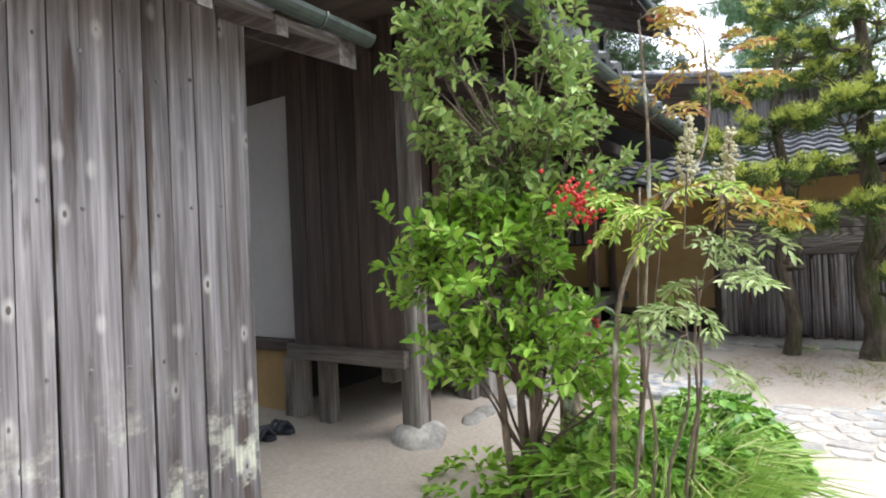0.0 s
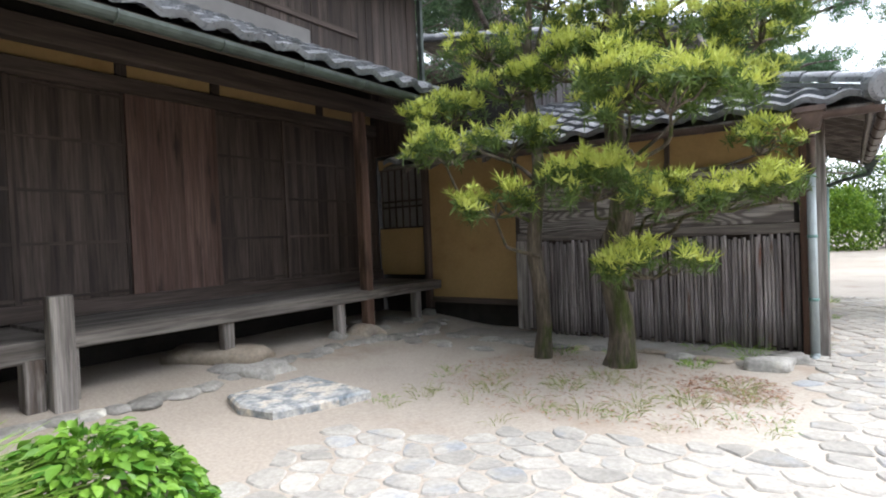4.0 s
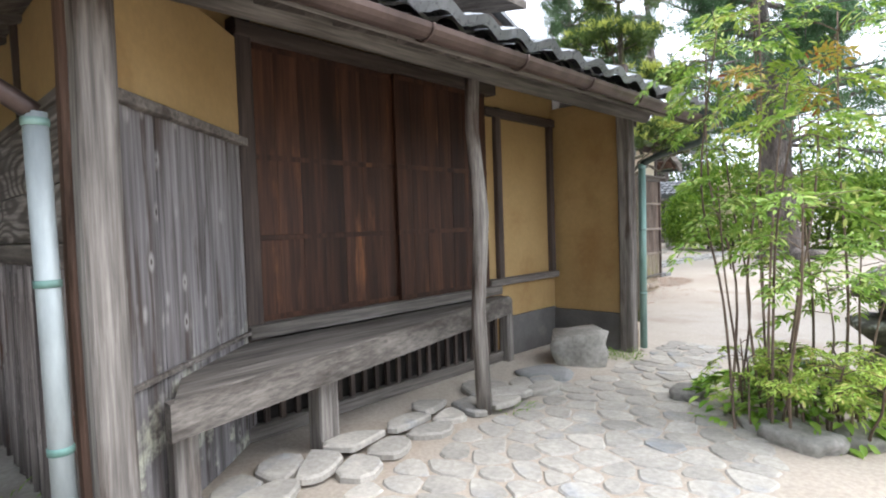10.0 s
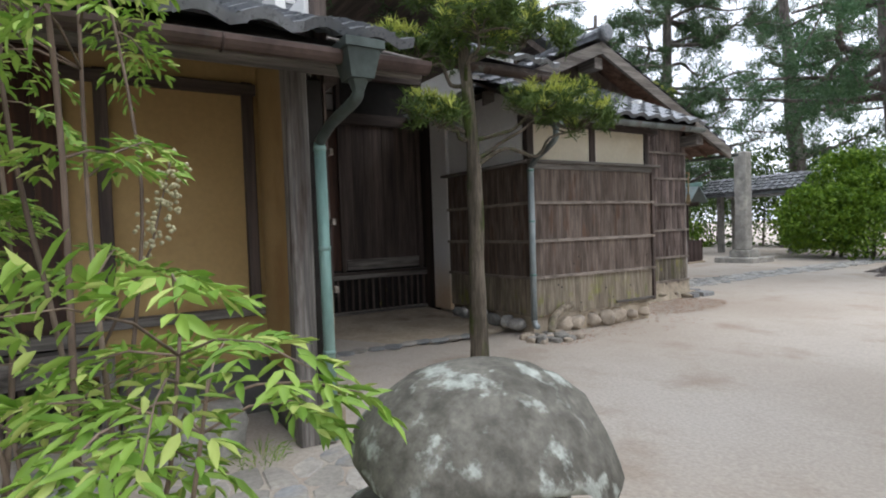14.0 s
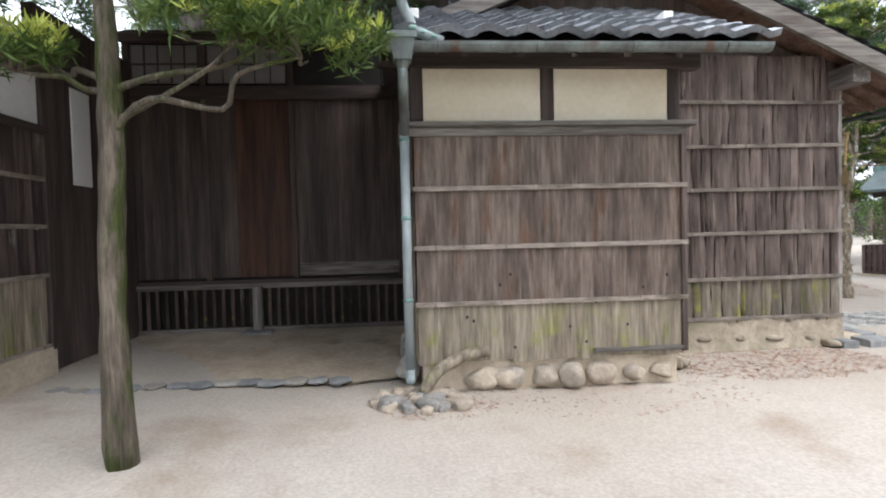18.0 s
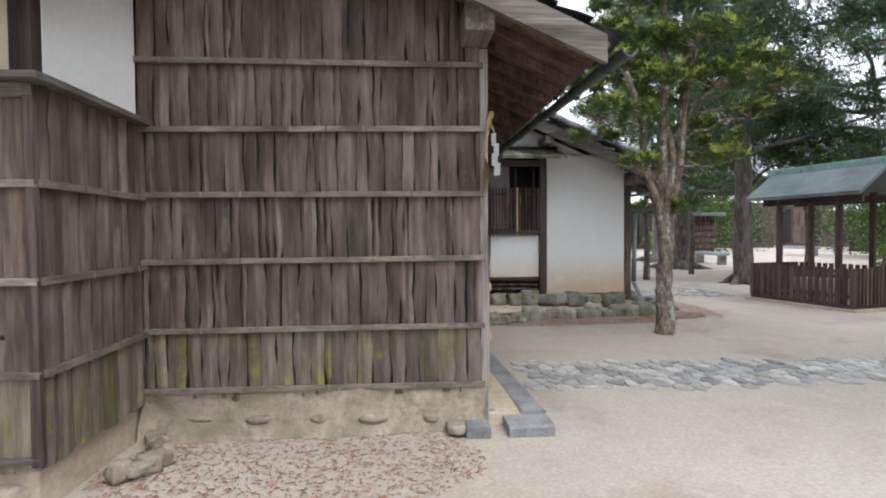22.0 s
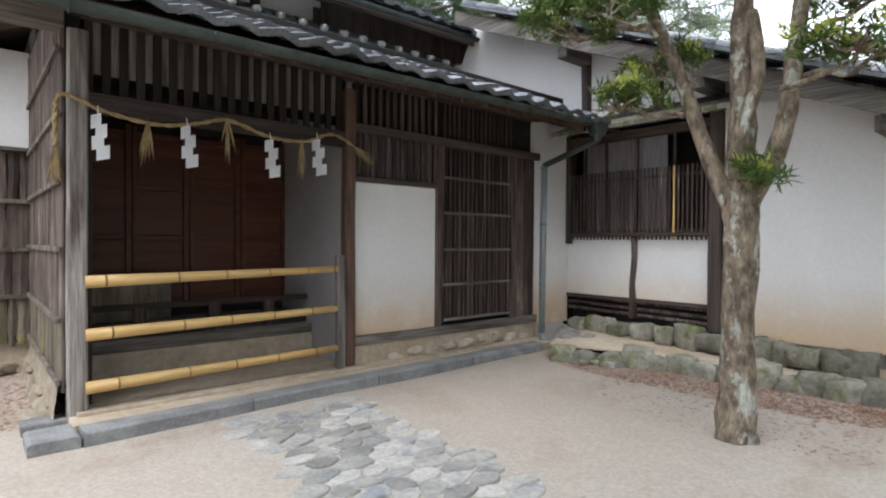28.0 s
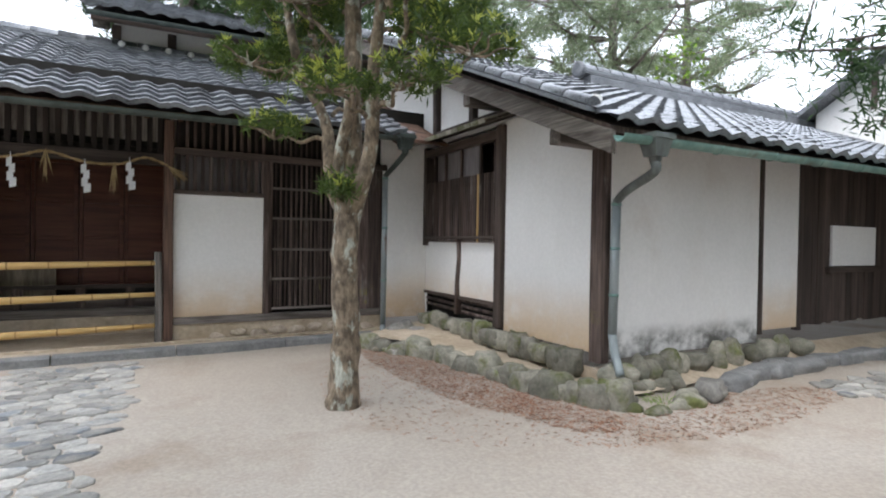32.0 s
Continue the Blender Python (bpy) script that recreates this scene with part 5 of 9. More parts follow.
for i in range(12):
    y, z = r.uniform(15.9, 17.5), r.uniform(0.25, 1.0)
    bm = bmesh.new()
    bmesh.ops.create_uvsphere(bm, u_segments=6, v_segments=4, radius=0.011)
    for v in bm.verts:
        v.co = Vector((AX + 0.03 + v.co.x * 0.3, y + v.co.y, z + v.co.z * 1.2))
    part("knot", bm, M_BLACK, w1, "dark knot hole")
side = board_wall("wall_annex_side", "dark board side wall with battens", "x", 15.53, -1, -2.0, AX, [(0.19, 0.63), (0.63, 1.06), (1.06, 1.507), (1.507, 1.95)], 0.2, M_PLANK, M_OLDLOW, (1.507, 1.06, 0.63))
stick("ledge", "x", -2.05, AX + 0.06, 15.42, 15.55, 1.965, 2.0, M_GREYX, side)
ret = board_wall("wall_annex_return", "dark mossy boards round the corner", "x", 17.64, 1, BX + 0.02, AX, [(0.19, 0.63), (0.63, 1.06), (1.06, 1.507), (1.507, 1.95)], 0.12, M_STRIP, M_STRIPLOW, (1.507, 1.06, 0.63), wob=0.5, ragged=True, batten_m=M_BATTEND)
stick("ledge", "x", BX, AX + 0.07, 17.62, 17.73, 1.965, 2.0, M_GREYX, ret)
an = thing("wall_annex_plaster", label="cream plaster panels between dark posts", category="wall", kind="structure")
box("panel", AX - 0.1, AX - 0.015, 15.6, 16.52, 2.0, 2.42, M_CREAM, an)
box("panel", AX - 0.1, AX - 0.015, 16.62, 17.55, 2.0, 2.42, M_CREAM, an)
for y in (15.56, 16.57, 17.585):
    stick("strut", "z", AX - 0.09, AX + 0.0, y - 0.05, y + 0.05, 2.0, 2.45, M_DARK, an)
box("beam", AX - 0.1, AX + 0.02, 15.45, 17.8, 2.42, 2.53, M_DARKY, an)
box("side_panel", BX + 0.02, AX - 0.09, 17.55, 17.635, 2.0, 2.9, M_WHITE, an, "white plaster side panel")
box("side_panel", -2.0, AX - 0.09, 15.535, 15.6, 2.0, 2.9, M_WHITE, an, "white plaster side panel")
plain_wall("wall_recess_pier", "white plastered pier at the recess corner", -2.45, -2.02, 15.5, 15.62, 0.08, 2.9, M_WHITE)
# solid dark sheet: paints the shade of a gap by the pier
plain_wall("wall_recess_gap", "dark sheet painted as the shade of the gap beside the pier", -2.85, -2.45, 15.52, 15.62, 0.02, 3.2, M_DARK)
plain_wall("wall_annex_foot", "clay under the board wall", -2.4, AX - 0.03, 15.56, 17.6, -0.1, 0.2, M_CLAY)
S5 = 0.48
ar = roof_slab("roof_annex", "grey pantiled lean-to roof of the annex", [(0.22, 15.4, 2.46), (0.22, 17.95, 2.46), (BX, 17.95, 2.46 + 1.5 * S5), (BX, 15.4, 2.46 + 1.5 * S5)], 0.035, M_DARKX)
tiled(ar, (0.27, 15.4, 2.455), (0, 1, 0), (-1, 0, S5), 10, 8)
rafters(ar, [(0.18, 15.5 + 0.38 * i, 2.43) for i in range(6)], (-0.6, 0, 0.6 * S5))
raw("verge_board", [(x, y, z) for x, z in ((0.22, 2.37), (-1.25, 2.37 + 1.47 * S5)) for y in (17.93, 17.97) for z in (z, z + 0.09)], [(0, 1, 3, 2), (4, 6, 7, 5), (0, 4, 5, 1), (2, 3, 7, 6), (0, 2, 6, 4), (1, 5, 7, 3)], M_DARKX, ar)
gutter("weathered copper gutter of the annex", (0.31, 15.35, 2.41), (0.31, 17.98, 2.42), 0.055, M_PATINA, 0.65)
downpipe("pale green copper downpipe at the annex corner", (0.29, 15.45, 2.45), [(0.29, 15.45, 2.25), (0.26, 15.45, 2.14), (-0.02, 15.46, 2.0), (-0.15, 15.46, 1.9), (-0.16, 15.46, 0.16)], 0.033, M_PALE, M_PATINA, (0.06, 0.0, -0.06), M_PATINA)

# its gable end
S6, RY = 0.44, 17.47
def wz(y): return 3.83 - abs(y - RY) * S6
z2 = [(0.2, 0.644), (0.644, 1.095), (1.095, 1.525), (1.525, 1.95), (1.95, 2.38), (2.38, 2.82)]
w2 = board_wall("wall_gable", "dark weathered gable boards with bamboo battens", "y", BX, 1, 17.64, 19.85, z2, 0.082, M_STRIP, M_STRIPLOW, [0.25] + [z for z, _ in z2[1:]], wob=0.6, ragged=True, batten_m=M_BATTEND)
def clay_foot(name, label, x, y0, y1, z0, z1, out):
    """A rubbed clay foot that bulges and spreads towards the ground."""
    ny, nz = int((y1 - y0) / 0.05) + 1, 8
    vs = []
    for i in range(ny):
        y = y0 + (y1 - y0) * i / (ny - 1)
        for k in range(nz):
            u = k / (nz - 1)
            z = z1 + (z0 - z1) * u
            q = Vector((y * 4.5, z * 7, x))
            vs.append((x + out * u * u + 0.03 * noise.noise(q) + 0.014 * noise.noise(q * 3.1), y, z + 0.015 * noise.noise(q * 2)))
    tagged(raw(name, vs, [(i * nz + k, i * nz + k + 1, i * nz + k + nz + 1, i * nz + k + nz) for i in range(ny - 1) for k in range(nz - 1)], M_FOOTCLAY, None, label, True), "", "wall", "", "structure")


clay_foot("wall_gable_foot", "rough clay foot under the gable boards", BX + 0.025, 17.62, 19.86, -0.12, 0.24, 0.11)
gt = raw("wall_gable_top", [(BX - 0.06, 15.2, 2.75), (BX - 0.06, 19.9, 2.68), (BX - 0.06, RY, 3.74), (BX - 0.12, 15.2, 2.75), (BX - 0.12, 19.9, 2.68), (BX - 0.12, RY, 3.74)], [(0, 1, 2), (5, 4, 3), (0, 3, 4, 1), (1, 4, 5, 2), (2, 5, 3, 0)], M_DARK, None, "dark boards in the gable")
tagged(gt, "", "wall", "", "structure")
plain_wall("wall_gable_plaster", "white plaster beside the gable", BX - 0.05, BX + 0.0, 16.4, 17.4, 2.85, 3.25, M_WHITE)
plain_wall("wall_gable_behind", "wall behind the lean-to roof", BX - 0.15, BX - 0.06, 15.5, 17.64, 2.0, 3.1, M_DARK)
GX0, GX1 = -6.5, -0.95
wr = roof_slab("roof_gate", "grey pantiled roof over the gateway", [(GX1, 20.62, wz(20.62)), (GX1, RY, wz(RY)), (GX0, RY, wz(RY)), (GX0, 20.62, wz(20.62))], 0.04, M_REDZ)
tiled(wr, (GX1 + 0.02, 20.7, wz(20.7) + 0.02), (-1, 0, 0), (0, -1, S6), 19, 15, lambda u, v: u < 5.0 + v * 0.4)
rafters(wr, [(GX1 - 0.1 - 0.3 * i, 20.58, wz(20.58) - 0.045) for i in range(17)], (0, -1.1, 1.1 * S6), 0.045, 0.055, M_REDZ)
ws = roof_slab("roof_gate_back", "grey pantiled back slope over the board house", [(GX1, 15.3, wz(15.3)), (GX0, 15.3, wz(15.3)), (GX0, RY, wz(RY)), (GX1, RY, wz(RY))], 0.04, M_DARKY)
tiled(ws, (-4, 15.3, wz(15.3) + 0.02), (1, 0, 0), (0, 1, S6), 11, 8, near=lambda i, j: False)
ridge_tiles(wr, (GX1 + 0.1, RY, 3.85), (GX0, RY, 3.85), 0.09, rows=2)
for yy, sgn in ((20.66, 1), (15.3, -1)):
    bm = bmesh.new()
    lo, hi = Vector((GX1 + 0.02, yy - sgn * 0.08, wz(yy - sgn * 0.08) - 0.17)), Vector((GX1 + 0.02, RY, 3.66))
    vs = [bm.verts.new(p + q) for p in (lo, hi) for q in (Vector((0, 0, 0)), Vector((0.05, 0, 0)), Vector((0.05, 0, 0.17)), Vector((0, 0, 0.17)))]
    for q in ((3, 2, 1, 0), (4, 5, 6, 7), (0, 1, 5, 4), (1, 2, 6, 5), (2, 3, 7, 6), (3, 0, 4, 7)):
        bm.faces.new([vs[i] for i in q])
    part("barge_board", bm, M_GREYY, wr, "grey weathered barge board")
box("purlin_end", BX, GX1 + 0.0, 19.72, 19.9, 2.5, 2.68, M_GREYX, wr, "squared beam end")
box("purlin_end", BX, GX1 + 0.0, RY - 0.08, RY + 0.08, 3.46, 3.62, M_GREYX, wr)
gutter("green copper gutter over the gateway", (GX1 + 0.1, 20.71, 2.375), (-5.85, 20.71, 2.44), 0.052, M_DKGUT, 0.7)

# ================= gateway =================
GY = 19.81
post("gate_post", "grey weathered squared gate post", -1.35, 19.85, 0.115, -0.02, 2.5, M_GREYZ)
post("gate_post", "reddish brown squared gate post", -3.38, 19.84, 0.1, 0.06, 2.5, M_REDZ)
post("rail_post", "short grey post holding the bamboo rails", -3.285, 19.865, 0.075, 0.05, 1.04, M_GREYZ)
gl = thing("gate_lintel", (-2.3, GY, 2.0), "dark lintel and slatted transom over the gateway", "lintel", kind="structure")
box("lintel", -3.4, -1.3, GY - 0.06, GY + 0.07, 2.0, 2.12, M_DARKX, gl)
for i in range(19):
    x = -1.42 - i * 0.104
    stick("slat", "z", x - 0.026, x + 0.026, GY - 0.01, GY + 0.015, 2.12, 2.62, M_NEARBLACK, gl)
for i in range(18):
    x = -1.47 - i * 0.104
    stick("slat", "z", x - 0.027, x + 0.027, GY - 0.02, GY - 0.012, 2.26, 2.6, M_GREYZ, gl, "pale paper behind the slats")
box("beam", -6.0, -1.3, GY - 0.08, GY + 0.08, 2.6, 2.72, M_DARKX, gl)
# inside the gateway
plain_wall("wall_gate_inner_side", "grey plastered side wall inside the gateway", -3.46, -3.4, 18.2, 19.76, 0.0, 2.7, M_GREYPL)
plain_wall("wall_gate_inner_east", "inside of the gable wall", -1.45, -1.37, 18.2, 19.76, 0.0, 2.7, M_DARK)
gd = thing("door_inner", (-2.4, 18.45, 0.45), "dark red-brown panelled doors inside the gateway", "door", kind="structure")
for k in range(4):
    a = -1.45 - k * 0.49
    for z0, z1 in ((0.62, 0.82), (0.86, 1.16), (1.2, 1.62), (1.66, 2.1)):
        box("panel", a - 0.45, a - 0.03, 18.45, 18.47, z0, z1, M_REDDOOR, gd)
    stick("stile", "z", a - 0.49, a - 0.44, 18.44, 18.5, 0.55, 2.2, M_REDDOOR, gd)
    stick("stile", "z", a - 0.045, a - 0.005, 18.44, 18.5, 0.55, 2.2, M_REDDOOR, gd)
    for z in (0.6, 0.84, 1.18, 1.64, 2.12):
        stick("rail", "x", a - 0.47, a - 0.01, 18.44, 18.49, z - 0.022, z + 0.022, M_REDDOOR, gd)
# black sheet: the gateway's inner shade is painted into it
plain_wall("wall_gate_back", "black sheet painted as the shade at the back of the gateway", -3.45, -1.4, 18.35, 18.43, 0.0, 3.2, M_BLACK)
plain_wall("ceiling_gate", "dark boarded ceiling inside the gateway", -3.45, -1.4, 18.4, 19.74, 2.68, 2.74, M_DARKX)
gs = thing("gate_step", (-2.4, 18.9, 0.0), "raised grey plank floor inside the gateway", "step")
for i in range(3):
    stick("plank", "x", -3.4, -1.42, 18.5 + i * 0.17, 18.665 + i * 0.17, 0.42, 0.45, M_GREYX, gs)
stick("step_beam", "x", -3.4, -1.42, 19.02, 19.12, 0.26, 0.36, M_GREYX, gs, "grey worn step beam")
stick("riser", "x", -3.4, -1.42, 18.98, 19.0, 0.3, 0.46, M_DARKX, gs)
for x in (-1.9, -2.5, -3.0):
    stick("strut", "z", x - 0.05, x + 0.05, 18.99, 19.03, 0.36, 0.6, M_OLD, gs)
stick("sill", "x", -3.4, -1.42, 18.96, 19.02, 0.58, 0.63, M_DARKX, gs)
plain_wall("step_clay", "clay face under the step", -3.4, -1.42, 19.05, 19.12, 0.0, 0.26, M_CLAY)
tagged(box("wooden_board", -2.22, -1.6, 18.66, 18.685, 0.45, 0.86, M_OLDLOW, None, "weathered brown notice board leaning behind the rails"), "", "board")
plain_wall("floor_gate", "clay floor of the gateway", -5.95, -1.34, 18.4, 19.95, -0.1, 0.05, M_CLAY)
# bamboo rails
for z, k in ((0.9, 0), (0.555, 1), (0.21, 2)):
    rl_ = thing("bamboo_rail", (-1.2, 19.96, z), "yellow bamboo rail across the gateway", "rail", "bamboo rails of the gate")
    a, b = Vector((-1.39, 19.9, z - 0.015)), Vector((-3.27, 19.87, z + 0.02))
    culm_ = tube("culm", [a.lerp(b, i / 6) for i in range(7)], [0.042 - 0.0025 * i for i in range(7)], M_CANE, rl_, seg=12)
    for i in range(6):
        p = a.lerp(b, (0.06, 0.3, 0.48, 0.66, 0.84, 0.97)[i] + 0.02 * k)
        rr = 0.0432 - 0.0025 * 6 * (p - a).length / 2.2
        tube("node", [p + (b - a).normalized() * s for s in (-0.006, 0.006)], rr, M_NODE, culm_, "brown joint ring", 12)
# rope with paper streamers
rp = thing("straw_rope", (-2.3, 20.0, 2.0), "twisted straw rope hung over the gateway", "rope")
arc = bent([(-1.235, 19.88, 1.75), (-1.235, 19.89, 1.95), (-1.27, 19.93, 2.07), (-1.5, 19.94, 1.99), (-1.8, 19.95, 1.95), (-2.05, 19.95, 1.99), (-2.28, 19.95, 2.05), (-2.6, 19.95, 1.97), (-2.9, 19.95, 1.97), (-3.15, 19.95, 2.06), (-3.36, 19.95, 1.99)], 8)
for ph in (0, math.pi):
    pts = []
    for i, p in enumerate(arc):
        d = (arc[min(i + 1, len(arc) - 1)] - arc[max(i - 1, 0)]).normalized()
        s = d.cross(Vector((0, 1, 0.01))).normalized()
        t = d.cross(s)
        a = i * 1.1 + ph
        pts.append(p + (s * math.cos(a) + t * math.sin(a)) * 0.0075)
    tube("strand", pts, 0.0095, M_ROPE, rp, seg=6)
for x, y, z, d, n in ((-1.235, 19.88, 1.76, (0.05, 0.0, -1), 16), (-3.36, 19.95, 1.99, (-0.75, 0.02, -0.6), 12)):
    d = Vector(d)
    P = [(x, y, z)] * (n * 3)
    D = [Vector(d) + Vector(RNG.normal(size=3)) * 0.13 for _ in P]
    leaves("tassel", P, D, [(0, 1, 0)] * len(P), RNG.uniform(0.12, 0.28, len(P)), 0.012, M_ROPE, rp)
for x, z in ((-1.74, 1.95), (-2.27, 2.05), (-2.86, 1.97)):
    t = thing("straw_tassel", (x, 20.0, z), "bunch of straw hanging from the rope", "tassel", "straw tassels")
    P = np.array([(x, 19.97, z + 0.03)] * 12)
    D = np.array([(0.12 * q, 0.03, -1) for q in RNG.normal(size=12)])
    leaves("straw", P, D, [(0, 1, 0)] * 12, RNG.uniform(0.22, 0.38, 12), 0.014, M_ROPE, t)
def streamer(x, z):
    s = thing("paper_streamer", (x, 19.98, z), "white zigzag paper streamer hanging from the rope", "paper streamer", "paper streamers")
    zz = z

    def turn_(u, v): return x + 0.76 * u, 19.98 - 0.65 * u, v
    for k in range(4):
        w, h = 0.068 + 0.006 * k, 0.088
        bm = bmesh.new()
        x0 = x - w / 2 + 0.014 * (-1) ** k - 0.006 * k
        vs = [bm.verts.new(v) for v in (turn_(x0 - x, zz), turn_(x0 + w - x, zz - 0.014), turn_(x0 + w - x, zz - h - 0.014), turn_(x0 - x, zz - h))]
        bm.faces.new(vs)
        bmesh.ops.solidify(bm, geom=bm.faces[:], thickness=0.0015)
        part("paper_fold", bm, M_PAPER, s)
        zz -= 0.068
    tube("string", [(x, 19.96, z + 0.05), (x, 19.978, z - 0.01)], 0.003, M_PAPER, s, seg=5)


for x, z in ((-1.45, 1.97), (-1.99, 1.97), (-2.6, 1.95), (-3.0, 2.0)):
    streamer(x, z)

# wall to the right of the gateway
plain_wall("wall_gate_white", "white plastered panel beside the gateway, stained at its foot", -4.41, -3.43, GY - 0.1, GY, 0.3, 1.7, M_WHITE)
plain_wall("sill_gate", "grey sill beam under the white panel", -5.96, -3.4, GY - 0.05, GY + 0.05, 0.22, 0.3, M_GREYX)
plain_wall("wall_gate_clay", "clay and stone footing below the sill", -5.96, -3.42, GY - 0.06, GY + 0.03, -0.08, 0.22, M_CLAY)
r = random.Random(31)
for i in range(9):
    x = -3.9 - i * 0.23
    tagged(rough_stone("footing_stone", (x, GY + 0.03, 0.08 + r.uniform(-0.03, 0.04)), (r.uniform(0.09, 0.13), 0.05, r.uniform(0.05, 0.08)), M_TAN, None, "tan footing stone bedded in clay", 200 + i), "", "stone", "footing stones of the gate wall")
lw = thing("window_slats", (-3.9, GY, 1.7), "slatted wooden window above the white panel", "window", kind="structure")
box("frame", -4.45, -3.4, GY - 0.05, GY + 0.03, 1.7, 1.75, M_DARKX, lw)
box("frame", -6.0, -3.4, GY - 0.06, GY + 0.05, 2.14, 2.22, M_DARKX, lw)
for i in range(12):
    x = -3.48 - i * 0.084
    stick("slat", "z", x - 0.02, x + 0.02, GY - 0.01, GY + 0.012, 1.75, 2.15, M_OLD, lw)
    stick("slat", "z", x - 0.018, x + 0.018, GY - 0.01, GY + 0.012, 2.22, 2.62, M_OLD, lw)
box("backing", -4.42, -3.43, GY - 0.08, GY - 0.06, 1.75, 2.15, M_REED, lw, "grey boards behind the slats")
box("backing", -6.0, -3.43, GY - 0.08, GY - 0.06, 2.2, 2.62, M_BLACK, lw)
ld = thing("door_lattice", (-5.0, GY, 0.3), "dark wooden lattice sliding door", "door", kind="structure")
for x in (-4.48, -5.55):
    stick("stile", "z", x - 0.035, x + 0.035, GY - 0.03, GY + 0.02, 0.3, 2.2, M_OLD, ld)
for z in (0.36, 0.72, 1.08, 1.46, 1.82, 2.18):
    stick("rail", "x", -5.52, -4.5, GY + 0.009, GY + 0.016, z - 0.014, z + 0.014, M_GREYX, ld)
for i in range(16):
    x = -4.555 - i * 0.0625
    stick("bar", "z", x - 0.011, x + 0.011, GY - 0.012, GY + 0.008, 0.36, 2.18, M_OLD, ld)
for i in range(22):
    x = -4.545 - i * 0.0455
    stick("thin_bar", "z", x - 0.008, x + 0.008, GY - 0.02, GY - 0.005, 0.38, 1.46, M_DARK, ld)
for i in range(16):
    x = -4.53 - i * 0.066
    stick("bar", "z", x - 0.011, x + 0.011, GY - 0.01, GY + 0.01, 2.22, 2.62, M_DARK, ld)
# shade behind the lattice, painted as a black sheet
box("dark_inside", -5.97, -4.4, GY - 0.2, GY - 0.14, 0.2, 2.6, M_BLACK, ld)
pb = board_wall("wall_gate_boards", "dark upright boards beside the lattice door", "x", GY - 0.02, 1, -5.95, -5.58, [(0.3, 2.16)], 0.16, M_OLD)
stick("post", "z", -4.47, -4.41, GY - 0.04, GY + 0.035, 0.28, 2.2, M_OLD, pb)
plain_wall("wall_corner_white", "white plastered strip in the corner", -6.62, -5.94, GY - 0.1, GY - 0.005, 0.17, 2.62, M_WHITE)
# the dark behind the beam and slats is painted black here
plain_wall("wall_gate_high", "black sheet painted as the dark above the beam", -6.6, -1.35, GY - 0.12, GY - 0.08, 2.2, 3.0, M_BLACK)
downpipe("pale green downpipe in the corner", (-5.85, 20.74, 2.44), [(-5.85, 20.74, 2.3), (-5.86, 20.72, 2.25), (-5.9, 20.3, 2.14), (-5.92, 19.98, 2.06), (-5.92, 19.96, 0.1)], 0.034, M_PALE, M_DKGUT, (0.03, 0.06, -0.05), M_DKGUT)

# upper storey behind the gateway roof
ug = thing("wall_upper_gate", label="white plaster band under the upper roof", category="wall", kind="structure")
box("plaster", -9, -2.75, 17.3, 17.4, 3.7, 4.46, M_WHITE, ug)
for x in (-2.78, -3.5, -4.35):
    stick("strut", "z", x - 0.06, x + 0.06, 17.38, 17.44, 3.8, 4.25, M_DARK, ug)
box("dark_wall", -9, -4.4, 17.4, 17.46, 3.8, 4.46, M_DARK, ug)
ugr = roof_slab("roof_upper_gate", "grey pantiled upper roof behind", [(-2.5, 18.0, 4.2), (-9.5, 18.0, 4.3), (-9.5, 14.5, 5.75), (-2.5, 14.5, 5.65)], 0.12, M_DARKX)
tiled(ugr, (-2.45, 18.05, 4.24), (-1, 0, 0.0127), (0, -1, 0.42), 26, 14, near=lambda i, j: j < 2)
ridge_tiles(ugr, (-2.5, 18.0, 4.28), (-2.5, 14.5, 5.74), 0.08, rows=2)
box("purlin_end", -2.7, -2.48, 17.3, 17.42, 4.2, 4.34, M_GREYY, ugr)
gutter("dark gutter of the upper roof", (-2.45, 18.08, 4.17), (-9.5, 18.08, 4.27), 0.05, M_DKGUT)
# white tips of the cover tiles along the top of the gateway roof
for i in range(14):
    x = -2.85 - i * 0.3
    tagged(tube("plastered_tile_end", [(x, 17.5, 3.97), (x, 17.64, 3.93)], 0.045, M_WHITE, None, "white plastered tile end under the upper wall", 8), "", "tile", "plastered tile ends")

# ================= white house =================
VX = -6.62
plain_wall("wall_white_low", "white plastered wall below the window", VX - 0.1, VX, 19.8, 21.58, 0.5, 1.25, M_WHITE)
plain_wall("wall_white_east", "white plastered gable wall, stained at its foot", VX - 0.1, VX, 21.72, 23.04, 0.24, 2.54, M_WHITE)
post("wall_post", "dark crooked post beside the barred window", VX + 0.0, 21.65, 0.12, 0.26, 2.5, M_DARK)
post("wall_post", "dark corner post of the white house", -6.68, 23.1, 0.13, 0.16, 2.24, M_OLD)
tagged(tube("strut_post", [(VX, 20.73, 0.3), (VX + 0.01, 20.72, 0.7), (VX - 0.005, 20.74, 1.0), (VX, 20.73, 1.27)], [0.05, 0.035, 0.04, 0.045], M_OLD, None, "short crooked strut in the white wall", 8, 0.2), "", "post")
vent = thing("vent_slot", (VX, 20.7, 0.3), "dark slot with poles under the white wall", "vent")
# black box in the slot: its shade is painted in
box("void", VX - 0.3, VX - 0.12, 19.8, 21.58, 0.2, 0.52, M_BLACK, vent)
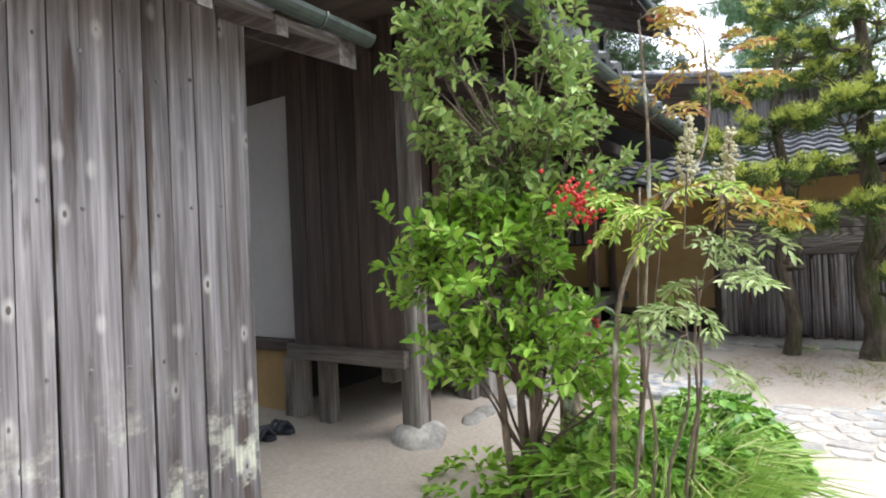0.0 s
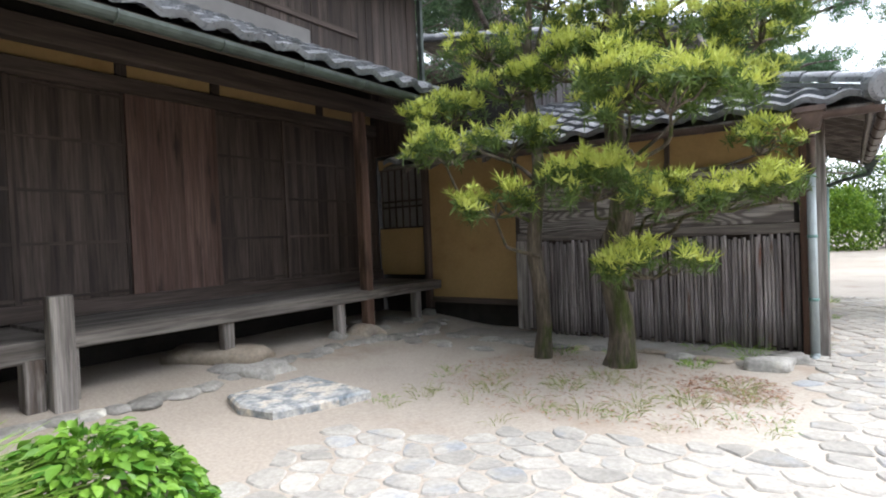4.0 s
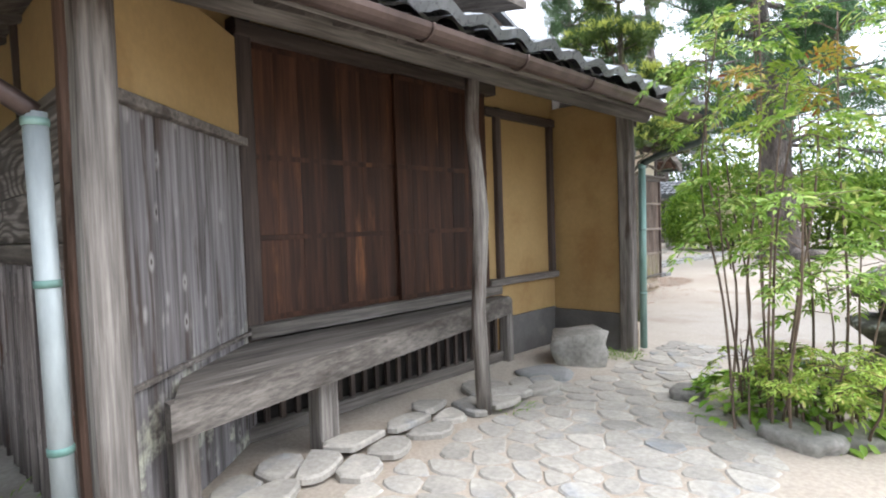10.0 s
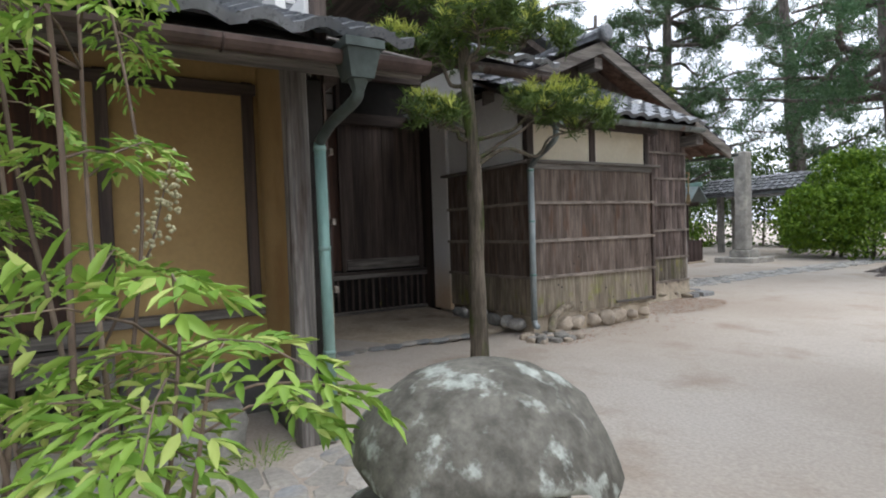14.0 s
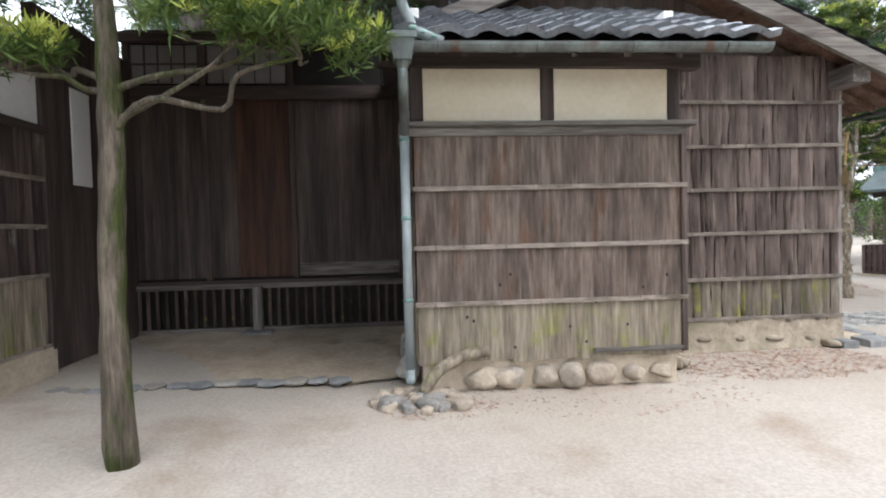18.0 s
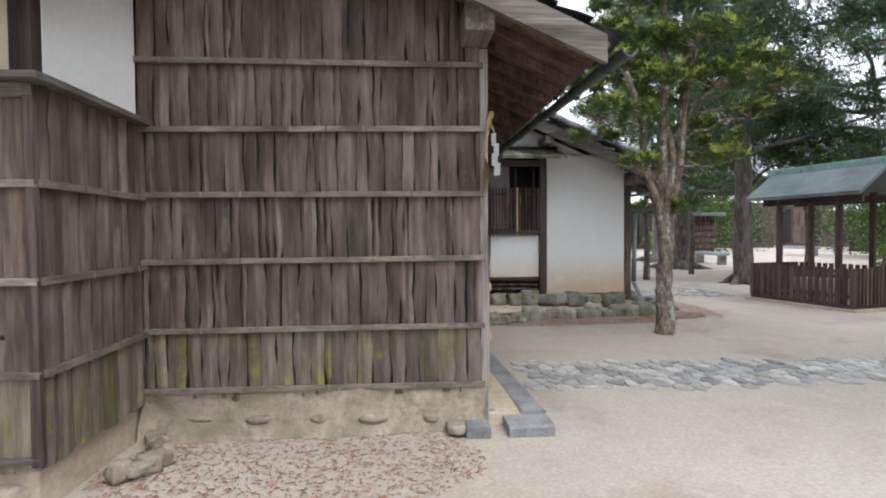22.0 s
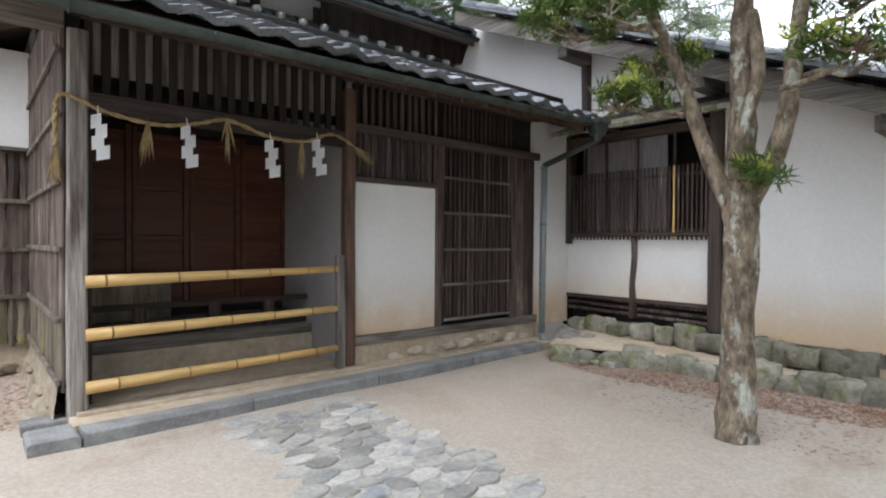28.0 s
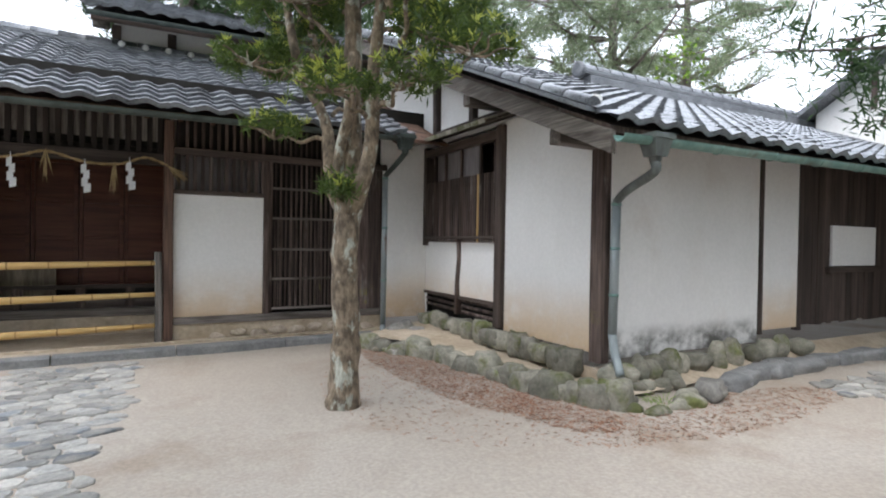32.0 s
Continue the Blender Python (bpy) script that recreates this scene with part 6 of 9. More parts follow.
for i, z in enumerate((0.33, 0.4, 0.475)):
    tube("pole", [(VX - 0.04, 19.8, z + 0.02), (VX - 0.03, 21.6, z - 0.01)], 0.022, M_OLD, vent, seg=7)
stick("rail", "y", VX - 0.06, VX + 0.02, 19.8, 21.6, 0.49, 0.53, M_DARKY, vent)
wn_ = thing("window_barred", (VX, 20.7, 1.25), "barred window with a reed blind", "window", kind="structure")
# black sheets close the window and paint the shade of the room
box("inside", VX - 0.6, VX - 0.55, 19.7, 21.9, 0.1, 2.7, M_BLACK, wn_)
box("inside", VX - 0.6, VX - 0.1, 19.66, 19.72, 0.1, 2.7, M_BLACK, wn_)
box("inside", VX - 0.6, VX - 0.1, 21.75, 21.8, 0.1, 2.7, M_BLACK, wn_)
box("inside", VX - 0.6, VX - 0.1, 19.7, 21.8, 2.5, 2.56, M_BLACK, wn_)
box("jamb", VX - 0.08, VX + 0.05, 19.78, 19.88, 1.15, 2.5, M_DARK, wn_)
box("sill", VX - 0.06, VX + 0.07, 19.85, 21.6, 1.24, 1.28, M_DARKY, wn_)
box("head", VX - 0.06, VX + 0.05, 19.85, 21.6, 2.36, 2.46, M_DARKY, wn_)
for i in range(34):
    y = 19.93 + i * 0.0495
    stick("bar", "z", VX + 0.035, VX + 0.05, y - 0.011, y + 0.011, 1.2, 2.0, M_CANE if i == 26 else M_OLD, wn_)
for z in (1.3, 1.9):
    stick("cross_rail", "y", VX + 0.015, VX + 0.032, 19.9, 21.62, z - 0.014, z + 0.014, M_DARKY, wn_)
for y in (20.05, 20.35, 20.75, 21.2, 21.5):
    stick("tall_bar", "z", VX - 0.02, VX + 0.01, y - 0.014, y + 0.014, 1.25, 2.4, M_OLD, wn_)
box("reed_blind", VX - 0.05, VX - 0.035, 20.06, 21.1, 1.32, 2.4, M_REED, wn_, "grey reed blind")
hs = roof_slab("roof_window", "small shingled hood over the window", [(VX + 0.42, 19.85, 2.46), (VX + 0.42, 21.95, 2.46), (VX, 21.95, 2.62), (VX, 19.85, 2.62)], 0.025, M_DARKY)
for i in range(15):
    stick("shingle", "x", VX + 0.05, VX + 0.45, 19.86 + i * 0.14, 19.99 + i * 0.14, 2.5, 2.545, M_MOSSY, hs, tilt=(0, 20, 0))
S7 = 0.43
def vz(y): return 2.09 + (23.72 - y) * S7
tagged(raw("wall_white_gable", [(VX - 0.05, 17.0, 2.55), (VX - 0.05, 23.05, 2.52), (VX - 0.05, 23.05, vz(23.05) - 0.1), (VX - 0.05, 18.0, vz(18.0) - 0.1), (VX - 0.1, 17.0, 2.55), (VX - 0.1, 23.05, 2.52), (VX - 0.1, 23.05, vz(23.05) - 0.1), (VX - 0.1, 18.0, vz(18) - 0.1)],
           [(0, 1, 2, 3), (7, 6, 5, 4), (0, 4, 5, 1), (1, 5, 6, 2), (2, 6, 7, 3), (3, 7, 4, 0)], M_WHITE, None, "white plastered gable"), "", "wall", "", "structure")
for y in (20.05, 21.0):
    post("gable_strut", "dark strut in the gable", VX - 0.02, y, 0.1, 2.6, vz(y) - 0.18, M_DARK)
tagged(box("gable_beam", VX - 0.06, VX + 0.03, 19.3, 21.9, 2.58, 2.68, M_DARKY, None, "dark tie beam in the gable"), "", "beam")
vr = roof_slab("roof_white_house", "grey pantiled roof of the white house", [(-6.12, 23.75, vz(23.75)), (-6.12, 18.2, vz(18.2)), (-17, 18.2, vz(18.2)), (-17, 23.75, vz(23.75))], 0.05, M_OLD)
tiled(vr, (-6.08, 23.84, vz(23.84) + 0.02), (-1, 0, 0), (0, -1, S7), 40, 24, near=lambda i, j: i < 22 and j < 13)
bm = bmesh.new()
lo, hi = Vector((-6.14, 23.78, vz(23.78) - 0.2)), Vector((-6.14, 18.2, vz(18.2) - 0.2))
vs = [bm.verts.new(p + q) for p in (lo, hi) for q in (Vector((0, 0, 0)), Vector((0.05, 0, 0)), Vector((0.05, 0, 0.17)), Vector((0, 0, 0.17)))]
for q in ((3, 2, 1, 0), (4, 5, 6, 7), (0, 1, 5, 4), (1, 2, 6, 5), (2, 3, 7, 6), (3, 0, 4, 7)):
    bm.faces.new([vs[i] for i in q])
part("barge_board", bm, M_GREYY, vr, "grey weathered barge board")
rafters(vr, [(-6.4 - 0.4 * i, 23.7, vz(23.7) - 0.055) for i in range(25)], (0, -0.7, 0.7 * S7), 0.05, 0.05, M_OLD)
for y in (23.1, 21.65, 20.05):
    box("purlin_end", VX, -6.14, y - 0.07, y + 0.07, vz(y) - 0.32, vz(y) - 0.19, M_GREYX, vr, "squared beam end")
ridge_tiles(vr, (-6.1, 23.6, vz(23.6) + 0.06), (-6.1, 18.4, vz(18.4) + 0.06), 0.07, rows=1, caps=False)
plain_wall("wall_white_north", "white plastered wall, grey at its foot", -8.92, -6.74, 23.06, 23.15, 0.18, 2.29, M_WHITEN)
plain_wall("wall_white_north2", "white plastered wall panel", -9.66, -9.0, 23.07, 23.15, 0.3, 2.29, M_WHITE)
post("wall_post", "dark thin post between white panels", -8.96, 23.13, 0.07, 0.26, 2.29, M_DARK)
post("wall_post", "dark wall post by the boards", -9.7, 23.12, 0.08, 0.26, 2.29, M_DARK)
nd = board_wall("wall_white_boards", "dark upright boards with a white panel", "x", 23.02, 1, -16.5, -9.74, [(0.3, 2.3)], 0.15, M_DARK)
box("white_panel", -11.6, -10.55, 23.03, 23.07, 0.98, 1.48, M_WHITE, nd, "white plaster panel")
stick("panel_sill", "x", -11.7, -10.45, 23.03, 23.1, 0.9, 0.97, M_DARKX, nd)
gutter("green copper gutter of the white house", (-6.05, 23.9, 1.98), (-12.5, 23.9, 2.05), 0.055, M_COPPER, 0.7)
downpipe("green copper downpipe at the white house corner", (-6.42, 23.9, 2.0), [(-6.42, 23.9, 1.81), (-6.43, 23.88, 1.74), (-6.62, 23.45, 1.65), (-6.7, 23.26, 1.57), (-6.7, 23.24, 0.42)], 0.036, M_PALE, M_PATINA, (0.06, 0.16, -0.32), M_PATINA)
# upper roofs beyond
fh = thing("far_gable_house", (-18, 21.6, 0), "white gabled house with a dark roof beyond", "house")
raw("wall", [(-16, 23.2, 0), (-16, 20, 0), (-16, 20, 4.1), (-16, 21.6, 5.1), (-16, 23.2, 4.1), (-20, 23.2, 0), (-20, 20, 0), (-20, 20, 4.1), (-20, 21.6, 5.1), (-20, 23.2, 4.1)],
    [(0, 1, 2, 3, 4), (9, 8, 7, 6, 5), (0, 5, 6, 1), (1, 6, 7, 2), (2, 7, 8, 3), (3, 8, 9, 4), (4, 9, 5, 0)], M_WHITE, fh)
for s_ in (-1, 1):
    roof_slab("roof", "", [(-15.6, 21.6 + s_ * 1.95, 4.03), (-15.6, 21.6, 5.25), (-20.4, 21.6, 5.25), (-20.4, 21.6 + s_ * 1.95, 4.03)][::s_], 0.12, M_TILEJ, fh)
stick("strut", "z", -16.0, -15.95, 21.05, 21.15, 4.0, 4.75, M_DARK, fh)
wb = board_wall("wall_wing_west", "dark weathered board wing beyond the white wall", "y", -12.6, 1, 23.1, 24.95, [(0.25, 2.2)], 0.16, M_OLD)
stick("foot_beam", "y", -12.6, -12.5, 23.1, 24.95, 0.1, 0.26, M_DARKY, wb)
roof_slab("roof_wing_west", "low tiled roof of the board wing", [(-12.0, 23.2, 2.2), (-12.0, 25.3, 2.2), (-14.5, 25.3, 3.1), (-14.5, 23.2, 3.1)], 0.08, M_TILEJ)
# stepped ridge on the white house roof
box("ridge_wall", -17, -9.6, 19.55, 19.85, 3.6, 4.0, M_TILEJ, vr, "plastered foot of the stepped ridge")
ridge_tiles(vr, (-9.5, 19.7, 4.02), (-17, 19.7, 4.02), 0.1, rows=2)

# ================= stones, kerbs =================
kb = thing("kerb_gate", label="blue-grey dressed kerb stones before the gateway", category="kerb", kind="structure")
xs = [-1.32, -2.35, -3.45, -4.6, -5.75]
for a, b in zip(xs, xs[1:]):
    k_ = 0.04 * (-1.3 - (a + b) / 2)
    stick("kerb_stone", "x", b + 0.006, a - 0.006, 20.13 - k_, 20.31 - k_, -0.12, 0.03, M_KERB, kb, tilt=(0, 0, 2.3))
stick("kerb_stone", "y", -1.315, -1.06, 20.0, 20.3, -0.14, 0.012, M_KERB, kb)
stick("kerb_stone", "x", -1.3, -1.06, 19.72, 19.88, -0.12, 0.014, M_KERB, kb)
tagged(rough_stone("corner_stone", (-1.16, 19.66, -0.01), (0.12, 0.08, 0.04), M_FOOT, None, "flat grey stone under the gate post", 310, 0.3), "", "stone")
plain_wall("apron_gate", "sandy apron between kerb and wall", -5.9, -1.3, 19.9, 20.12, -0.1, 0.026, M_CLAY)


def stone_row(name, label, pts, n, size, m, group, seed, block=False):
    r = random.Random(seed)
    for i in range(n):
        k = (i + 0.5) / n * (len(pts) - 1)
        j = min(int(k), len(pts) - 2)
        p = Vector(pts[j]).lerp(Vector(pts[j + 1]), k - j)
        s = [v * r.uniform(0.65, 1.25) for v in size]
        at = (p.x + r.uniform(-0.03, 0.03), p.y + r.uniform(-0.03, 0.03), p.z + s[2] * 0.25)
        if block:
            run = Vector(pts[j + 1]) - Vector(pts[j])
            ob = block_stone(name, at, s, m, None, label, seed * 50 + i, math.atan2(run.y, run.x) + r.uniform(-0.3, 0.3))
        else:
            ob = rough_stone(name, at, s, m, None, label, seed * 50 + i, 0.12)
        tagged(ob, "", "stone", group)


stone_row("footing_stone", "rounded pale footing stone under the boards", [(AX + 0.0, 15.9, 0.02), (AX - 0.01, 17.6, 0.025)], 7, (0.11, 0.135, 0.085), M_TAN, "stones under the annex wall", 1)
stone_row("footing_stone", "rough footing stone set in clay", [(BX + 0.05, 17.8, 0.07), (BX + 0.06, 19.7, 0.02)], 5, (0.04, 0.085, 0.035), M_FOOT, "stones under the gable wall", 2)
stone_row("footing_stone", "rounded footing stone under the side wall", [(-1.9, 15.48, 0.06), (-0.4, 15.46, 0.06)], 7, (0.12, 0.09, 0.09), M_STONE, "stones under the side wall", 3)


def heap(name, label, c, r, n, size, mats, group, seed):
    """Loose angular stones dropped within an oval, the larger ones towards its middle."""
    rg = random.Random(seed)
    for i in range(n):
        a, q = i * 2.4, ((i + 0.5) / n) ** 0.5
        k = rg.uniform(0.55, 1.25) * (1.15 - 0.4 * q)
        x, y = c[0] + r[0] * q * math.cos(a) + rg.uniform(-0.02, 0.02), c[1] + r[1] * q * math.sin(a) + rg.uniform(-0.02, 0.02)
        ob = block_stone(name, (x, y, gz(x, y) + size * k * 0.45), (size * k * rg.uniform(0.9, 1.5), size * k * rg.uniform(0.8, 1.1), size * k * rg.uniform(0.6, 0.95)), rg.choice(mats), None, label, seed * 40 + i, rg.uniform(0, 3.1))
        tagged(ob, "", "stone", group)


heap("drain_stone", "small pale angular stone heaped at the downpipe", (0.04, 15.5), (0.26, 0.34), 26, 0.06, (M_STONE, M_TAN, M_TAN), "stones at the downpipe", 4)
stone_row("corner_stone", "mossy stone in the wall corner", [(-1.1, 17.8, -0.01), (-0.85, 17.95, -0.03), (-0.6, 17.8, -0.01)], 9, (0.06, 0.05, 0.045), M_FOOT, "stones in the corner", 6, True)
tagged(tube("driftwood", bent([(0.02, 15.55, 0.03), (-0.05, 15.65, 0.16), (-0.12, 15.85, 0.25), (-0.16, 16.05, 0.28)], 4), [0.045] * 10 + [0.05, 0.04, 0.045], M_OLDLOW, None, "bent weathered branch leaning on the wall", 8, 0.25), "", "branch")
stone_row("wall_stone", "mossy squared stone of the terrace edge", [(-5.4, 20.5, -0.06), (-5.85, 21.4, -0.06), (-6.02, 22.3, -0.06), (-6.12, 23.2, -0.06), (-6.38, 23.7, -0.06)], 17, (0.14, 0.1, 0.13), M_MOSSY, "terrace edge stones", 7, True)
stone_row("wall_stone", "grey footing stone under the white wall", [(-6.55, 19.95, 0.14), (-6.55, 21.7, 0.14), (-6.55, 23.0, 0.1)], 13, (0.15, 0.09, 0.11), M_MOSSY, "stones under the white wall", 8, True)
stone_row("wall_stone", "round mossy boulder under the white wall", [(-6.6, 23.3, 0.06), (-7.6, 23.3, 0.07), (-9.6, 23.28, 0.1)], 14, (0.14, 0.12, 0.15), M_MOSSY, "stones under the north wall", 9)
stone_row("wall_stone", "round mossy boulder before the white wall", [(-6.5, 23.45, -0.04), (-7.3, 23.48, -0.02)], 5, (0.12, 0.1, 0.1), M_MOSSY, "stones under the north wall", 19)
tagged(block_stone("loose_stone", (-7.25, 23.8, 0.02), (0.16, 0.1, 0.07), M_STONE, None, "pale loose stone beside the green downpipe", 911, 0.4), "", "stone")
stone_row("wall_stone", "long low edging stone", [(-7.7, 23.62, -0.05), (-9.3, 23.5, -0.04), (-12, 23.6, -0.04)], 12, (0.26, 0.12, 0.08), M_KERB, "edging stones of the north wall", 10, True)
heap("drain_stone", "small stone heaped in the corner drain", (-5.72, 20.78), (0.24, 0.34), 26, 0.055, (M_STONE, M_FOOT, M_MOSSY), "stones of the corner drain", 11)
stone_row("corner_stone", "stone under the corner downpipe", [(-6.2, 20.1, 0.08), (-5.9, 20.25, 0.05), (-6.3, 20.4, 0.06)], 6, (0.12, 0.1, 0.08), M_STONE, "stones in the corner", 12)
stone_row("drain_stone", "stone at the green downpipe", [(-6.55, 23.55, -0.06), (-6.4, 23.85, -0.08), (-6.9, 23.85, -0.06), (-7.1, 23.7, -0.06)], 6, (0.14, 0.11, 0.08), M_MOSSY, "stones at the green downpipe", 13)
tagged(raw("terrace", [(-6.6, 19.85, 0.12), (-5.5, 20.4, 0.07), (-5.9, 21.3, 0.06), (-6.08, 23.3, 0.03), (-6.6, 23.55, -0.02), (-9.5, 23.4, -0.01), (-13, 23.5, -0.01), (-13, 23.1, 0.1), (-6.6, 23.1, 0.12)], [(0, 1, 2, 3, 4, 8), (4, 5, 6, 7, 8)], M_CLAY, None, "clay terrace under the white house"), "", "ground", "", "structure")

# first yard's stones
stone_row("foot_stone", "flat grey stone under the veranda edge", [(-2.1, 3.3, 0.12), (-2.0, 4.6, 0.12), (-2.2, 6.4, 0.14), (-1.9, 7.4, 0.12), (-2.3, 8.2, 0.14)], 34, (0.13, 0.15, 0.045), M_STONE, "paving under the veranda edge", 14)
tagged(block_stone("step_stone", (-2.58, 5.26, 0.2), (0.42, 0.23, 0.11), M_TAN, None, "large flat tan stepping stone before the veranda", 401, 0.46), "", "stone")
tagged(block_stone("step_stone", (-2.14, 5.26, 0.13), (0.32, 0.2, 0.08), M_STONE, None, "flat purplish stepping stone", 402, 0.46), "", "stone")
bm = bmesh.new()
ang = [(-1.62, 4.72), (-1.3, 4.6), (-0.98, 4.64), (-0.82, 5.05), (-0.76, 5.32), (-1.15, 5.36), (-1.55, 5.4)]
lo = [bm.verts.new((x, y, 0.05)) for x, y in ang]
mid = [bm.verts.new((x, y, 0.125)) for x, y in ang]
hi = [bm.verts.new((x * 0.96 - 0.047, y * 0.96 + 0.2, 0.14)) for x, y in ang]
for a, b in ((lo, mid), (mid, hi)):
    for i in range(7):
        bm.faces.new((a[i], a[(i + 1) % 7], b[(i + 1) % 7], b[i]))
bm.faces.new(hi)
tagged(part("stone_slab", bm, M_GRANITE, None, "large speckled blue-grey stone slab"), "", "stone")
tagged(block_stone("boulder", (1.5, 11.66, 0.15), (0.22, 0.22, 0.18), M_STONE, None, "large pale flat-topped boulder by the wall", 403, 0.5), "", "stone")
tagged(rough_stone("flat_stone", (1.51, 11.1, 0.08), (0.26, 0.22, 0.055), M_KERB, None, "dark smooth oval stepping stone", 404, 0.4), "", "stone")
for i, (x, y, s) in enumerate(((1.5, 7.45, 0.16), (1.62, 7.72, 0.13), (-0.2, 2.2, 0.13), (0.05, 2.25, 0.1), (3.25, 10.75, 0.16), (3.5, 10.95, 0.14), (3.05, 10.9, 0.12), (2.55, 11.2, 0.13), (3.4, 12.9, 0.14))):
    tagged(block_stone("garden_stone", (x, y, gz(x, y) + 0.015), (s, s * 0.75, s * 0.38), M_STONE, None, "rough grey garden stone half sunk in the ground", 420 + i, i * 0.7), "", "stone", "garden stones")
sl = thing("sandal_pair", (-2.98, 2.32, 0.1), "pair of dark blue sandals on the ground", "sandals")
for k in (0, 1):
    bm = bmesh.new()
    ring = [(u, 0.045 + 0.012 * math.sin(3.1 * u / 0.27 + 2.2)) for u in (0.0, 0.03, 0.08, 0.14, 0.2, 0.25, 0.27)]
    ring[0], ring[-1] = (0.0, 0.025), (0.27, 0.02)
    line = [(u, w) for u, w in ring] + [(u, -w) for u, w in ring[::-1]]
    y0 = 2.24 + 0.15 * k
    lo = [bm.verts.new((-3.12 + u, y0 + w + 0.12 * u, gz(-3, 2.3) + 0.004)) for u, w in line]
    hi = [bm.verts.new((-3.12 + u, y0 + w + 0.12 * u, gz(-3, 2.3) + 0.03)) for u, w in line]
    bm.faces.new(hi[::-1])
    bm.faces.new(lo)
    for i in range(len(line)):
        j = (i + 1) % len(line)
        bm.faces.new((lo[i], hi[i], hi[j], lo[j]))
    s_ = part("sole", bm, M_SANDAL, sl)
    for u in (0.12, 0.17, 0.21):
        tube("strap", bent([(-3.12 + u, y0 - 0.055 + 0.12 * u, gz(-3, 2.3) + 0.02), (-3.12 + u, y0 + 0.12 * u, gz(-3, 2.3) + 0.075), (-3.12 + u, y0 + 0.055 + 0.12 * u, gz(-3, 2.3) + 0.02)], 4), 0.014, M_SANDAL, s_, seg=6)

# lantern
ln = thing("stone_lantern", (3.6, 12.08, 0.0), "squat mossy stone lantern with lichen on its broad cap", "lantern")
def turned(prof, seg=28, lump=0.03, cx=3.6, cy=12.08, square=0.0):
    bm = bmesh.new()
    rings = []
    for rr, z in prof:
        ring = []
        for k in range(seg):
            a = 2 * math.pi * k / seg
            q = rr * (1 + lump * noise.noise(Vector((math.cos(a) * 2, math.sin(a) * 2, z * 5))))
            ring.append(bm.verts.new((cx + q * math.cos(a), cy + q * math.sin(a), z + 0.5 * lump * rr * noise.noise(Vector((math.cos(a) * 3, math.sin(a) * 3, 7))))))
        rings.append(ring)
    for a, b in zip(rings, rings[1:]):
        for k in range(seg):
            bm.faces.new((a[k], a[(k + 1) % seg], b[(k + 1) % seg], b[k]))
    bm.faces.new(rings[0][::-1])
    bm.faces.new(rings[-1])
    return bm
cap = turned([(0.15, 0.715), (0.27, 0.685), (0.318, 0.688), (0.325, 0.71), (0.3, 0.765), (0.25, 0.82), (0.18, 0.868), (0.09, 0.895), (0.02, 0.903)], 36, 0.09)
for v in cap.verts:
    q = v.co - Vector((3.6, 12.08, 0.77))
    k = q.x * 0.7 + q.y * 0.7
    v.co.z -= 0.5 * max(0, k) ** 2 * (1 if q.z < 0.05 else 0.5)
    if q.z < -0.03 and 0.12 < k < 0.26:
        v.co.z += 0.035
part("cap", cap, M_LICHEN, ln, "broad lichen-spotted cap", True)
part("platform", turned([(0.12, 0.38), (0.19, 0.42), (0.265, 0.5), (0.275, 0.53), (0.24, 0.555), (0.1, 0.56)], 28, 0.2, 3.56, 12.05), M_LICHEN, ln, "dark scooped stone platform", True)
part("base", turned([(0.22, -0.08), (0.23, 0.1), (0.2, 0.25), (0.17, 0.32), (0.14, 0.4)], 24, 0.25, 3.57, 12.06), M_MOSSY, ln, "rough mossy stone base", True)
bm = bmesh.new()
nb_ = 24
ins = [[bm.verts.new((3.6 + rr * math.cos(2 * math.pi * k / nb_), 12.08 + rr * math.sin(2 * math.pi * k / nb_), z)) for k in range(nb_)] for rr in (0.165, 0.11) for z in (0.55, 0.585, 0.675, 0.72)]
for k in range(nb_):
    n2 = (k + 1) % nb_
    hole = k % 6 in (1, 2, 3)
    for q in range(3):
        if q == 1 and hole:
            continue
        bm.faces.new((ins[q][k], ins[q][n2], ins[q + 1][n2], ins[q + 1][k]))
        bm.faces.new((ins[4 + q][n2], ins[4 + q][k], ins[5 + q][k], ins[5 + q][n2]))
    if hole:
        bm.faces.new((ins[1][k], ins[1][n2], ins[5][n2], ins[5][k]))
        bm.faces.new((ins[6][k], ins[6][n2], ins[2][n2], ins[2][k]))
    elif k % 6 == 0:
        bm.faces.new((ins[1][n2], ins[2][n2], ins[6][n2], ins[5][n2]))
    elif k % 6 == 4:
        bm.faces.new((ins[1][k], ins[5][k], ins[6][k], ins[2][k]))
part("light_box", bm, M_STONE, ln, "hollow stone light box with openings")
# drain grating
dg = thing("drain_grating", (4.1, 13.25, 0.06), "black iron drain grating in the sand", "grating")
d0, dd = Vector((3.5, 12.98, 0.06)), Vector((0.91, 0.41, 0)).normalized()
nn = Vector((-dd.y, dd.x, 0))
for s in (-0.07, 0.07):
    a = d0 + nn * s
    tube("frame_bar", [a, a + dd * 1.6], 0.012, M_IRON, dg, seg=6)
for k in range(40):
    a = d0 + dd * (k * 0.04 + 0.02)
    tube("bar", [a + nn * 0.07, a - nn * 0.07], 0.006, M_IRON, dg, seg=5)

# ================= well house and far things =================
WX, WY, WZ = -8.1, 25.91, -0.1
wh = thing("well_house", (WX + 0.9, WY + 0.9, WZ), "roofed well behind a brown plank fence", "well house")
box("kerb", WX - 0.15, WX + 2.6, WY - 0.12, WY + 2.2, WZ - 0.1, WZ + 0.08, M_CLAY, wh)
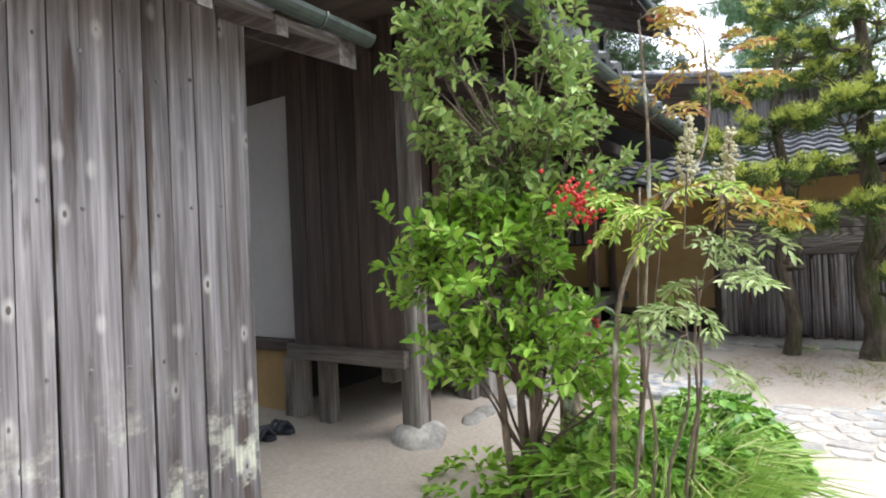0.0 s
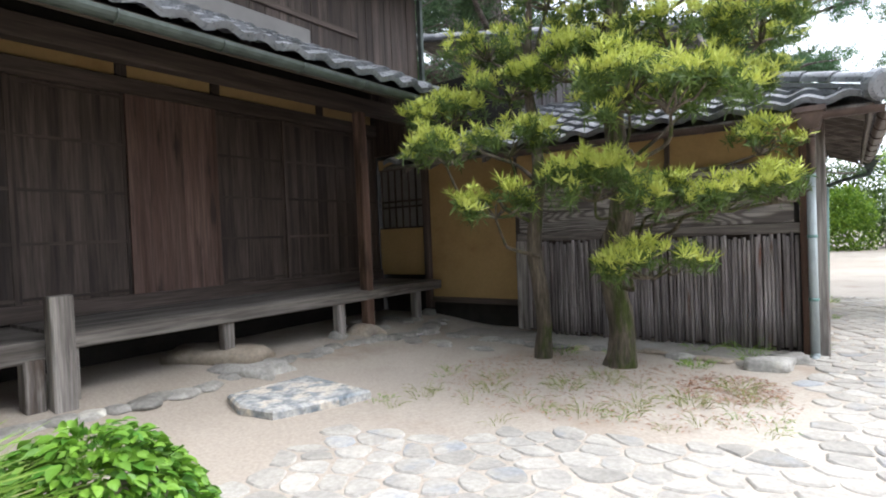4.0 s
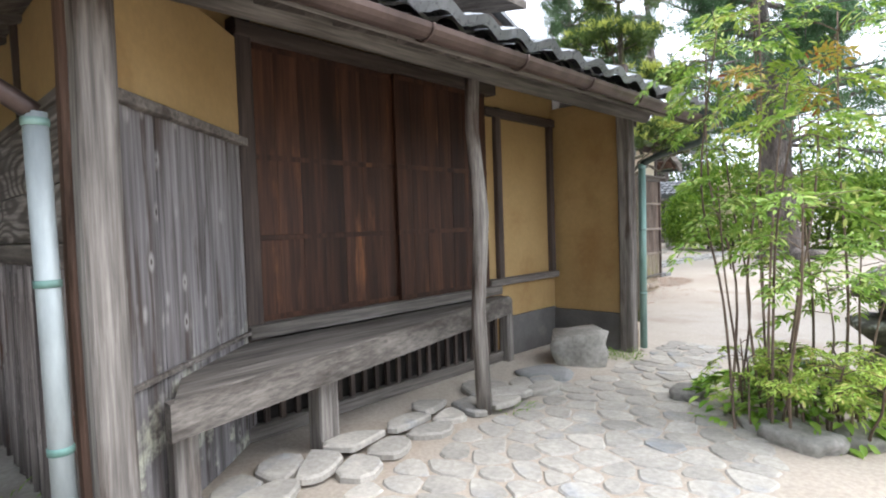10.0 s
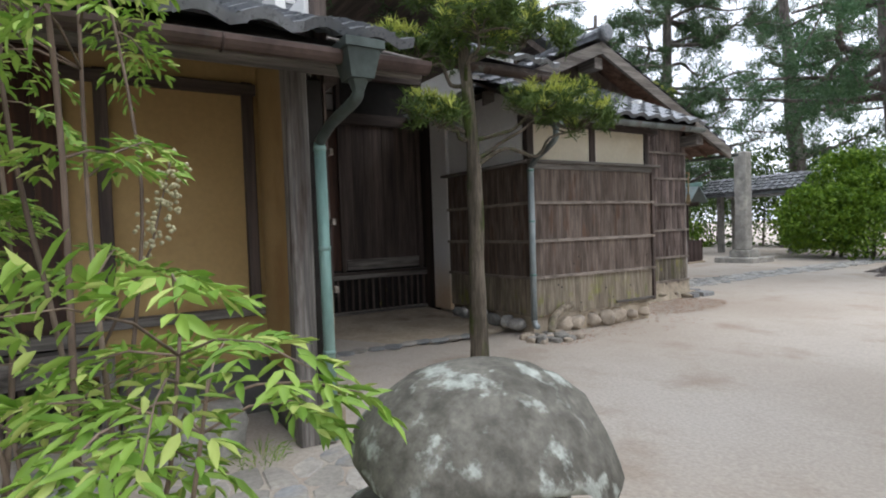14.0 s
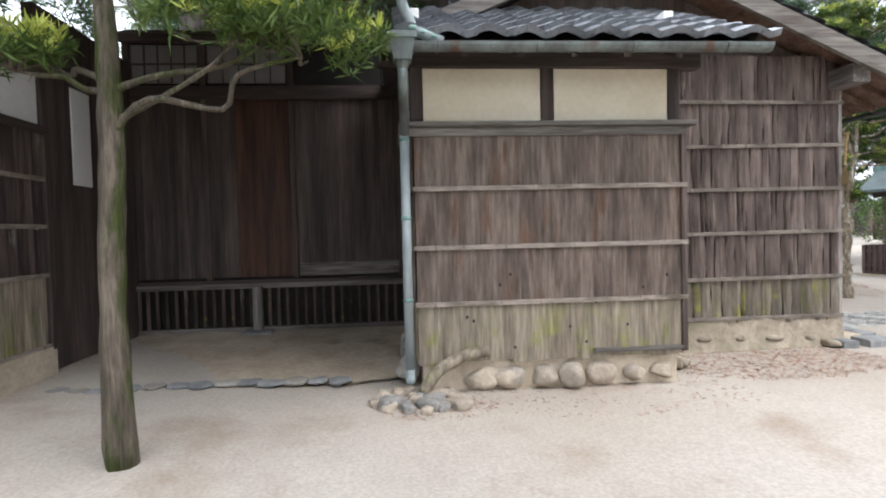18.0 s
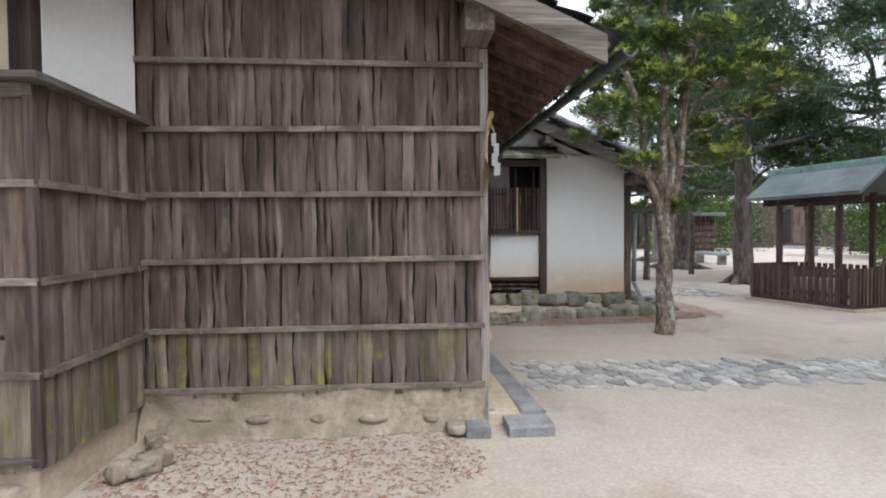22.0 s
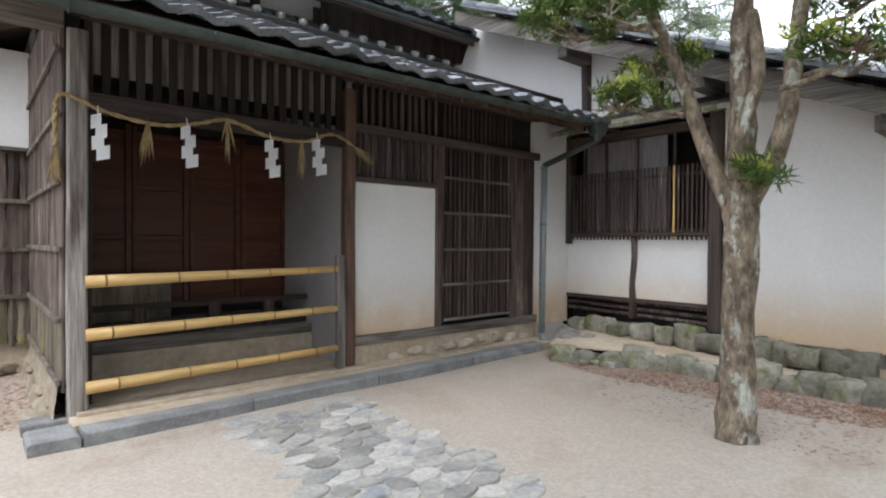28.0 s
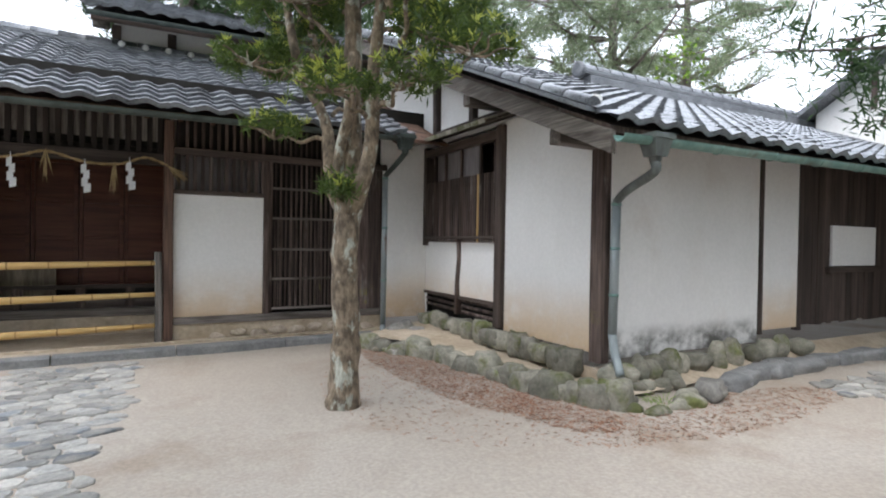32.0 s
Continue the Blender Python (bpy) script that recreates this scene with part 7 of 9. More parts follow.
for x in (WX + 0.55, WX + 2.0):
    for y in (WY + 0.35, WY + 1.8):
        stick("post", "z", x - 0.06, x + 0.06, y - 0.06, y + 0.06, WZ + 0.05, WZ + 2.0, M_WELL, wh)
for y in (WY + 0.35, WY + 1.8):
    stick("beam", "x", WX + 0.1, WX + 2.5, y - 0.05, y + 0.05, WZ + 1.82, WZ + 1.95, M_DARKX, wh)
yc = WY + 1.07
bm = bmesh.new()
for s in (-1, 1):
    q = [(WX - 0.1, yc + s * 1.25, WZ + 1.92), (WX + 2.7, yc + s * 1.25, WZ + 1.92), (WX + 2.7, yc, WZ + 2.4), (WX - 0.1, yc, WZ + 2.4)]
    lo = [bm.verts.new(v) for v in q]
    hi = [bm.verts.new((a, b, c + 0.06)) for a, b, c in q]
    bm.faces.new(hi if s < 0 else hi[::-1])
    bm.faces.new(lo[::-1] if s < 0 else lo)
    for i in range(4):
        bm.faces.new((lo[i], lo[(i + 1) % 4], hi[(i + 1) % 4], hi[i]))
part("roof", bm, M_COPROOF, wh, "grey-green copper sheet roof")
stick("ridge", "x", WX - 0.2, WX + 2.8, yc - 0.09, yc + 0.09, WZ + 2.42, WZ + 2.54, M_COPPER, wh)
for i in range(17):
    x = WX + i * 0.155
    for y in (WY, WY + 2.05):
        stick("picket", "z", x - 0.05, x + 0.05, y - 0.02, y + 0.02, WZ + 0.14, WZ + 0.74, M_WELL, wh)
    if i < 13:
        for x2 in (WX, WX + 2.48):
            stick("picket", "z", x2 - 0.02, x2 + 0.02, WY + 0.08 + i * 0.155, WY + 0.18 + i * 0.155, WZ + 0.14, WZ + 0.74, M_WELL, wh)
for z in (0.12, 0.28, 0.6):
    for y in (WY + 0.03, WY + 2.02):
        stick("fence_rail", "x", WX - 0.04, WX + 2.52, y - 0.02, y + 0.02, WZ + z - 0.035, WZ + z + 0.035, M_WELL, wh)
    for x in (WX + 0.03, WX + 2.45):
        stick("fence_rail", "y", x - 0.02, x + 0.02, WY, WY + 2.05, WZ + z - 0.035, WZ + z + 0.035, M_WELL, wh)
wh.scale, wh.rotation_euler = (0.78, 0.54, 1.0), (0, 0, radians(13))
wh.location.y -= 0.12
box("well_curb", WX + 0.75, WX + 1.75, WY + 0.6, WY + 1.5, WZ, WZ + 0.5, M_STONE, wh)

mo = thing("stone_monument", (-5.0, 28.0, -0.06), "tall square grey stone marker on a stepped base", "monument")
box("base_step", -5.6, -4.4, 27.4, 28.6, -0.1, 0.1, M_STONE, mo, bevel=0.02)
box("plinth", -5.3, -4.7, 27.7, 28.3, 0.1, 0.32, M_STONE, mo, bevel=0.02)
box("shaft", -5.18, -4.82, 27.82, 28.18, 0.32, 3.3, M_STONE, mo, bevel=0.03)
fgate = thing("far_gate", (-7.5, 33.0, -0.06), "small tiled roof gate on stone posts", "gate")
for x in (-8.6, -5.9):
    for y in (32.6, 33.6):
        box("post", x - 0.1, x + 0.1, y - 0.1, y + 0.1, -0.1, 2.2, M_STONE, fgate)
roof_slab("roof", "", [(-9.3, 32.0, 2.25), (-5.2, 32.0, 2.25), (-5.2, 33.1, 2.9), (-9.3, 33.1, 2.9)], 0.1, M_TILEJ, fgate)
roof_slab("roof", "", [(-9.3, 34.2, 2.25), (-9.3, 33.1, 2.9), (-5.2, 33.1, 2.9), (-5.2, 34.2, 2.25)], 0.1, M_TILEJ, fgate)
tiled(fgate, (-9.3, 31.95, 2.27), (1, 0, 0), (0, 1, 0.59), 15, 5, near=lambda i, j: False)
# shrine buildings far to the west
def far_house(x0, x1, y0, y1, h, rise, label, wallm, roofm):
    g = thing("far_house", ((x0 + x1) / 2, (y0 + y1) / 2, -0.1), label, "house")
    box("wall", x0, x1, y0, y1, -0.1, h, wallm, g)
    yc_ = (y0 + y1) / 2
    roof_slab("roof", "", [(x0 - 0.8, y0 - 0.8, h - 0.1), (x1 + 0.8, y0 - 0.8, h - 0.1), (x1 + 0.8, yc_, h + rise), (x0 - 0.8, yc_, h + rise)], 0.15, roofm, g)
    roof_slab("roof", "", [(x0 - 0.8, y1 + 0.8, h - 0.1), (x0 - 0.8, yc_, h + rise), (x1 + 0.8, yc_, h + rise), (x1 + 0.8, y1 + 0.8, h - 0.1)], 0.15, roofm, g)
    n = int((y1 - y0) / 1.2)
    for i in range(n):
        y = y0 + (i + 0.5) * (y1 - y0) / n
        box("door_panel", x1 - 0.02, x1 + 0.03, y - 0.5, y + 0.5, 0.3, h - 0.5, M_BLACK if i % 2 else M_OLD, g)
    return g
far_house(-46, -38, 30, 60, 3.4, 2.2, "low dark wooden hall with a grey roof beyond the trees", M_DARK, M_COPROOF)
far_house(-30, -26, 47, 56, 2.6, 1.6, "dark wooden office building beyond the yard", M_OLD, M_TILEJ)
hs_ = thing("notice_stand", (-24, 33.6, -0.06), "slatted wooden notice stand with a green roof", "notice stand")
box("body", -24.3, -23.7, 32.6, 34.6, 0.2, 2.0, M_OLD, hs_)
box("roof", -24.8, -23.2, 32.3, 34.9, 2.0, 2.15, M_COPROOF, hs_)
for z in (0.5, 0.8, 1.1, 1.4, 1.7):
    stick("slat", "y", -23.72, -23.64, 32.6, 34.6, z - 0.1, z + 0.1, M_OLD, hs_)
for x0, y0, x1, y1 in ((-20, 31.5, -18, 31.9), (-27, 40, -24, 40.4)):
    b = thing("low_bench", ((x0 + x1) / 2, (y0 + y1) / 2, -0.06), "low pale stone bench in the far yard", "bench")
    box("seat", x0, x1, y0, y1, 0.3, 0.42, M_PALE, b)
    for x in (x0 + 0.2, x1 - 0.2):
        box("leg", x - 0.08, x + 0.08, y0 + 0.05, y1 - 0.05, -0.08, 0.3, M_STONE, b)
# closing walls south and east of the first yard
plain_wall("wall_close_south", "clay garden wall closing the yard", -30, 30, -14.3, -14, -0.1, 2.2, M_OCHRE)


# ================= plants =================
def limb(bm, pts, r0, r1, seg=8, rough=0.25, n=4):
    p = bent(pts, n)
    add_tube(bm, p, [r0 + (r1 - r0) * i / (len(p) - 1) for i in range(len(p))], seg, rough)


def wander(a, b, k=0.12, n=3):
    """A crooked way from a to b."""
    a, b = Vector(a), Vector(b)
    L = (b - a).length
    return [a] + [a.lerp(b, (i + 1) / (n + 1)) + Vector(RNG.normal(size=3) * k * L * 0.5) for i in range(n)] + [b]


def rosettes(cent, nleaf, length, width, up=0.45):
    """Leaves that stand out round each shoot."""
    n = len(cent)
    pos = np.repeat(cent, nleaf, 0) + RNG.normal(size=(n * nleaf, 3)) * 0.008
    way = ball_dirs(n * nleaf, up)
    return pos, way, ball_dirs(n * nleaf, 1.0), RNG.uniform(0.6, 1.15, n * nleaf) * length, width


def pad_points(c, r, n, low=-0.12):
    """Places over the upper side of a flat cushion with an uneven rim."""
    v = ball_dirs(n)
    v[:, 2] = np.where(v[:, 2] < low, -v[:, 2], v[:, 2])
    k = 0.78 + 0.3 * RNG.random(n)
    w = np.array([0.75 + 0.5 * (0.5 + 0.5 * noise.noise(Vector((p[0] * 2.2 + c[0] * 3, p[1] * 2.2 + c[1] * 3, p[2])))) for p in v])
    return np.array(c) + v * np.array(r) * (k * w)[:, None]


def maki_tree(name, label, trunk, radii, pads, bark, shoots=55, nleaf=12, length=0.1, width=0.017, new_share=0.6, plump=1.35):
    """A pruned podocarpus: trunk, limbs, and cushions of narrow leaves with pale new shoots on top."""
    g = thing(name, trunk[0], label, "tree")
    bm = bmesh.new()
    p = bent(trunk, 5)
    rs = np.interp(np.linspace(0, 1, len(p)), np.linspace(0, 1, len(radii)), radii)
    add_tube(bm, p, list(rs), 12, 0.3)
    part("trunk", bm, bark, g, smooth=True)
    bm = bmesh.new()
    old, young = [], []
    for c, r, start in pads:
        s, e = Vector(start), Vector(c) - Vector((0, 0, r[2] * 0.5))
        limb(bm, wander(s, e, 0.1), 0.02, 0.009, 7)
        for _ in range(9):
            q = Vector(pad_points(c, (r[0] * 0.8, r[1] * 0.8, r[2] * 0.5), 1)[0])
            limb(bm, wander(e, q, 0.12, 2), 0.011, 0.005, 5, 0.2, 3)
        r = (r[0], r[1], r[2] * plump)
        n = int(shoots * (r[0] * r[1]) / 0.09)
        tufts = pad_points(c, (r[0] * 0.92, r[1] * 0.92, r[2] * 0.8), max(5, n // 11), -0.25)
        rel = RNG.normal(size=(len(tufts), 11, 3)) * (0.05, 0.05, 0.034)
        pts = (tufts[:, None, :] + rel).reshape(-1, 3)
        up = rel[:, :, 2].ravel() / 0.05 + 0.35 * (pts[:, 2] - c[2]) / r[2]
        isnew = RNG.random(len(pts)) < new_share * np.clip(0.55 + up, 0, 1)
        old.append(pts[~isnew])
        young.append(pts[isnew])
    part("limb_mass", bm, bark, g, "crooked lichened limbs", True)
    leaves("foliage", *rosettes(np.concatenate(old), nleaf, length, width), L_MAKI, g, "dark narrow leaves")
    yg = np.concatenate(young)
    if len(yg):
        leaves("young_foliage", *rosettes(yg + np.array((0, 0, 0.015)), nleaf, length * 1.05, width, 0.95), L_MAKIN, g, "yellow-green new shoots")
    return g


T2 = [(0.45, 7.05, -0.02), (0.5, 7.03, 0.35), (0.42, 7.06, 0.9), (0.55, 7.02, 1.5), (0.47, 7.06, 2.2), (0.5, 7.1, 3.2), (0.4, 7.1, 4.1)]
def on2(z): return (0.48, 7.05, z)
maki_tree("podocarpus_tree", "cloud-pruned podocarpus with a mossy trunk and yellow-green pads", T2, [0.15, 0.105, 0.1, 0.1, 0.08, 0.06, 0.03],
          [((0.93, 6.4, 0.93), (0.4, 0.34, 0.12), on2(0.75)), ((0.62, 6.2, 1.5), (0.42, 0.36, 0.16), on2(1.1)), ((1.0, 6.5, 1.38), (0.3, 0.3, 0.13), on2(1.05)),
           ((1.35, 6.65, 1.36), (0.24, 0.24, 0.1), on2(1.1)), ((1.66, 7.0, 1.42), (0.26, 0.26, 0.11), on2(1.2)), ((1.5, 7.28, 1.8), (0.26, 0.24, 0.12), on2(1.4)),
           ((1.2, 7.2, 2.3), (0.5, 0.42, 0.16), on2(1.7)), ((0.75, 6.6, 2.15), (0.46, 0.4, 0.17), on2(1.7)), ((0.3, 6.7, 2.5), (0.46, 0.4, 0.18), on2(2.0)),
           ((0.9, 7.2, 2.75), (0.48, 0.42, 0.17), on2(2.2)), ((0.3, 7.3, 3.05), (0.44, 0.4, 0.17), on2(2.6)), ((0.6, 7.0, 3.5), (0.42, 0.4, 0.17), on2(3.0)), ((0.4, 7.1, 4.1), (0.35, 0.35, 0.16), on2(3.4)), ((1.1, 7.4, 3.2), (0.5, 0.45, 0.17), on2(2.8)), ((1.3, 7.0, 3.75), (0.45, 0.42, 0.16), on2(3.2)), ((-0.1, 6.9, 3.7), (0.4, 0.4, 0.16), on2(3.2)), ((0.8, 6.6, 4.3), (0.5, 0.45, 0.18), on2(3.8)), ((1.5, 7.5, 2.7), (0.4, 0.4, 0.14), on2(2.2)), ((1.22, 5.85, 1.95), (0.42, 0.36, 0.15), on2(1.5)), ((0.9, 6.05, 2.12), (0.36, 0.34, 0.15), on2(1.6))], M_BARKM, 125, 13, 0.095, 0.0125, 0.78)
T1 = [(-0.26, 7.05, 0.0), (-0.22, 7.03, 0.5), (-0.3, 7.05, 1.1), (-0.2, 7.0, 1.8), (-0.3, 7.05, 2.6), (-0.25, 7.05, 3.4)]
def on1(z): return (-0.26, 7.04, z)
maki_tree("podocarpus_tree", "slim cloud-pruned podocarpus with pale bark at its foot", T1, [0.085, 0.07, 0.065, 0.055, 0.045, 0.02],
          [((-0.1, 6.05, 1.4), (0.3, 0.26, 0.12), on1(1.0)), ((-0.5, 6.0, 1.85), (0.34, 0.3, 0.15), on1(1.3)), ((-0.1, 6.3, 1.9), (0.34, 0.3, 0.15), on1(1.4)),
           ((-0.8, 6.5, 2.25), (0.38, 0.34, 0.16), on1(1.7)), ((-0.3, 6.7, 2.45), (0.4, 0.36, 0.16), on1(2.0)), ((-0.6, 6.9, 2.9), (0.4, 0.36, 0.16), on1(2.4)), ((-0.1, 7.1, 3.3), (0.36, 0.34, 0.16), on1(2.8))], M_BARKM, 125, 13, 0.095, 0.0125, 0.78)

# tree before the recess
T4 = [(0.95, 13.92, 0), (0.96, 13.91, 0.8), (0.94, 13.93, 1.7), (0.91, 13.91, 2.3), (0.88, 13.88, 3), (0.85, 13.88, 3.8)]
maki_tree("podocarpus_tree", "slender podocarpus with a straight grey trunk and one long limb", T4, [0.085, 0.064, 0.06, 0.05, 0.04, 0.022],
          [((1.13, 14.93, 2.13), (0.34, 0.4, 0.13), (0.94, 13.93, 1.72)), ((1.00, 14.56, 2.24), (0.32, 0.38, 0.14), (0.94, 13.93, 1.78)), ((0.87, 15.01, 2.36), (0.3, 0.36, 0.13), (0.93, 13.93, 1.95)), ((1.05, 13.56, 2.06), (0.2, 0.2, 0.08), (0.92, 13.91, 1.95)), ((0.85, 13.48, 2.16), (0.18, 0.2, 0.08), (0.91, 13.91, 2)),
           ((0.65, 13.58, 2.7), (0.42, 0.42, 0.12), (0.90, 13.91, 2.4)), ((1.25, 13.78, 2.75), (0.36, 0.42, 0.12), (0.90, 13.91, 2.4)), ((0.95, 14.48, 2.85), (0.36, 0.4, 0.12), (0.89, 13.90, 2.6)), ((0.75, 13.88, 3.3), (0.6, 0.6, 0.16), (0.87, 13.88, 3)), ((0.85, 13.88, 3.9), (0.5, 0.5, 0.2), (0.85, 13.88, 3.5))], M_BARKM, 125, 11, 0.095, 0.0135, 0.38)
# the forked tree before the white house
T3 = [(-4.47, 22.7, -0.1), (-4.48, 22.69, 0.5), (-4.46, 22.71, 1.1), (-4.5, 22.69, 1.5), (-4.52, 22.68, 2.2), (-4.5, 22.7, 3.1), (-4.48, 22.7, 4.2)]
t3 = maki_tree("podocarpus_tree", "old podocarpus with a lichened trunk that forks at head height", T3, [0.135, 0.1, 0.095, 0.105, 0.068, 0.055, 0.022],
               [((-4.13, 21.72, 2.68), (0.42, 0.4, 0.15), (-4.2, 22.28, 2.59)), ((-4.06, 22.12, 2.06), (0.3, 0.27, 0.085), (-4.39, 22.38, 2.0)), ((-4.12, 23.37, 2.15), (0.28, 0.22, 0.06), (-4.55, 22.9, 2.1)),
                ((-4.58, 23.45, 2.22), (0.32, 0.26, 0.08), (-4.6, 22.95, 2.15)), ((-4.95, 23.7, 2.45), (0.34, 0.32, 0.12), (-4.7, 23.1, 2.3)), ((-4.5, 23.85, 2.78), (0.3, 0.3, 0.12), (-4.7, 23.15, 2.6)),
                ((-4.58, 21.6, 3.03), (0.42, 0.4, 0.14), (-4.35, 22.2, 2.7)), ((-3.85, 22.15, 2.62), (0.3, 0.28, 0.09), (-4.2, 22.28, 2.5)), ((-4.9, 21.9, 2.52), (0.34, 0.3, 0.1), (-4.45, 22.4, 2.2)),
                ((-4.3, 22.1, 3.3), (0.5, 0.45, 0.14), (-4.3, 22.3, 2.9)), ((-4.55, 22.7, 3.7), (0.5, 0.5, 0.15), (-4.5, 22.7, 3.2)), ((-4.3, 23.25, 3.15), (0.45, 0.4, 0.13), (-4.65, 23.1, 2.8)), ((-5.1, 22.9, 3.0), (0.4, 0.4, 0.12), (-4.6, 22.8, 2.7)),
                ((-4.7, 21.9, 3.8), (0.5, 0.45, 0.15), (-4.4, 22.4, 3.2)), ((-4.6, 23.4, 3.8), (0.5, 0.45, 0.15), (-4.6, 23.1, 3.3)), ((-4.4, 22.6, 4.4), (0.5, 0.5, 0.16), (-4.5, 22.7, 3.9)),
                ((-4.36, 22.8, 1.54), (0.1, 0.1, 0.07), (-4.47, 22.7, 1.5)), ((-4.1, 22.5, 3.05), (0.42, 0.4, 0.13), (-4.4, 22.6, 2.7)), ((-4.9, 22.2, 3.4), (0.5, 0.45, 0.14), (-4.5, 22.5, 3.0)), ((-4.2, 21.7, 3.55), (0.45, 0.42, 0.14), (-4.3, 22.2, 3.1)), ((-4.2, 23.7, 3.3), (0.48, 0.42, 0.14), (-4.6, 23.1, 2.9)), ((-4.9, 23.3, 3.4), (0.45, 0.42, 0.14), (-4.6, 23.0, 3.0)), ((-4.1, 22.9, 3.6), (0.5, 0.45, 0.15), (-4.5, 22.8, 3.2)), ((-4.35, 21.6, 3.2), (0.42, 0.36, 0.13), (-4.35, 22.2, 2.8)), ((-4.1, 24.0, 3.05), (0.36, 0.34, 0.12), (-4.6, 23.2, 2.8)), ((-4.4, 22.2, 4.1), (0.6, 0.55, 0.17), (-4.5, 22.7, 3.6)), ((-4.4, 23.2, 4.3), (0.6, 0.55, 0.17), (-4.5, 22.8, 3.7)), ((-4.85, 23.3, 2.65), (0.32, 0.3, 0.1), (-4.65, 23.0, 2.4))], M_BARKT, 100, 11, 0.085, 0.0135, 0.3)
bm = bmesh.new()
limb(bm, [(-4.46, 22.66, 1.38), (-4.4, 22.52, 1.75), (-4.39, 22.38, 2.17), (-4.2, 22.28, 2.59), (-4.15, 22.05, 3.2)], 0.06, 0.03, 9)
limb(bm, [(-4.5, 22.74, 1.4), (-4.58, 22.9, 1.85), (-4.57, 22.97, 2.4), (-4.6, 23.02, 2.9), (-4.6, 23.2, 3.8)], 0.065, 0.03, 9)
limb(bm, [(-4.44, 22.68, 1.42), (-4.4, 22.72, 1.8), (-4.46, 22.8, 2.2), (-4.5, 22.74, 2.6)], 0.05, 0.035, 8)
part("fork", bm, M_BARKT, t3, "forking lichened limbs", True)


def frond(bm, s, turn, L, out_rows):
    """One arching compound leaf: a thin rachis, side ribs in pairs, narrow leaflets drooping from them."""
    Z = Vector((0, 0, 1))
    out, side = Vector((math.cos(turn), math.sin(turn), 0)), Vector((-math.sin(turn), math.cos(turn), 0))
    roll, lift, sag = RNG.normal() * 0.4, RNG.uniform(0.2, 0.95), RNG.uniform(0.4, 0.8)
    nrm, sd = Z * math.cos(roll) + side * math.sin(roll), side * math.cos(roll) - Z * math.sin(roll)
    bend_ = RNG.normal() * 0.12

    def on(u): return s + out * (L * u) + side * (bend_ * L * u * u) + Z * (L * (lift * u - sag * u * u))
    add_tube(bm, [on(u) for u in (0, 0.33, 0.66, 1)], [0.0035, 0.003, 0.0022, 0.0015], 4)
    for j in range(5):
        u = 0.38 + 0.155 * j
        q, tan = on(u), (on(u + 0.05) - on(u - 0.05)).normalized()
        for sg in ((-1, 1) if j < 4 else (0,)):
            if RNG.random() < 0.08:
                continue
            rib = (tan * 0.75 + sd * (sg * RNG.uniform(0.6, 1.0)) - Z * RNG.uniform(0, 0.25)).normalized()
            rl = L * (0.42 - 0.055 * j) * RNG.uniform(0.8, 1.15)
            s2 = rib.cross(nrm).normalized()
            for k in range(3):
                pp = q + rib * (rl * (0.22 + 0.34 * k)) - Z * (0.05 * rl * k * k)
                for w in ((rib * 0.7 + s2 * 0.75, rib * 0.7 - s2 * 0.75) if k < 2 else (rib * 0.8 + s2 * 0.6, rib * 0.8 - s2 * 0.6, rib)):
                    way = w + Vector(RNG.normal(size=3) * 0.22) - Z * RNG.uniform(-0.05, 0.3)
                    out_rows.append((pp[:], way[:], nrm[:]))


def nandina(label, at, canes, tiers, size=0.06, group="nandina bushes"):
    """Thin upright canes, each with tiers of feathery compound leaves."""
    g = thing("nandina_bush", at, label, "shrub", group)
    P = {}
    for foot, tip in canes:
        bm = bmesh.new()
        line = bent(wander(foot, tip, 0.05, 2), 5)
        h = len(line) - 1
        add_tube(bm, line, [0.009 - 0.005 * k / h for k in range(h + 1)], 6, 0.2)
        for k0, k1, n, l0, l1, m in tiers:
            for f in range(n):
                s = line[min(h, int(RNG.uniform(k0, k1) * h + 0.5))]
                frond(bm, s, RNG.uniform(0, 2 * math.pi), RNG.uniform(l0, l1), P.setdefault(m, []))
        part("cane", bm, M_STEM, g, "thin brown cane", True)
    for m in P:
        k = len(P[m])
        pos, way, up = (np.array([row[i] for row in P[m]]) for i in range(3))
        leaves("foliage", pos, way, up + RNG.normal(size=(k, 3)) * 0.35, RNG.uniform(0.65, 1.3, k) * size, RNG.uniform(0.75, 1.15, k) * size * 0.31, m, g, "", True)
    return g


# bushes at the start
nandina("nandina with an orange fan of young leaves over pale green ones", (-0.5, 2.42, 0.08), [((-0.5, 2.42, 0.05), (-0.3, 2.48, 1.5))], [(0.93, 1.0, 5, 0.2, 0.36, L_NANDO), (0.84, 0.95, 4, 0.18, 0.3, L_NANDP)], 0.048)
nandina("nandina with pale green drooping leaves", (-0.45, 2.2, 0.08), [((-0.45, 2.22, 0.05), (-0.36, 2.2, 1.2)), ((-0.5, 2.26, 0.05), (-0.42, 2.28, 1.1))], [(0.82, 1.0, 4, 0.15, 0.25, L_NANDP)], 0.052)
nandina("nandina with a light green leafy top", (-0.62, 2.3, 0.08), [((-0.62, 2.3, 0.05), (-0.56, 2.26, 1.55)), ((-0.66, 2.22, 0.05), (-0.46, 2.22, 1.5))], [(0.9, 1.0, 4, 0.18, 0.28, L_NANDY)], 0.048)
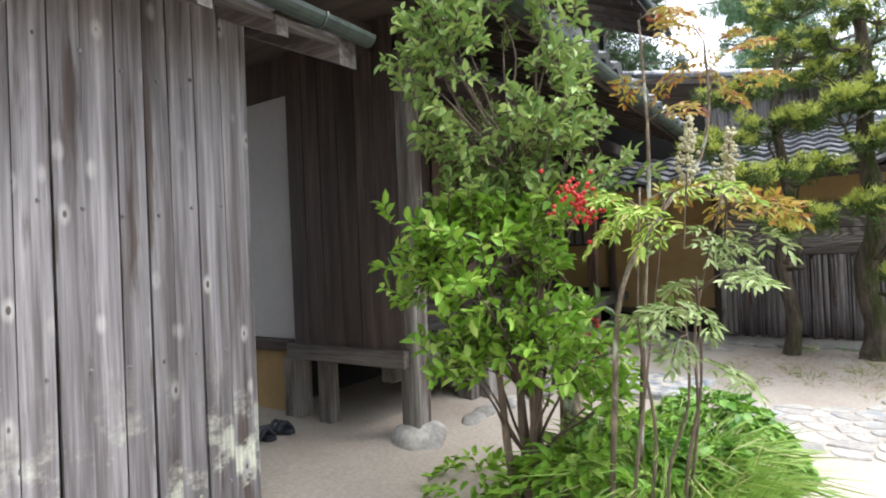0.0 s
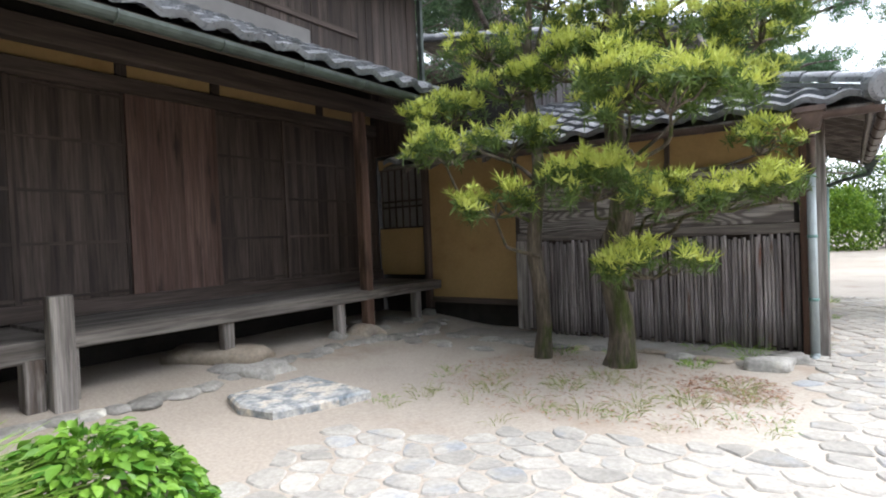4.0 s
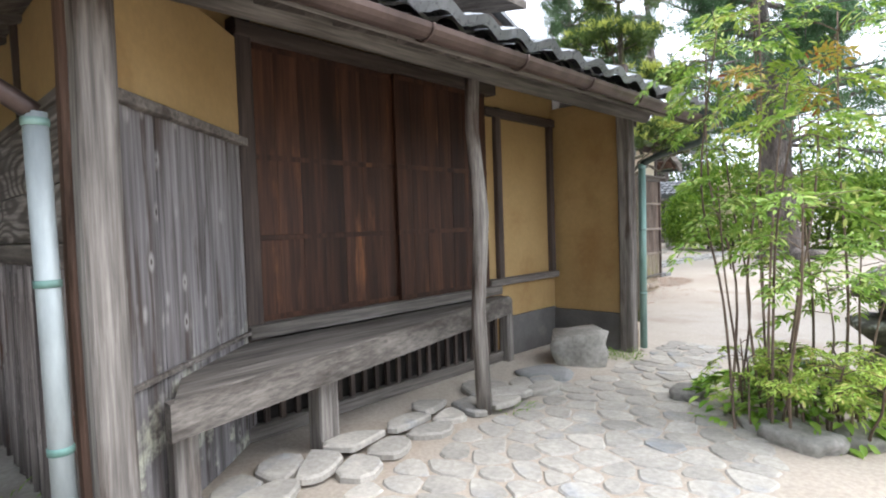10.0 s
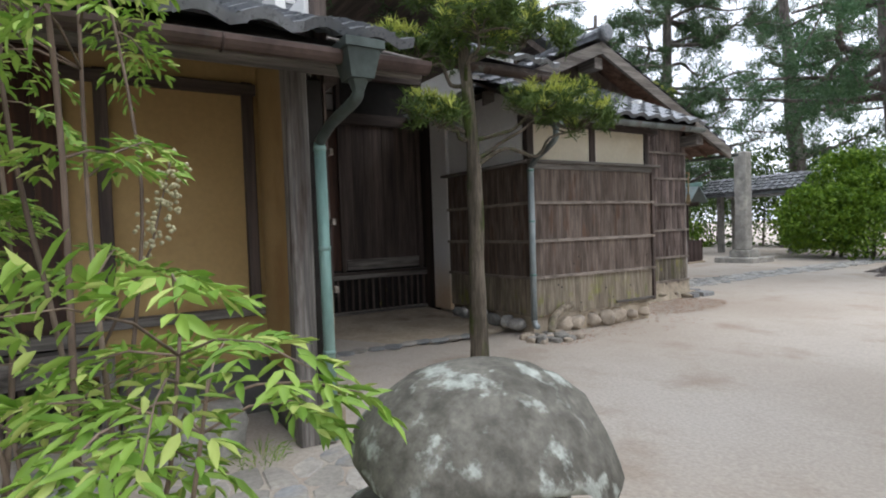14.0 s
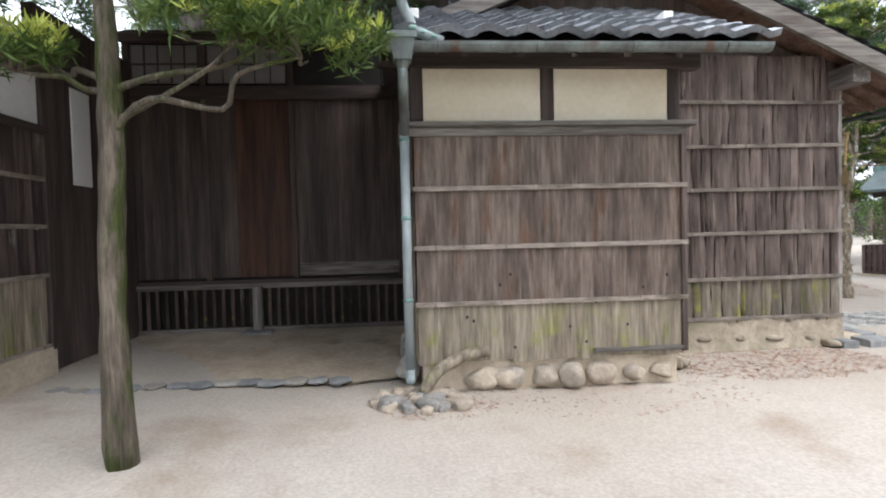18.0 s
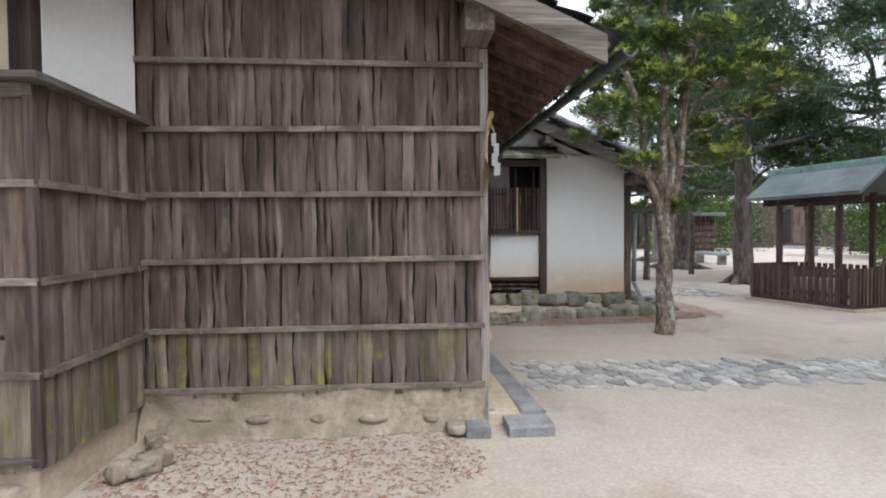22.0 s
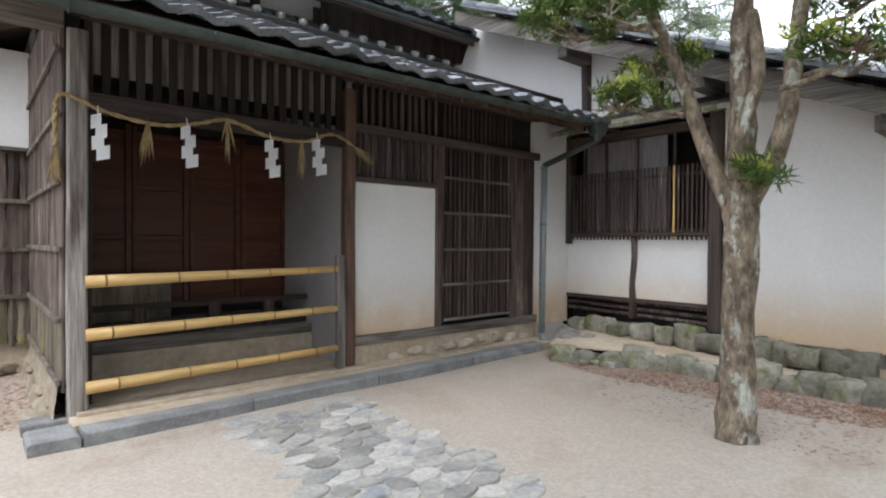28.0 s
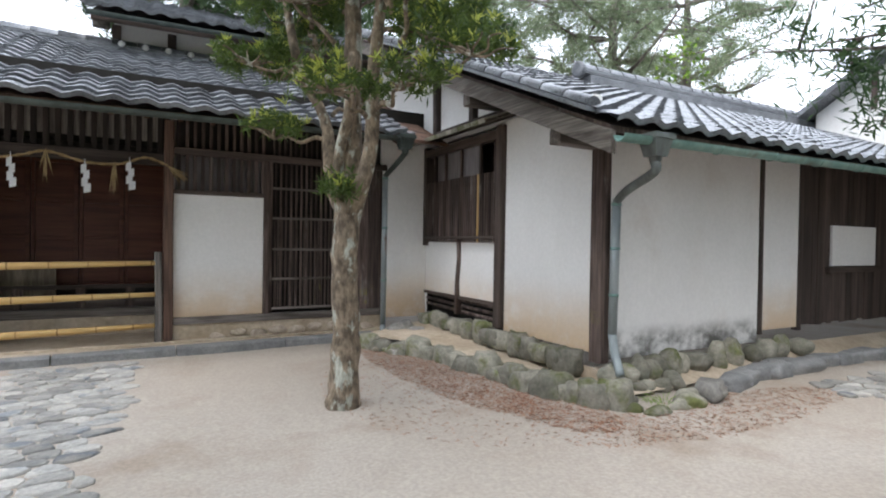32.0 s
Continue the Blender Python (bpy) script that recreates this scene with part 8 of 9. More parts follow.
for line, turns, m in (([(-0.74, 2.24, 0.03), (-0.68, 2.2, 0.7), (-0.64, 2.24, 1.16), (-0.52, 2.5, 1.48), (-0.42, 2.7, 1.66), (-0.37, 2.78, 1.92), (-0.38, 2.8, 2.25)], 9, L_NANDO), ([(-0.7, 2.52, 0.03), (-0.64, 2.55, 1.0), (-0.6, 2.6, 1.7), (-0.62, 2.62, 2.35)], 5, L_NANDO)):
    g = thing("nandina_bush", line[0], "bare pale crooked nandina stem with sparse orange leaves at its top", "shrub", "nandina bushes")
    bm = bmesh.new()
    pts_, rows_ = bent(line, 4), []
    add_tube(bm, pts_, [0.013 - 0.008 * k / (len(pts_) - 1) for k in range(len(pts_))], 7, 0.3)
    for k in range(turns):
        frond(bm, pts_[-1 - k % 4] + Vector((0, 0, 0)), RNG.uniform(0, 6.28), RNG.uniform(0.14, 0.27), rows_)
    part("cane", bm, M_BARKT, g, "pale lichened stem", True)
    k = len(rows_)
    leaves("foliage", *(np.array([r_[i] for r_ in rows_]) for i in range(3)), RNG.uniform(0.6, 1.2, k) * 0.045, RNG.uniform(0.8, 1.1, k) * 0.015, m, g, "", True)
st_ = thing("tree_stump", (-1.22, 3.12, 0.05), "pale mossy cut trunk with a flat top", "stump")
bm = bmesh.new()
add_tube(bm, [(-1.22, 3.12, z) for z in (0.02, 0.12, 0.4, 0.7, 0.95, 0.98)], [0.1, 0.078, 0.07, 0.068, 0.07, 0.06], 14, 0.25)
part("trunk", bm, M_BARKT, st_, smooth=True)
bush = thing("broadleaf_bush", (-1.2, 2.3, 0.08), "dense bright green broad-leaved bush with red berries", "shrub")
P1, D1, P2, D2 = [], [], [], []
bm = bmesh.new()
for (cx, cy, cz), (rx, ry, rz), clumps, n in (((-1.24, 2.36, 2.15), (0.46, 0.42, 0.46), 20, 13), ((-0.98, 2.4, 1.75), (0.3, 0.28, 0.24), 7, 9), ((-1.3, 2.36, 1.68), (0.22, 0.22, 0.16), 4, 7), ((-1.2, 2.16, 1.2), (0.42, 0.34, 0.34), 15, 13), ((-1.12, 2.3, 0.84), (0.36, 0.28, 0.2), 8, 11), ((-0.95, 2.35, 1.35), (0.18, 0.18, 0.2), 3, 7), ((-0.92, 2.5, 0.62), (0.2, 0.2, 0.14), 3, 7)):
    for cc in pad_points((cx, cy, cz), (rx * 0.85, ry * 0.85, rz * 0.85), clumps, -0.9):
        c = Vector(cc)
        add_tube(bm, bent(wander((-1.12, 2.34, max(0.35, cz - 0.55)), c, 0.06, 2), 4), [0.01 - 0.0006 * q for q in range(13)], 5, 0.2)
        for _ in range(n):
            p = c + Vector(RNG.normal(size=3)) * 0.072
            way = ((p - Vector((cx, cy, cz))).normalized() * 0.7 + Vector(RNG.normal(size=3)) * 0.4 + Vector((0, 0, 0.45))).normalized()
            e = p + way * RNG.uniform(0.08, 0.14)
            add_tube(bm, [c.lerp(p, 0.3), p, e], [0.004, 0.003, 0.002], 4)
            for j in range(10):
                q = p.lerp(e, j / 9)
                side_ = way.orthogonal().normalized()
                side_.rotate(Matrix.Rotation(j * 2.4, 3, way))
                (P1 if q.z < 1.55 else P2).append(q[:])
                (D1 if q.z < 1.55 else D2).append((way * 0.55 + side_ * 0.8 + Vector(RNG.normal(size=3)) * 0.25)[:])
part("branch_mass", bm, M_STEM, bush, "", True)
for x, y, z in ((-1.14, 2.34, 2.0), (-1.05, 2.42, 1.75), (-1.24, 2.28, 1.5), (-1.1, 2.26, 1.1)):
    tube("trunk", bent(wander((x * 0.5 - 0.56, y * 0.5 + 1.17, 0.0), (x, y, z), 0.04, 2), 4), [0.022 - 0.001 * q for q in range(13)], M_STEM, bush, seg=7, rough=0.2)
for nm, P, D, m, sz in (("lower_leaves", P1, D1, L_SHRUB, 0.07), ("upper_leaves", P2, D2, L_SHRUBT, 0.06)):
    n = len(P)
    leaves(nm, P, D, ball_dirs(n, 1.5), RNG.uniform(0.65, 1.2, n) * sz, RNG.uniform(0.8, 1.1, n) * sz * 0.48, m, bush, "", True)
bm = bmesh.new()
bmesh.ops.create_icosphere(bm, subdivisions=2, radius=0.0095)
BERRY = mesh_of("berry", bm, L_RED, True)
bm = bmesh.new()
bmesh.ops.create_icosphere(bm, subdivisions=1, radius=0.008)
BLOOM = mesh_of("bloom", bm, L_PALE, True)
for c, n in (((-0.8, 2.15, 1.53), 46), ((-0.94, 2.76, 0.85), 44), ((-0.74, 2.18, 1.47), 24)):
    for _ in range(n):
        ob = new("berry", BERRY)
        ob.location = Vector(c) + Vector(RNG.normal(size=3)) * 0.048
        link(ob, bush)
for x, y, z in ((-0.26, 2.31, 1.5), (-0.38, 2.21, 1.55)):
    fl = thing("flower_spike", (x, y, z), "cream flower spike of the nandina", "flower", "nandina flower spikes")
    tube("stalk", [(x - 0.02, y, z - 0.25), (x, y, z), (x + 0.02, y, z + 0.24)], [0.004, 0.003, 0.002], M_STEM, fl, seg=5)
    for k in range(26):
        u = k / 25
        w = 0.045 * (1 - 0.7 * u)
        for _ in range(5):
            ob = new("bloom", BLOOM)
            ob.location = Vector((x + 0.02 * u, y, z + 0.23 * u)) + Vector(RNG.normal(size=3)) * w * 0.55
            link(ob, fl)


def grass_patch(name, label, c, r, n, length, m, width=0.007, kind="stuff", lean=0.9):
    a = RNG.uniform(0, 2 * math.pi, n)
    q = np.sqrt(RNG.random(n))
    x, y = c[0] + r[0] * q * np.cos(a), c[1] + r[1] * q * np.sin(a)
    z = np.array([gz(u, v) for u, v in zip(x, y)]) - 0.005
    pos = np.stack([x, y, z], 1)
    way = np.stack([np.cos(a) * RNG.uniform(0, lean, n), np.sin(a) * RNG.uniform(0, lean, n), np.ones(n)], 1) + RNG.normal(size=(n, 3)) * 0.25
    L = RNG.uniform(0.5, 1.2, n) * length
    # each blade in two lengths, the upper one bending outwards
    way /= np.linalg.norm(way, axis=1, keepdims=True)
    ring = np.stack([np.cos(a), np.sin(a), np.zeros(n)], 1)
    way2 = way + ring * RNG.uniform(0.3, 0.8, n)[:, None] + np.array((0, 0, -0.3))
    way3 = way2 + ring * 0.5 + np.array((0, 0, -0.8)) * RNG.uniform(0.4, 1.1, n)[:, None]
    for w_ in (way2, way3):
        w_ /= np.linalg.norm(w_, axis=1, keepdims=True)
    mid = pos + way * (L * 0.4)[:, None]
    far = mid + way2 * (L * 0.32)[:, None]
    side = ball_dirs(n, 0)
    return tagged(leaves(name, np.concatenate([pos, mid - way * (L * 0.05)[:, None], far - way2 * (L * 0.05)[:, None]]), np.concatenate([way, way2, way3]), np.concatenate([side] * 3), np.concatenate([L * 0.46, L * 0.42, L * 0.42]), width, m, None, label, False, 0.1), "", "grass", "", kind)


grass_patch("grass_tuft", "long arching bright green grass round the bushes", (-0.58, 2.62), (0.4, 0.42), 900, 0.52, L_GRASS, 0.0075, lean=0.3)
grass_patch("grass_tuft", "fine green grass at the bed's edge", (-0.62, 2.95), (0.34, 0.32), 600, 0.45, L_GRASS, 0.006, lean=0.3)


def leafy_clump(name, label, c, r, h, n, size, m, stems=0):
    """Broad leaves rising and arching from one foot."""
    g = thing(name, (c[0], c[1], gz(*c)), label, "plant")
    a = RNG.uniform(0, 2 * math.pi, n)
    q = np.sqrt(RNG.random(n))
    x, y = c[0] + r[0] * q * np.cos(a), c[1] + r[1] * q * np.sin(a)
    z = gz(*c) + h * np.clip(1.05 - q ** 2.2, 0.08, 1) * RNG.uniform(0.75, 1.05, n)
    way = np.stack([np.cos(a) * (0.4 + q), np.sin(a) * (0.4 + q), 0.35 - 0.75 * q], 1) + RNG.normal(size=(n, 3)) * 0.35
    leaves("leaves", np.stack([x, y, z], 1), way, np.stack([np.cos(a) * 0.5, np.sin(a) * 0.5, np.ones(n)], 1), RNG.uniform(0.7, 1.25, n) * size, RNG.uniform(0.8, 1.1, n) * size * 0.5, m, g, "", True)
    return g


def hosta_leaf():
    """One broad pointed leaf with a fold along its rib and a bend towards the tip. x along it, 1 long."""
    vs, fs = [], []
    for u, w in ((0, 0.02), (0.2, 0.22), (0.45, 0.29), (0.7, 0.21), (0.9, 0.08), (1, 0.0)):
        z = 0.12 * u - 0.32 * u * u
        vs += [(u, -w, z + 0.35 * w), (u, 0, z), (u, w, z + 0.35 * w)]
    for i in range(5):
        for k in (0, 1):
            fs.append((3 * i + k, 3 * i + 3 + k, 3 * i + 4 + k, 3 * i + 1 + k))
    me = bpy.data.meshes.new("leaf")
    me.from_pydata(vs, [], fs)
    me.materials.append(L_HOSTA1)
    me.shade_smooth()
    return me


def leafy_mound(label, c, r, h, n, size):
    g = thing("hosta_clump", (c[0], c[1], gz(*c)), label, "plant")
    me = hosta_leaf()
    for _ in range(n):
        a, q = RNG.uniform(0, 2 * math.pi), math.sqrt(RNG.random())
        ob = new("leaf", me)
        z = gz(*c) + h * max(0.1, 1.04 - q ** 2.4) * RNG.uniform(0.72, 1.05)
        k = size * RNG.uniform(0.75, 1.3)
        ob.location, ob.scale = (c[0] + r * q * math.cos(a), c[1] + r * q * math.sin(a), z), (k, k * RNG.uniform(0.85, 1.2), k)
        ob.rotation_euler = (RNG.normal() * 0.25, -0.3 + 0.75 * q + RNG.normal() * 0.2, a + RNG.normal() * 0.5)
        link(ob, g)
    k = n * 5
    a, q = RNG.uniform(0, 2 * math.pi, k), np.sqrt(RNG.random(k))
    z = gz(*c) + h * np.clip(1.02 - q ** 2.4, 0.06, 1) * RNG.uniform(0.45, 1.0, k)
    way = np.stack([np.cos(a), np.sin(a), 0.25 - 0.7 * q], 1) + RNG.normal(size=(k, 3)) * 0.35
    tagged(leaves("under_leaves", np.stack([c[0] + r * q * np.cos(a), c[1] + r * q * np.sin(a), z], 1), way, ball_dirs(k, 1.2), RNG.uniform(0.7, 1.2, k) * size * 0.9, size * 0.55, L_HOSTA, g, "", True), "", "", "", "stuff")


leafy_mound("mound of glossy bright green broad leaves", (-0.52, 3.4), 0.46, 0.4, 300, 0.07)
leafy_mound("low mound of bright green broad leaves in the grass", (-0.42, 2.9), 0.3, 0.3, 200, 0.07)
leafy_clump("hosta_clump", "dark green leaves under the bush", (-0.92, 2.36), (0.42, 0.36), 0.36, 520, 0.085, L_SHRUB)
leafy_clump("hosta_clump", "low green leaves among the grass", (-0.8, 2.72), (0.44, 0.4), 0.38, 620, 0.085, L_HOSTA)
leafy_clump("ground_plant", "dark green whorled plant among the canes", (-0.95, 2.72), (0.13, 0.13), 1.02, 60, 0.12, L_FAR)
leafy_clump("ground_plant", "low green ground plants under the bush", (-1.5, 2.5), (0.3, 0.3), 0.16, 160, 0.07, L_SHRUB)

# nandina bed by the lantern
for fx, fy, tx, ty, h, m, n in ((3.12, 10.76, 3.28, 10.5, 1.65, L_NAND, 2), (2.95, 10.75, 2.9, 10.7, 2.2, L_NAND, 5), (3.05, 10.95, 3.05, 10.9, 2.35, L_NANDY, 5), (3.18, 11.05, 3.3, 11.0, 1.95, L_NANDY, 6), (3.0, 11.2, 2.95, 11.2, 2.4, L_NAND, 5), (2.85, 11.0, 2.75, 11.0, 2.25, L_NAND, 5), (3.35, 11.25, 3.35, 11.2, 2.3, L_NAND, 4), (2.8, 11.3, 2.7, 11.35, 2.1, L_NAND, 4), (3.2, 11.3, 3.15, 11.3, 1.8, L_NAND, 3)):
    nandina("tall nandina cane with light green feathery leaves", (fx, fy, 0.06), [((fx, fy, 0.02), (tx, ty, h))], [(0.82, 1.0, n + 1, 0.22, 0.36, m), (0.5, 0.8, 2, 0.2, 0.3, L_NAND)], 0.05, "nandina bed")
nandina("nandina with orange and yellow young leaves at its top", (3.1, 10.85, 0.06), [((3.1, 10.85, 0.02), (3.2, 10.8, 1.9))], [(0.9, 1.0, 4, 0.16, 0.28, L_NANDO), (0.75, 0.9, 3, 0.2, 0.3, L_NANDY)], 0.045, "nandina bed")
nandina("spreading nandina with long light green leaf sprays", (3.4, 11.3, 0.06), [((3.42, 11.3, 0.02), (3.58, 11.48, 0.96)), ((3.4, 11.35, 0.02), (3.42, 11.45, 1.02)), ((3.36, 11.25, 0.02), (3.3, 11.15, 0.85))], [(0.82, 1.0, 6, 0.28, 0.42, L_NAND)], 0.06, "nandina bed")
nandina("nandina with light green leaves at waist height", (3.05, 11.1, 0.06), [((3.05, 11.1, 0.02), (3.0, 11.05, 1.25)), ((2.95, 10.95, 0.02), (2.85, 10.85, 1.4)), ((3.15, 11.0, 0.02), (3.25, 10.85, 1.1))], [(0.7, 1.0, 6, 0.22, 0.36, L_NAND)], 0.052, "nandina bed")
nandina("leaning nandina with one broad leaf spray", (3.2, 10.8, 0.06), [((3.2, 10.8, 0.02), (3.35, 10.3, 1.32))], [(0.92, 1.0, 5, 0.26, 0.38, L_NAND)], 0.05, "nandina bed")
for x, y, h in ((3.3, 10.85, 0.5), (3.45, 11.05, 0.52), (3.1, 10.8, 0.45), (3.55, 11.2, 0.4), (3.0, 11.05, 0.5), (3.45, 10.85, 0.42)):
    nandina("low nandina shoot with bright yellow-green leaves", (x, y, 0.06), [((x + 0.05 * q, y + 0.04 * q, 0.02), (x + 0.13 * q, y - 0.1 * q, h)) for q in (-1, 0, 1)], [(0.6, 1.0, 4, 0.13, 0.22, L_NANDY)], 0.036, "nandina bed")
fl = thing("flower_spike", (2.7, 11.5, 1.2), "greenish flower spike of the nandina bed", "flower", "nandina flower spikes")
tube("stalk", [(2.78, 11.3, 0.9), (2.72, 11.45, 1.2), (2.68, 11.52, 1.48)], [0.005, 0.004, 0.002], M_STEM, fl, seg=5)
for k in range(20):
    for _ in range(5):
        ob = new("bloom", BLOOM)
        ob.location = Vector((2.72 - 0.002 * k, 11.45 + 0.004 * k, 1.2 + 0.0145 * k)) + Vector(RNG.normal(size=3)) * 0.028
        link(ob, fl)
leafy_clump("ground_plant", "low bright green leaves at the bed's edge", (3.25, 11.0), (0.4, 0.26), 0.24, 260, 0.08, L_NAND)
leafy_clump("ground_plant", "bright green leaves before the lantern", (3.78, 11.72), (0.24, 0.2), 0.36, 150, 0.1, L_NAND)
leafy_clump("ground_plant", "low green leaves under the canes", (2.9, 11.15), (0.36, 0.35), 0.2, 260, 0.08, L_SHRUB)
leafy_clump("ground_plant", "dark strap-leaved plant under the canes", (3.06, 11.75), (0.16, 0.14), 0.18, 46, 0.24, L_FAR)
# weeds
for i, (x, y, n, L, m) in enumerate(((1.42, 7.62, 60, 0.12, L_GRASS), (1.75, 8.35, 60, 0.1, L_GRASS), (1.8, 10.3, 40, 0.09, L_GRASS), (1.75, 11.95, 70, 0.13, L_GRASS), (0.9, 7.9, 30, 0.12, L_SHRUB), (1.3, 7.9, 40, 0.16, L_SHRUB), (-1.3, 5.25, 50, 0.07, L_GRASS), (-0.72, 5.35, 30, 0.06, L_GRASS), (0.35, 6.2, 40, 0.12, L_DRY), (-0.1, 5.9, 40, 0.12, L_DRY), (0.7, 5.7, 40, 0.13, L_DRY), (1.2, 6.2, 40, 0.14, L_DRY), (0.9, 6.0, 30, 0.12, L_DRY), (0.5, 6.6, 60, 0.1, L_DRY), (1.4, 6.7, 60, 0.12, L_DRY), (-0.5, 5.6, 30, 0.1, L_DRY), (1.0, 7.3, 90, 0.09, L_GRASS), (0.3, 7.5, 60, 0.08, L_GRASS), (-0.15, 7.3, 40, 0.12, L_GRASS), (-6.75, 23.75, 70, 0.1, L_GRASS))):
    grass_patch("weed_tuft", "small tuft of weeds in the sand", (x, y), (0.13, 0.13), n, L, m, 0.006)
# fallen leaves
rw_ = random.Random(91)
for i in range(34):
    x = rw_.uniform(-0.7, 1.75)
    y = rw_.uniform(5.15 + 0.36 * x, 6.55)
    grass_patch("weed_tuft", "small dry tuft of weeds in the sand", (x, y), (0.06, 0.06), rw_.randint(8, 20), rw_.uniform(0.07, 0.13), rw_.choice((L_DRY, L_DRY, L_GRASS)), 0.0045)


def litter(label, c, r, n, seed):
    rg = np.random.default_rng(seed)
    a, q = rg.uniform(0, 6.28, n), np.sqrt(rg.random(n))
    x, y = c[0] + r[0] * q * np.cos(a), c[1] + r[1] * q * np.sin(a)
    z = np.array([gz(u, v) for u, v in zip(x, y)]) + 0.006
    b = rg.uniform(0, 6.28, n)
    tagged(leaves("leaf_litter", np.stack([x, y, z], 1), np.stack([np.cos(b), np.sin(b), 0.05 * rg.normal(size=n)], 1), [(0, 0, 1)] * n, rg.uniform(0.015, 0.055, n), 0.009, M_DUST, None, label), "", "leaf litter", "", "stuff")
litter("dry brown leaves strewn by the board wall", (-0.75, 18.7), (0.6, 1.1), 2600, 1)
litter("dry brown leaves along the terrace", (-5.62, 21.9), (0.42, 1.6), 5200, 2)
litter("dry brown leaves along the terrace end", (-5.9, 23.5), (0.35, 0.55), 1500, 12)
litter("dry brown leaves strewn under the tree", (-5.3, 22.6), (0.9, 1.4), 900, 3)
litter("dry leaves at the downpipe stones", (0.15, 15.65), (0.3, 0.4), 240, 4)
litter("dry leaves under the pines in the first yard", (0.5, 6.4), (1.3, 0.9), 1500, 5)
litter("dry brown leaves by the screen corner", (1.35, 6.7), (0.35, 0.4), 700, 15)
litter("dry leaves by the white house corner", (-7.0, 24.1), (1.5, 0.35), 2000, 6)
litter("dry leaves along the gable foot", (0.0, 16.9), (0.5, 1.2), 260, 7)


# ---- background trees ----
RNG = np.random.default_rng(23)


def pine(label, at, height, r0, lean, clumps, size, m=L_PINE, low=0.3, droop=0.0, tuft=26, needle=0.28, spread_=1.0, arms=(), high=3.2):
    """A tall pine: bare leaning trunk, tiers of limbs, needles in tufts along the twigs."""
    g = thing("pine_tree", at, label, "tree", "tall pines")
    a = Vector(at)
    top = a + Vector((lean[0], lean[1], height))
    line = bent([a - Vector((0, 0, 0.2)), a.lerp(top, 0.3) + Vector((lean[1] * 0.1, lean[0] * 0.1, 0)), a.lerp(top, 0.65), top], 5)
    bm = bmesh.new()
    add_tube(bm, line, [r0 * (1.25 if k == 0 else 1 - 0.8 * k / len(line)) for k in range(len(line))], 12, 0.35)
    for k in range(6):
        b = k * 1.05
        limb(bm, [a + Vector((0, 0, 0.35)), a + Vector((math.cos(b), math.sin(b), 0.1)) * r0 * 1.7, a + Vector((math.cos(b) * r0 * 3.2, math.sin(b) * r0 * 3.2, -0.1))], r0 * 0.5, r0 * 0.15, 7)
    part("trunk", bm, M_PINEB, g, "thick grey scaly trunk", True)
    bm = bmesh.new()
    C = []
    for i in range(clumps + len(arms)):
        k = low + (1 - low) * (min(i, clumps - 1) + RNG.random()) / clumps
        s = line[min(int(k * (len(line) - 1)), len(line) - 1)]
        b = RNG.uniform(0, 6.28)
        L = size * (1.25 - 0.7 * k) * RNG.uniform(0.6, 1.1) * spread_
        e = s + Vector((math.cos(b) * L, math.sin(b) * L, max(high - s.z, L * (RNG.uniform(-0.1, 0.25) - droop))))
        if i >= clumps:
            s, e = line[int(0.45 * (len(line) - 1))], Vector(arms[i - clumps])
            L = (e - s).length * 0.5
        lp = bent(wander(s, e, 0.1, 2), 4)
        add_tube(bm, lp, [r0 * 0.22 * (1 - 0.85 * q / len(lp)) for q in range(len(lp))], 6, 0.2)
        for j in range(7):
            q = lp[int(len(lp) * (0.35 + 0.09 * j))] if int(len(lp) * (0.35 + 0.09 * j)) < len(lp) else lp[-1]
            ee = q + Vector(RNG.normal(size=3) * (0.32, 0.32, 0.12)[0]) * L * 0.5 + Vector((0, 0, -droop * 0.5 * L))
            add_tube(bm, [q, ee], [0.02, 0.008], 4)
            for t in range(7):
                C.append((q.lerp(ee, 0.3 + 0.1 * t) + Vector(RNG.normal(size=3)) * 0.13)[:])
    part("limb_mass", bm, M_PINEB, g, "", True)
    C = np.array(C)
    n = len(C)
    pos = np.repeat(C, tuft, 0) + RNG.normal(size=(n * tuft, 3)) * 0.09
    leaves("needles", pos, ball_dirs(n * tuft, 0.35 - droop * 2), ball_dirs(n * tuft), RNG.uniform(0.6, 1.1, n * tuft) * needle, 0.026, m, g)
    return g


pine("huge old conifer with spreading roots and drooping limbs", (0.1, 26.2, -0.1), 13, 0.45, (-1.2, -0.4), 52, 4.4, L_FIR, 0.36, 0.04, 34, 0.17, high=4.3)
pine("drooping-branched fir over the yard", (6.3, 17.3, -0.1), 11, 0.3, (-0.5, -0.2), 48, 5.0, L_FIR, 0.4, 0.1, 40, 0.14)
pine("slim pine behind the well", (-10.8, 27.8, -0.1), 9, 0.24, (1.0, -0.8), 26, 3.6, low=0.4, tuft=24, needle=0.2, arms=((-8.85, 23.2, 3.25), (-9.1, 23.65, 3.25), (-9.15, 23.95, 3.5)))
pine("tall dense pine beyond the gateway", (-10.8, 32.0, -0.1), 12, 0.4, (0.8, -0.5), 50, 4.8, low=0.26)
pine("tall pine in the far yard", (-16.5, 29.0, -0.1), 12, 0.42, (0.5, 0.4), 34, 4.8, low=0.28)
pine("tall pine in the far yard", (-21.0, 30.8, -0.1), 13, 0.55, (-0.6, 0.4), 30, 5.0, low=0.3)
pine("tall pine beyond the lane", (-8.0, 38.0, -0.1), 14, 0.45, (-1.0, 0.0), 30, 5.0, low=0.35)
